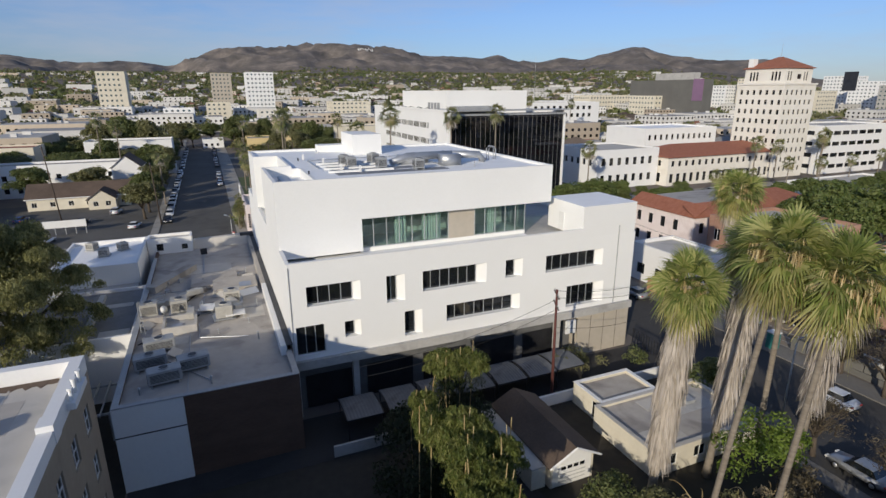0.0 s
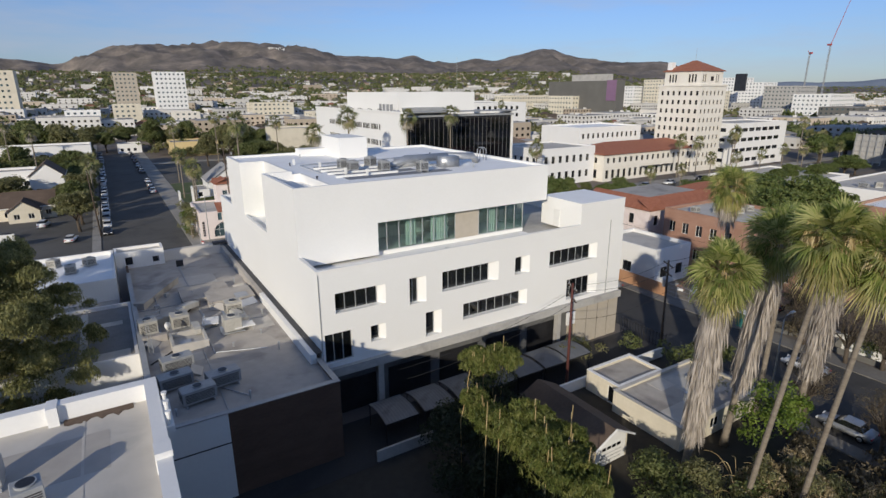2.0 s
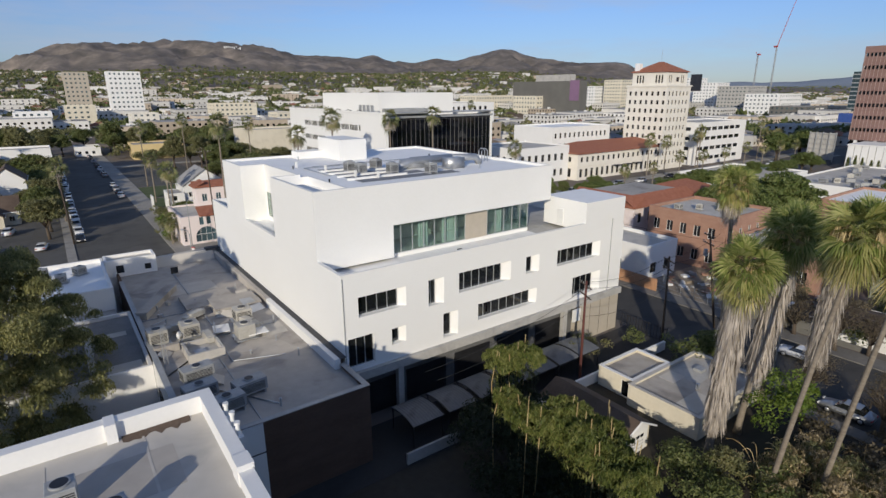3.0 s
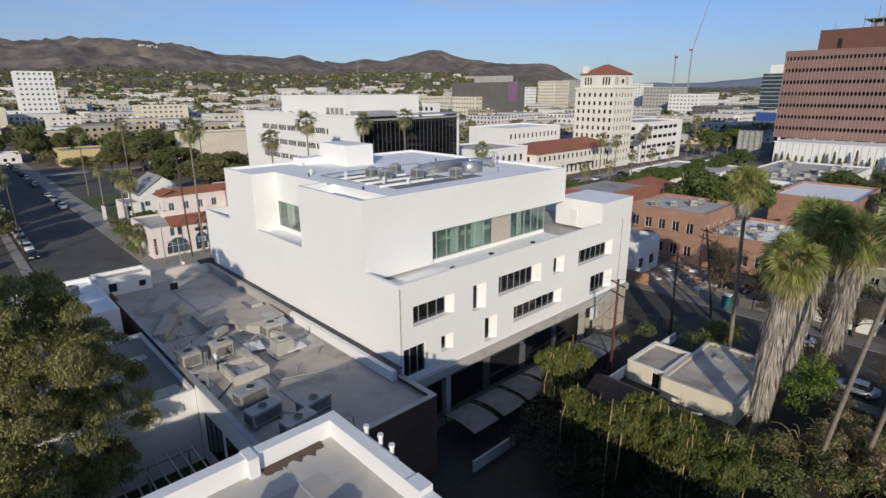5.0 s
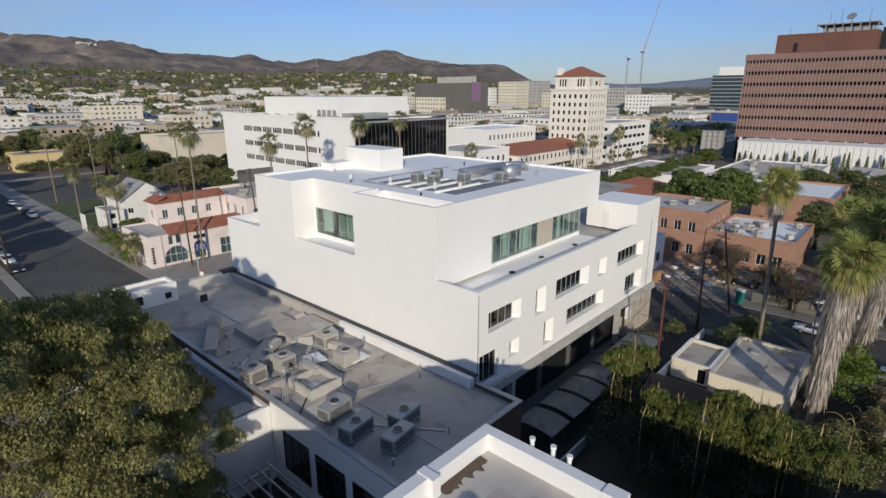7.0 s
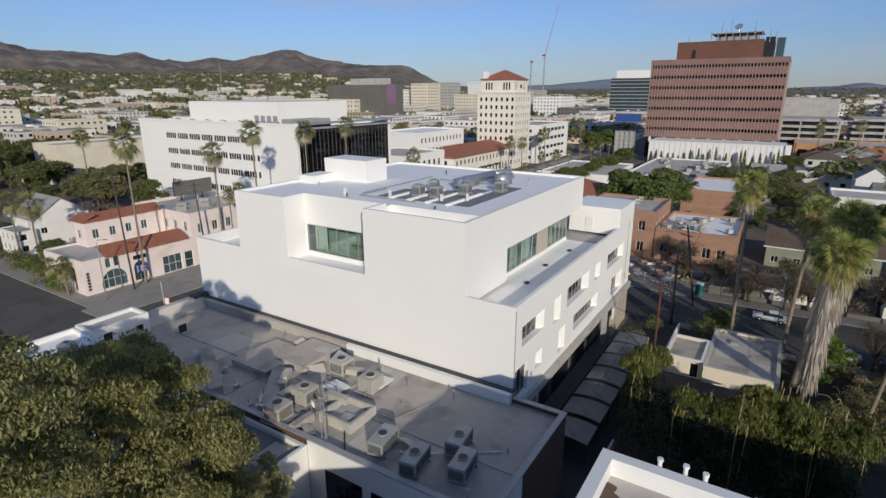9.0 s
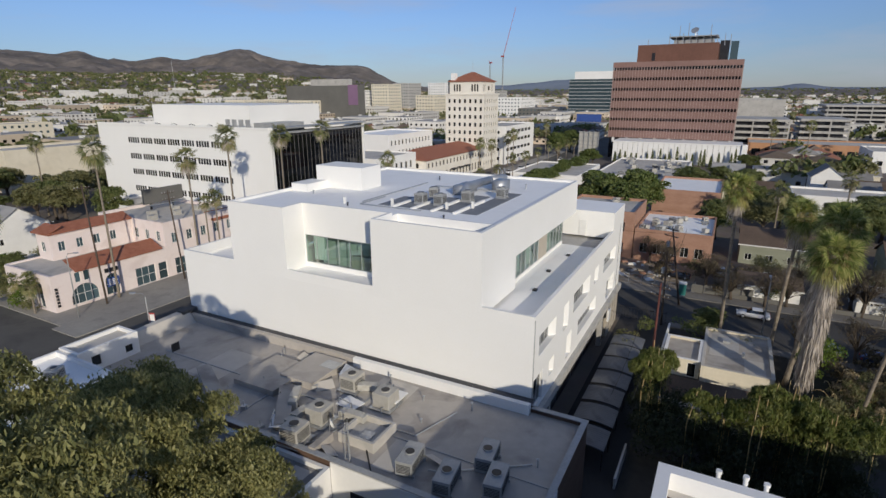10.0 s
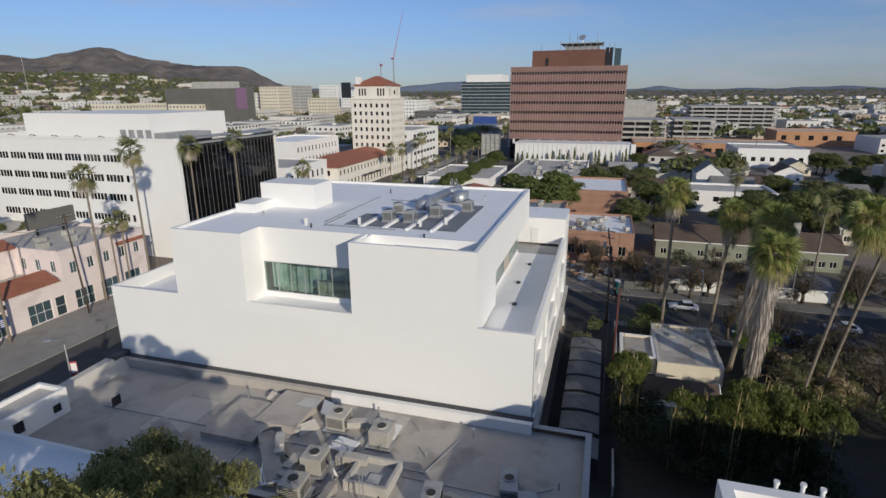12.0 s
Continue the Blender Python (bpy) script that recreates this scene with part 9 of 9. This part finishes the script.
for k in range(9):
    palm("median_palm", 130.0 + 15.0 * k, 108.4, vr.uniform(7, 10), 2.2, "young street palm on the median strip", None, 0.0, 0.18, PALM_FAR, k, "median palms", 0.2)

BUILT += [(-64, 194, -26, 208), (55, 249, 112, 274), (8, 188, 34, 282), (17, 294, 43, 323), (34, 228, 56, 250)]
scatter(60, -78, 205, -13, 310, (8.0, 13.0), (0, 0, 1), 1.5)
scatter(50, 9, 250, 112, 345, (8.0, 13.0), (0, 1, 1), 1.5)
for k in range(5):
    lf, lb = KINDS[(k + 1) % 2]
    tree("tree", -16.2 + vr.uniform(-0.6, 0.6), 158.0 + 26.0 * k, vr.uniform(6.5, 9.0), vr.uniform(3.4, 4.6), lf, lb, per=34, size=0.4, variant=k % 2, group="town trees")

# taller street trees that half hide the blocks along the avenue
ar = random.Random(77)
for k, (x, y, h) in enumerate(((13, 328, 17), (22, 327, 14), (30, 328, 16), (44, 306, 15), (46, 262, 17), (-40, 254, 19), (-31, 255, 21), (-22, 254, 20), (-33, 228, 14), (28, 255, 14))):
    lf, lb = ((LEAF_DARK, "dark green broad tree standing between low blocks"), (LEAF_OLIVE, "dusty olive tree standing between low blocks"))[k % 2]
    tree("tree", x + ar.uniform(-1, 1), y + ar.uniform(-0.5, 0.5), h, h * ar.uniform(0.33, 0.42), lf, lb, per=34, size=0.4, variant=k % 2, group="town trees")

for k in range(7):
    shrub(20.0 + 3.3 * k, 298.6 + 0.6 * (k % 3), 4.4, 2.2, (LEAF_OLIVE, LEAF_DARK)[k % 2], "rounded garden shrub before the yellow shop", 500 + k, per=60, size=0.26)
# where the avenue bends away: a low white house and trees across its end
flat_building("end_house", -3.0, 334.0, 8.0, 345.0, 5.0, STUCCO_OFF, ROOF_PALE, "low white house closing the avenue", south=rows(11, 1.2, 10, 3.0, 1.3, [1.2], 1.4, 2, 0.15))
for k, (x, y, h, r) in enumerate(((-16.0, 338.0, 12.0, 6.0), (-8.0, 341.0, 11.0, 5.5), (13.0, 340.0, 12.0, 5.5), (2.0, 351.0, 13.0, 6.5), (-14.0, 352.0, 14.0, 7.0))):
    tree("tree", x, y, h, r, (LEAF_OLIVE, LEAF_DARK)[k % 2], "broad tree closing the end of the avenue", per=34, size=0.4, variant=k % 2, group="town trees")

# ---- the wide town: named high blocks, then houses and trees past counting ----
def tower_block(x, y, w, d, h, wm, label, floors, name="tower_block"):
    z = ground_z(x, y) - 1.0
    st = h / floors
    lv = [round(1.2 + st * k, 3) for k in range(1, floors)]
    return flat_building(name, x, y, x + w, y + d, h, wm, ROOF_PALE, label, south=rows(w, 1.5, w - 1, 4.0, 1.7, lv, round(st * 0.38, 2), 1, 0.2), west=rows(d, 1.5, d - 1, 4.0, 1.7, lv, round(st * 0.38, 2), 1, 0.2), z=z, far=True, gmat=GLASS_BLUE)


def bearing(az, r):
    return r * math.sin(radians(az)), r * math.cos(radians(az))


for az, r, w, d, h, wm, lb, fl in ((-8.35, 620, 24, 24, 48, CREAM, "cream high-rise hotel on the slope", 10), (0.87, 704, 22, 20, 48, BEIGE, "tan brick high-rise", 11), (3.97, 643, 28.6, 24, 49, STUCCO_OFF, "white balconied high-rise", 11),
                                   (47.0, 640, 26, 22, 40, CREAM, "cream apartment tower", 11), (50.0, 720, 40, 26, 34, STUCCO_OFF, "white stepped block", 9), (52.5, 700, 30, 26, 42, CREAM, "beige office tower", 11), (55.0, 780, 34, 26, 44, CONCRETE, "grey office tower", 11),
                                   (57.0, 660, 30, 26, 30, CREAM, "tan masonry block", 8), (59.0, 820, 36, 30, 46, STUCCO_OFF, "white balconied slab", 12), (61.0, 760, 30, 30, 40, STUCCO_OFF, "white apartment tower", 11), (63.5, 700, 44, 34, 36, CONCRETE, "grey glazed block", 9), (66.0, 640, 50, 34, 28, STUCCO_OFF, "pale office block", 7),
                                   (68.0, 560, 44, 30, 18, GREY_SCREEN, "dark low block", 5), (44.0, 560, 60, 34, 26, CREAM, "cream civic block", 6), (38.0, 640, 70, 30, 24, CREAM, "long cream block with windows", 5), (33.0, 480, 60, 28, 16, CREAM, "low cream block", 4), (12.0, 520, 36, 26, 22, CREAM, "cream apartment block", 6),
                                   (0.2, 520, 20, 24, 22, CREAM, "cream apartment block", 6), (-3.5, 480, 22, 24, 19, STUCCO_OFF, "white apartment block", 5), (4.9, 470, 18, 24, 17, HOTEL, "white apartment block", 5), (17.5, 460, 30, 24, 16, CREAM, "tan apartment block", 4)):
    x, y = bearing(az, r)
    tower_block(x, y, w, d, h, wm, lb + " above the town roofs", fl)
slab("blue_signboard", 585.0, 345.0, 587.0, 357.0, 30.0, 48.0, CAR_DARK, "dark blue rooftop signboard", "billboard", kind="")

fr = random.Random(21)
KEEP = [(185, -135, 305, -18), (-62, 96, 110, 300), (100, 28, 210, 190), (240, 25, 305, 160), (-30, -10, 100, 125), (205, 125, 255, 155), (300, -130, 430, 60), (390, 350, 475, 450), (180, 280, 235, 335), (640, 145, 705, 225), (60, -60, 185, 60), (465, -112, 645, 112), (110, 240, 170, 290), (200, 20, 250, 128), (305, -60, 335, 32)]


def free(x, y):
    return not any(a - 6 < x < c + 6 and b - 6 < y < d + 6 for a, b, c, d in KEEP)


body = {k: bmesh.new() for k in ("pale", "warm", "roofs_brown", "roofs_grey", "roofs_red", "windows")}
count = 0
tries = 0
while count < 4700 and tries < 40000:
    tries += 1
    az = fr.uniform(-24, 122)
    r = 130 + 2700 * fr.random() ** 1.25
    x, y = bearing(az, r)
    if not free(x, y) or (az < 55 and r > 2500) or (-54 < x < 9 and y < 420) or (96 < y < 121 and x < 420):
        continue
    g = ground_z(x, y)
    big = fr.random() < (0.2 if 330 < r < 1200 else 0.05)
    slope = r > 1300 and az < 55
    if slope and fr.random() < 0.6:
        continue
    w = fr.uniform(18, 42) if big else fr.uniform(9, 17)
    d = fr.uniform(14, 30) if big else fr.uniform(8, 14)
    h = fr.uniform(7, 15) if big else fr.uniform(4, 7.5)
    key = "pale" if fr.random() < 0.62 else "warm"
    bm = body[key]
    box(bm, x, y, g - 3, x + w, y + d, g + h)
    if big or fr.random() < 0.35:
        rk = "roofs_grey"
        box(body[rk], x + 0.4, y + 0.4, g + h - 0.2, x + w - 0.4, y + d - 0.4, g + h + 0.15)
        if big:
            for k in range(fr.randrange(1, 4)):
                ux, uy = x + fr.uniform(2, w - 4), y + fr.uniform(2, d - 4)
                box(body["pale"], ux, uy, g + h, ux + 2, uy + 2, g + h + 1.4)
    else:
        rk = fr.choice(("roofs_brown", "roofs_grey", "roofs_brown", "roofs_red"))
        hip_roof(body[rk], x, y, x + w, y + d, g + h, g + h + fr.uniform(1.8, 3.2), 0.5)
    if r < 1100:
        fl = max(1, int(h / 3.2))
        for k in range(fl):
            zz = g + 1.2 + k * 3.2
            n = max(1, int(w / (3.6 if r < 700 else 6)))
            for i in range(n):
                u = x + w * (i + 0.3) / n
                box(body["windows"], u, y - 0.06, zz, u + min(1.5, w / n * 0.5), y + 0.05, zz + 1.4)
            n = max(1, int(d / (3.6 if r < 700 else 6)))
            for i in range(n):
                u = y + d * (i + 0.3) / n
                box(body["windows"], x - 0.06, u, zz, x + 0.05, u + min(1.5, d / n * 0.5), zz + 1.4)
    count += 1
FAR_PALE = surface("town white walls", (0.58, 0.56, 0.53), (0.68, 0.66, 0.62), 0.9, 0.6, 0.03, 0.0, island=0.22)
FAR_WARM = surface("town cream walls", (0.46, 0.38, 0.29), (0.56, 0.47, 0.37), 0.9, 0.6, 0.03, 0.0, island=0.3)
FAR_ROOF = surface("town pale roofs", (0.30, 0.29, 0.27), (0.42, 0.40, 0.38), 0.9, 0.6, 0.03, 0.0, island=0.35)
FAR_BROWN = surface("town brown roofs", (0.11, 0.085, 0.065), (0.17, 0.13, 0.10), 0.9, 0.6, 0.03, 0.0, island=0.35)
FAR_RED = surface("town tile roofs", (0.22, 0.095, 0.06), (0.29, 0.135, 0.09), 0.9, 0.6, 0.03, 0.0, island=0.3)
for key, nm, mat, lb in (("pale", "town_houses", FAR_PALE, "countless pale houses and low blocks of the town"), ("warm", "town_houses", FAR_WARM, "countless cream and tan houses of the town"), ("roofs_grey", "town_roofs", FAR_ROOF, "grey flat and hipped roofs of the town"),
                         ("roofs_brown", "town_roofs", FAR_BROWN, "brown shingle roofs of the town"), ("roofs_red", "town_roofs", FAR_RED, "red tile roofs of the town"), ("windows", "town_windows", GLASS_DARK, "dark windows of the far houses")):
    solid(nm, body[key], mat, lb, "houses", "stuff")

# trees of the wide town, past counting
g = np.random.default_rng(17)
qs = {0: [], 1: []}
made = 0
while made < 6500:
    az = g.uniform(-25, 122)
    r = 140 + 2600 * g.uniform() ** 1.6
    x, y = bearing(az, r)
    if not free(x, y) or (-13 < x < 10 and y < 430) or (96 < y < 121 and x < 420):
        continue
    if az > 60 and g.uniform() < 0.3:
        continue
    made += 1
    z = ground_z(x, y)
    h = g.uniform(5, 13)
    rad = h * g.uniform(0.35, 0.55)
    n = 70 if r < 450 else (38 if r < 1000 else 20)
    d = g.normal(size=(n, 3))
    d /= np.linalg.norm(d, axis=1)[:, None]
    d[:, 2] = np.abs(d[:, 2]) * 1.1 - 0.35
    lump = 1.0 + 0.3 * np.sin(d[:, 0] * 5 + x) * np.cos(d[:, 1] * 4 + y)
    c = np.array((x, y, z + h * 0.55)) + d * np.array((rad, rad, h * 0.42)) * (lump * g.uniform(0.6, 1.0, n))[:, None]
    qs[int(g.uniform() < 0.5)].append(leaf_quads(g, c, d, rad * (0.28 if r < 450 else (0.36 if r < 1000 else 0.5))))
made = 0
while made < 7000:
    az = g.uniform(-25, 62)
    r = g.uniform(600, 2750)
    x, y = bearing(az, r)
    made += 1
    z = ground_z(x, y)
    h = g.uniform(6, 14)
    rad = h * g.uniform(0.4, 0.75)
    d = g.normal(size=(13, 3))
    d /= np.linalg.norm(d, axis=1)[:, None]
    d[:, 2] = np.abs(d[:, 2]) - 0.3
    c = np.array((x, y, z + h * 0.5)) + d * np.array((rad, rad, h * 0.42)) * g.uniform(0.5, 1.0, 13)[:, None]
    qs[int(g.uniform() < 0.5)].append(leaf_quads(g, c, d, rad * 0.55))
made = 0
while made < 5200:
    az = g.uniform(62, 124)
    r = 420 + 3800 * g.uniform() ** 1.3
    x, y = bearing(az, r)
    made += 1
    if not free(x, y) or (96 < y < 121 and x < 420):
        continue
    z = ground_z(x, y)
    h = g.uniform(5, 12)
    rad = h * g.uniform(0.45, 0.9)
    d = g.normal(size=(13, 3))
    d /= np.linalg.norm(d, axis=1)[:, None]
    d[:, 2] = np.abs(d[:, 2]) - 0.3
    c = np.array((x, y, z + h * 0.5)) + d * np.array((rad, rad, h * 0.42)) * g.uniform(0.5, 1.0, 13)[:, None]
    qs[int(g.uniform() < 0.6)].append(leaf_quads(g, c, d, rad * 0.55))
for k, lf in ((0, LEAF_OLIVE), (1, LEAF_DARK)):
    tagged(new("town_trees", quad_mesh("town_trees", np.concatenate(qs[k]), lf)), "dense dark and olive trees between the houses", "trees", kind="stuff")

# hillside letters drawn as plain white bars
for k in range(9):
    az = 14.85 + 0.17 * k
    r = next((q for q in range(3250, 3700, 10) if ground_z(*bearing(az, q)) >= 258.0), 3450)
    x, y = bearing(az, r)
    slab("hillside_sign_bar", x - 3.0, y, x + 3.0, y + 2, ground_z(x, y) - 4, ground_z(x, y) + 11, WOOD_WHITE, "white sign bar on the far ridge", "sign", kind="")
# far range beyond the town, its blue haze put into the base colour
bm = bmesh.new()
prev = None
for k in range(131):
    az = 54 + 0.6 * k
    x, y = bearing(az, 4860)
    hgt = 60 + 75 * math.exp(-((az - 75) / 7) ** 2) + 25 * math.exp(-((az - 62) / 4) ** 2) + 34 * math.exp(-((az - 94) / 1.3) ** 2) + 12 * math.exp(-((az - 108) / 6) ** 2) + 14 * noise.noise(Vector((az * 0.4, 2, 0)))
    cur = [bm.verts.new((x, y, -10)), bm.verts.new((x * 0.985, y * 0.985, hgt * 0.6)), bm.verts.new((x, y, hgt))]
    if prev:
        bm.faces.new((prev[0], cur[0], cur[1], prev[1]))
        bm.faces.new((prev[1], cur[1], cur[2], prev[2]))
    prev = cur
FAR_RANGE = surface("far mountains tinted blue for haze", (0.10, 0.13, 0.19), (0.13, 0.16, 0.22), 0.95, 0.02, 0.004, 0.0)
solid("far_range", bm, FAR_RANGE, "mountain range on the horizon, haze painted into its blue", "mountains", "structure", smooth=True)
for k, (az, r, h) in enumerate(((32.5, 700, 58),)):
    x, y = bearing(az, r)
    z = ground_z(x, y)
    m = thing("radio_mast", x, y, z, "thin lattice radio mast above the town", "mast", "radio masts")
    bm = bmesh.new()
    tube(bm, [(0, 0, -1), (0, 0, h)], [0.4, 0.15], 4)
    part("shaft", bm, STEEL_PAINT, m)
    bm = bmesh.new()
    tube(bm, [(0, 0, h), (0, 0, h + 8)], 0.12, 4)
    part("whip", bm, STEEL_PAINT, m)
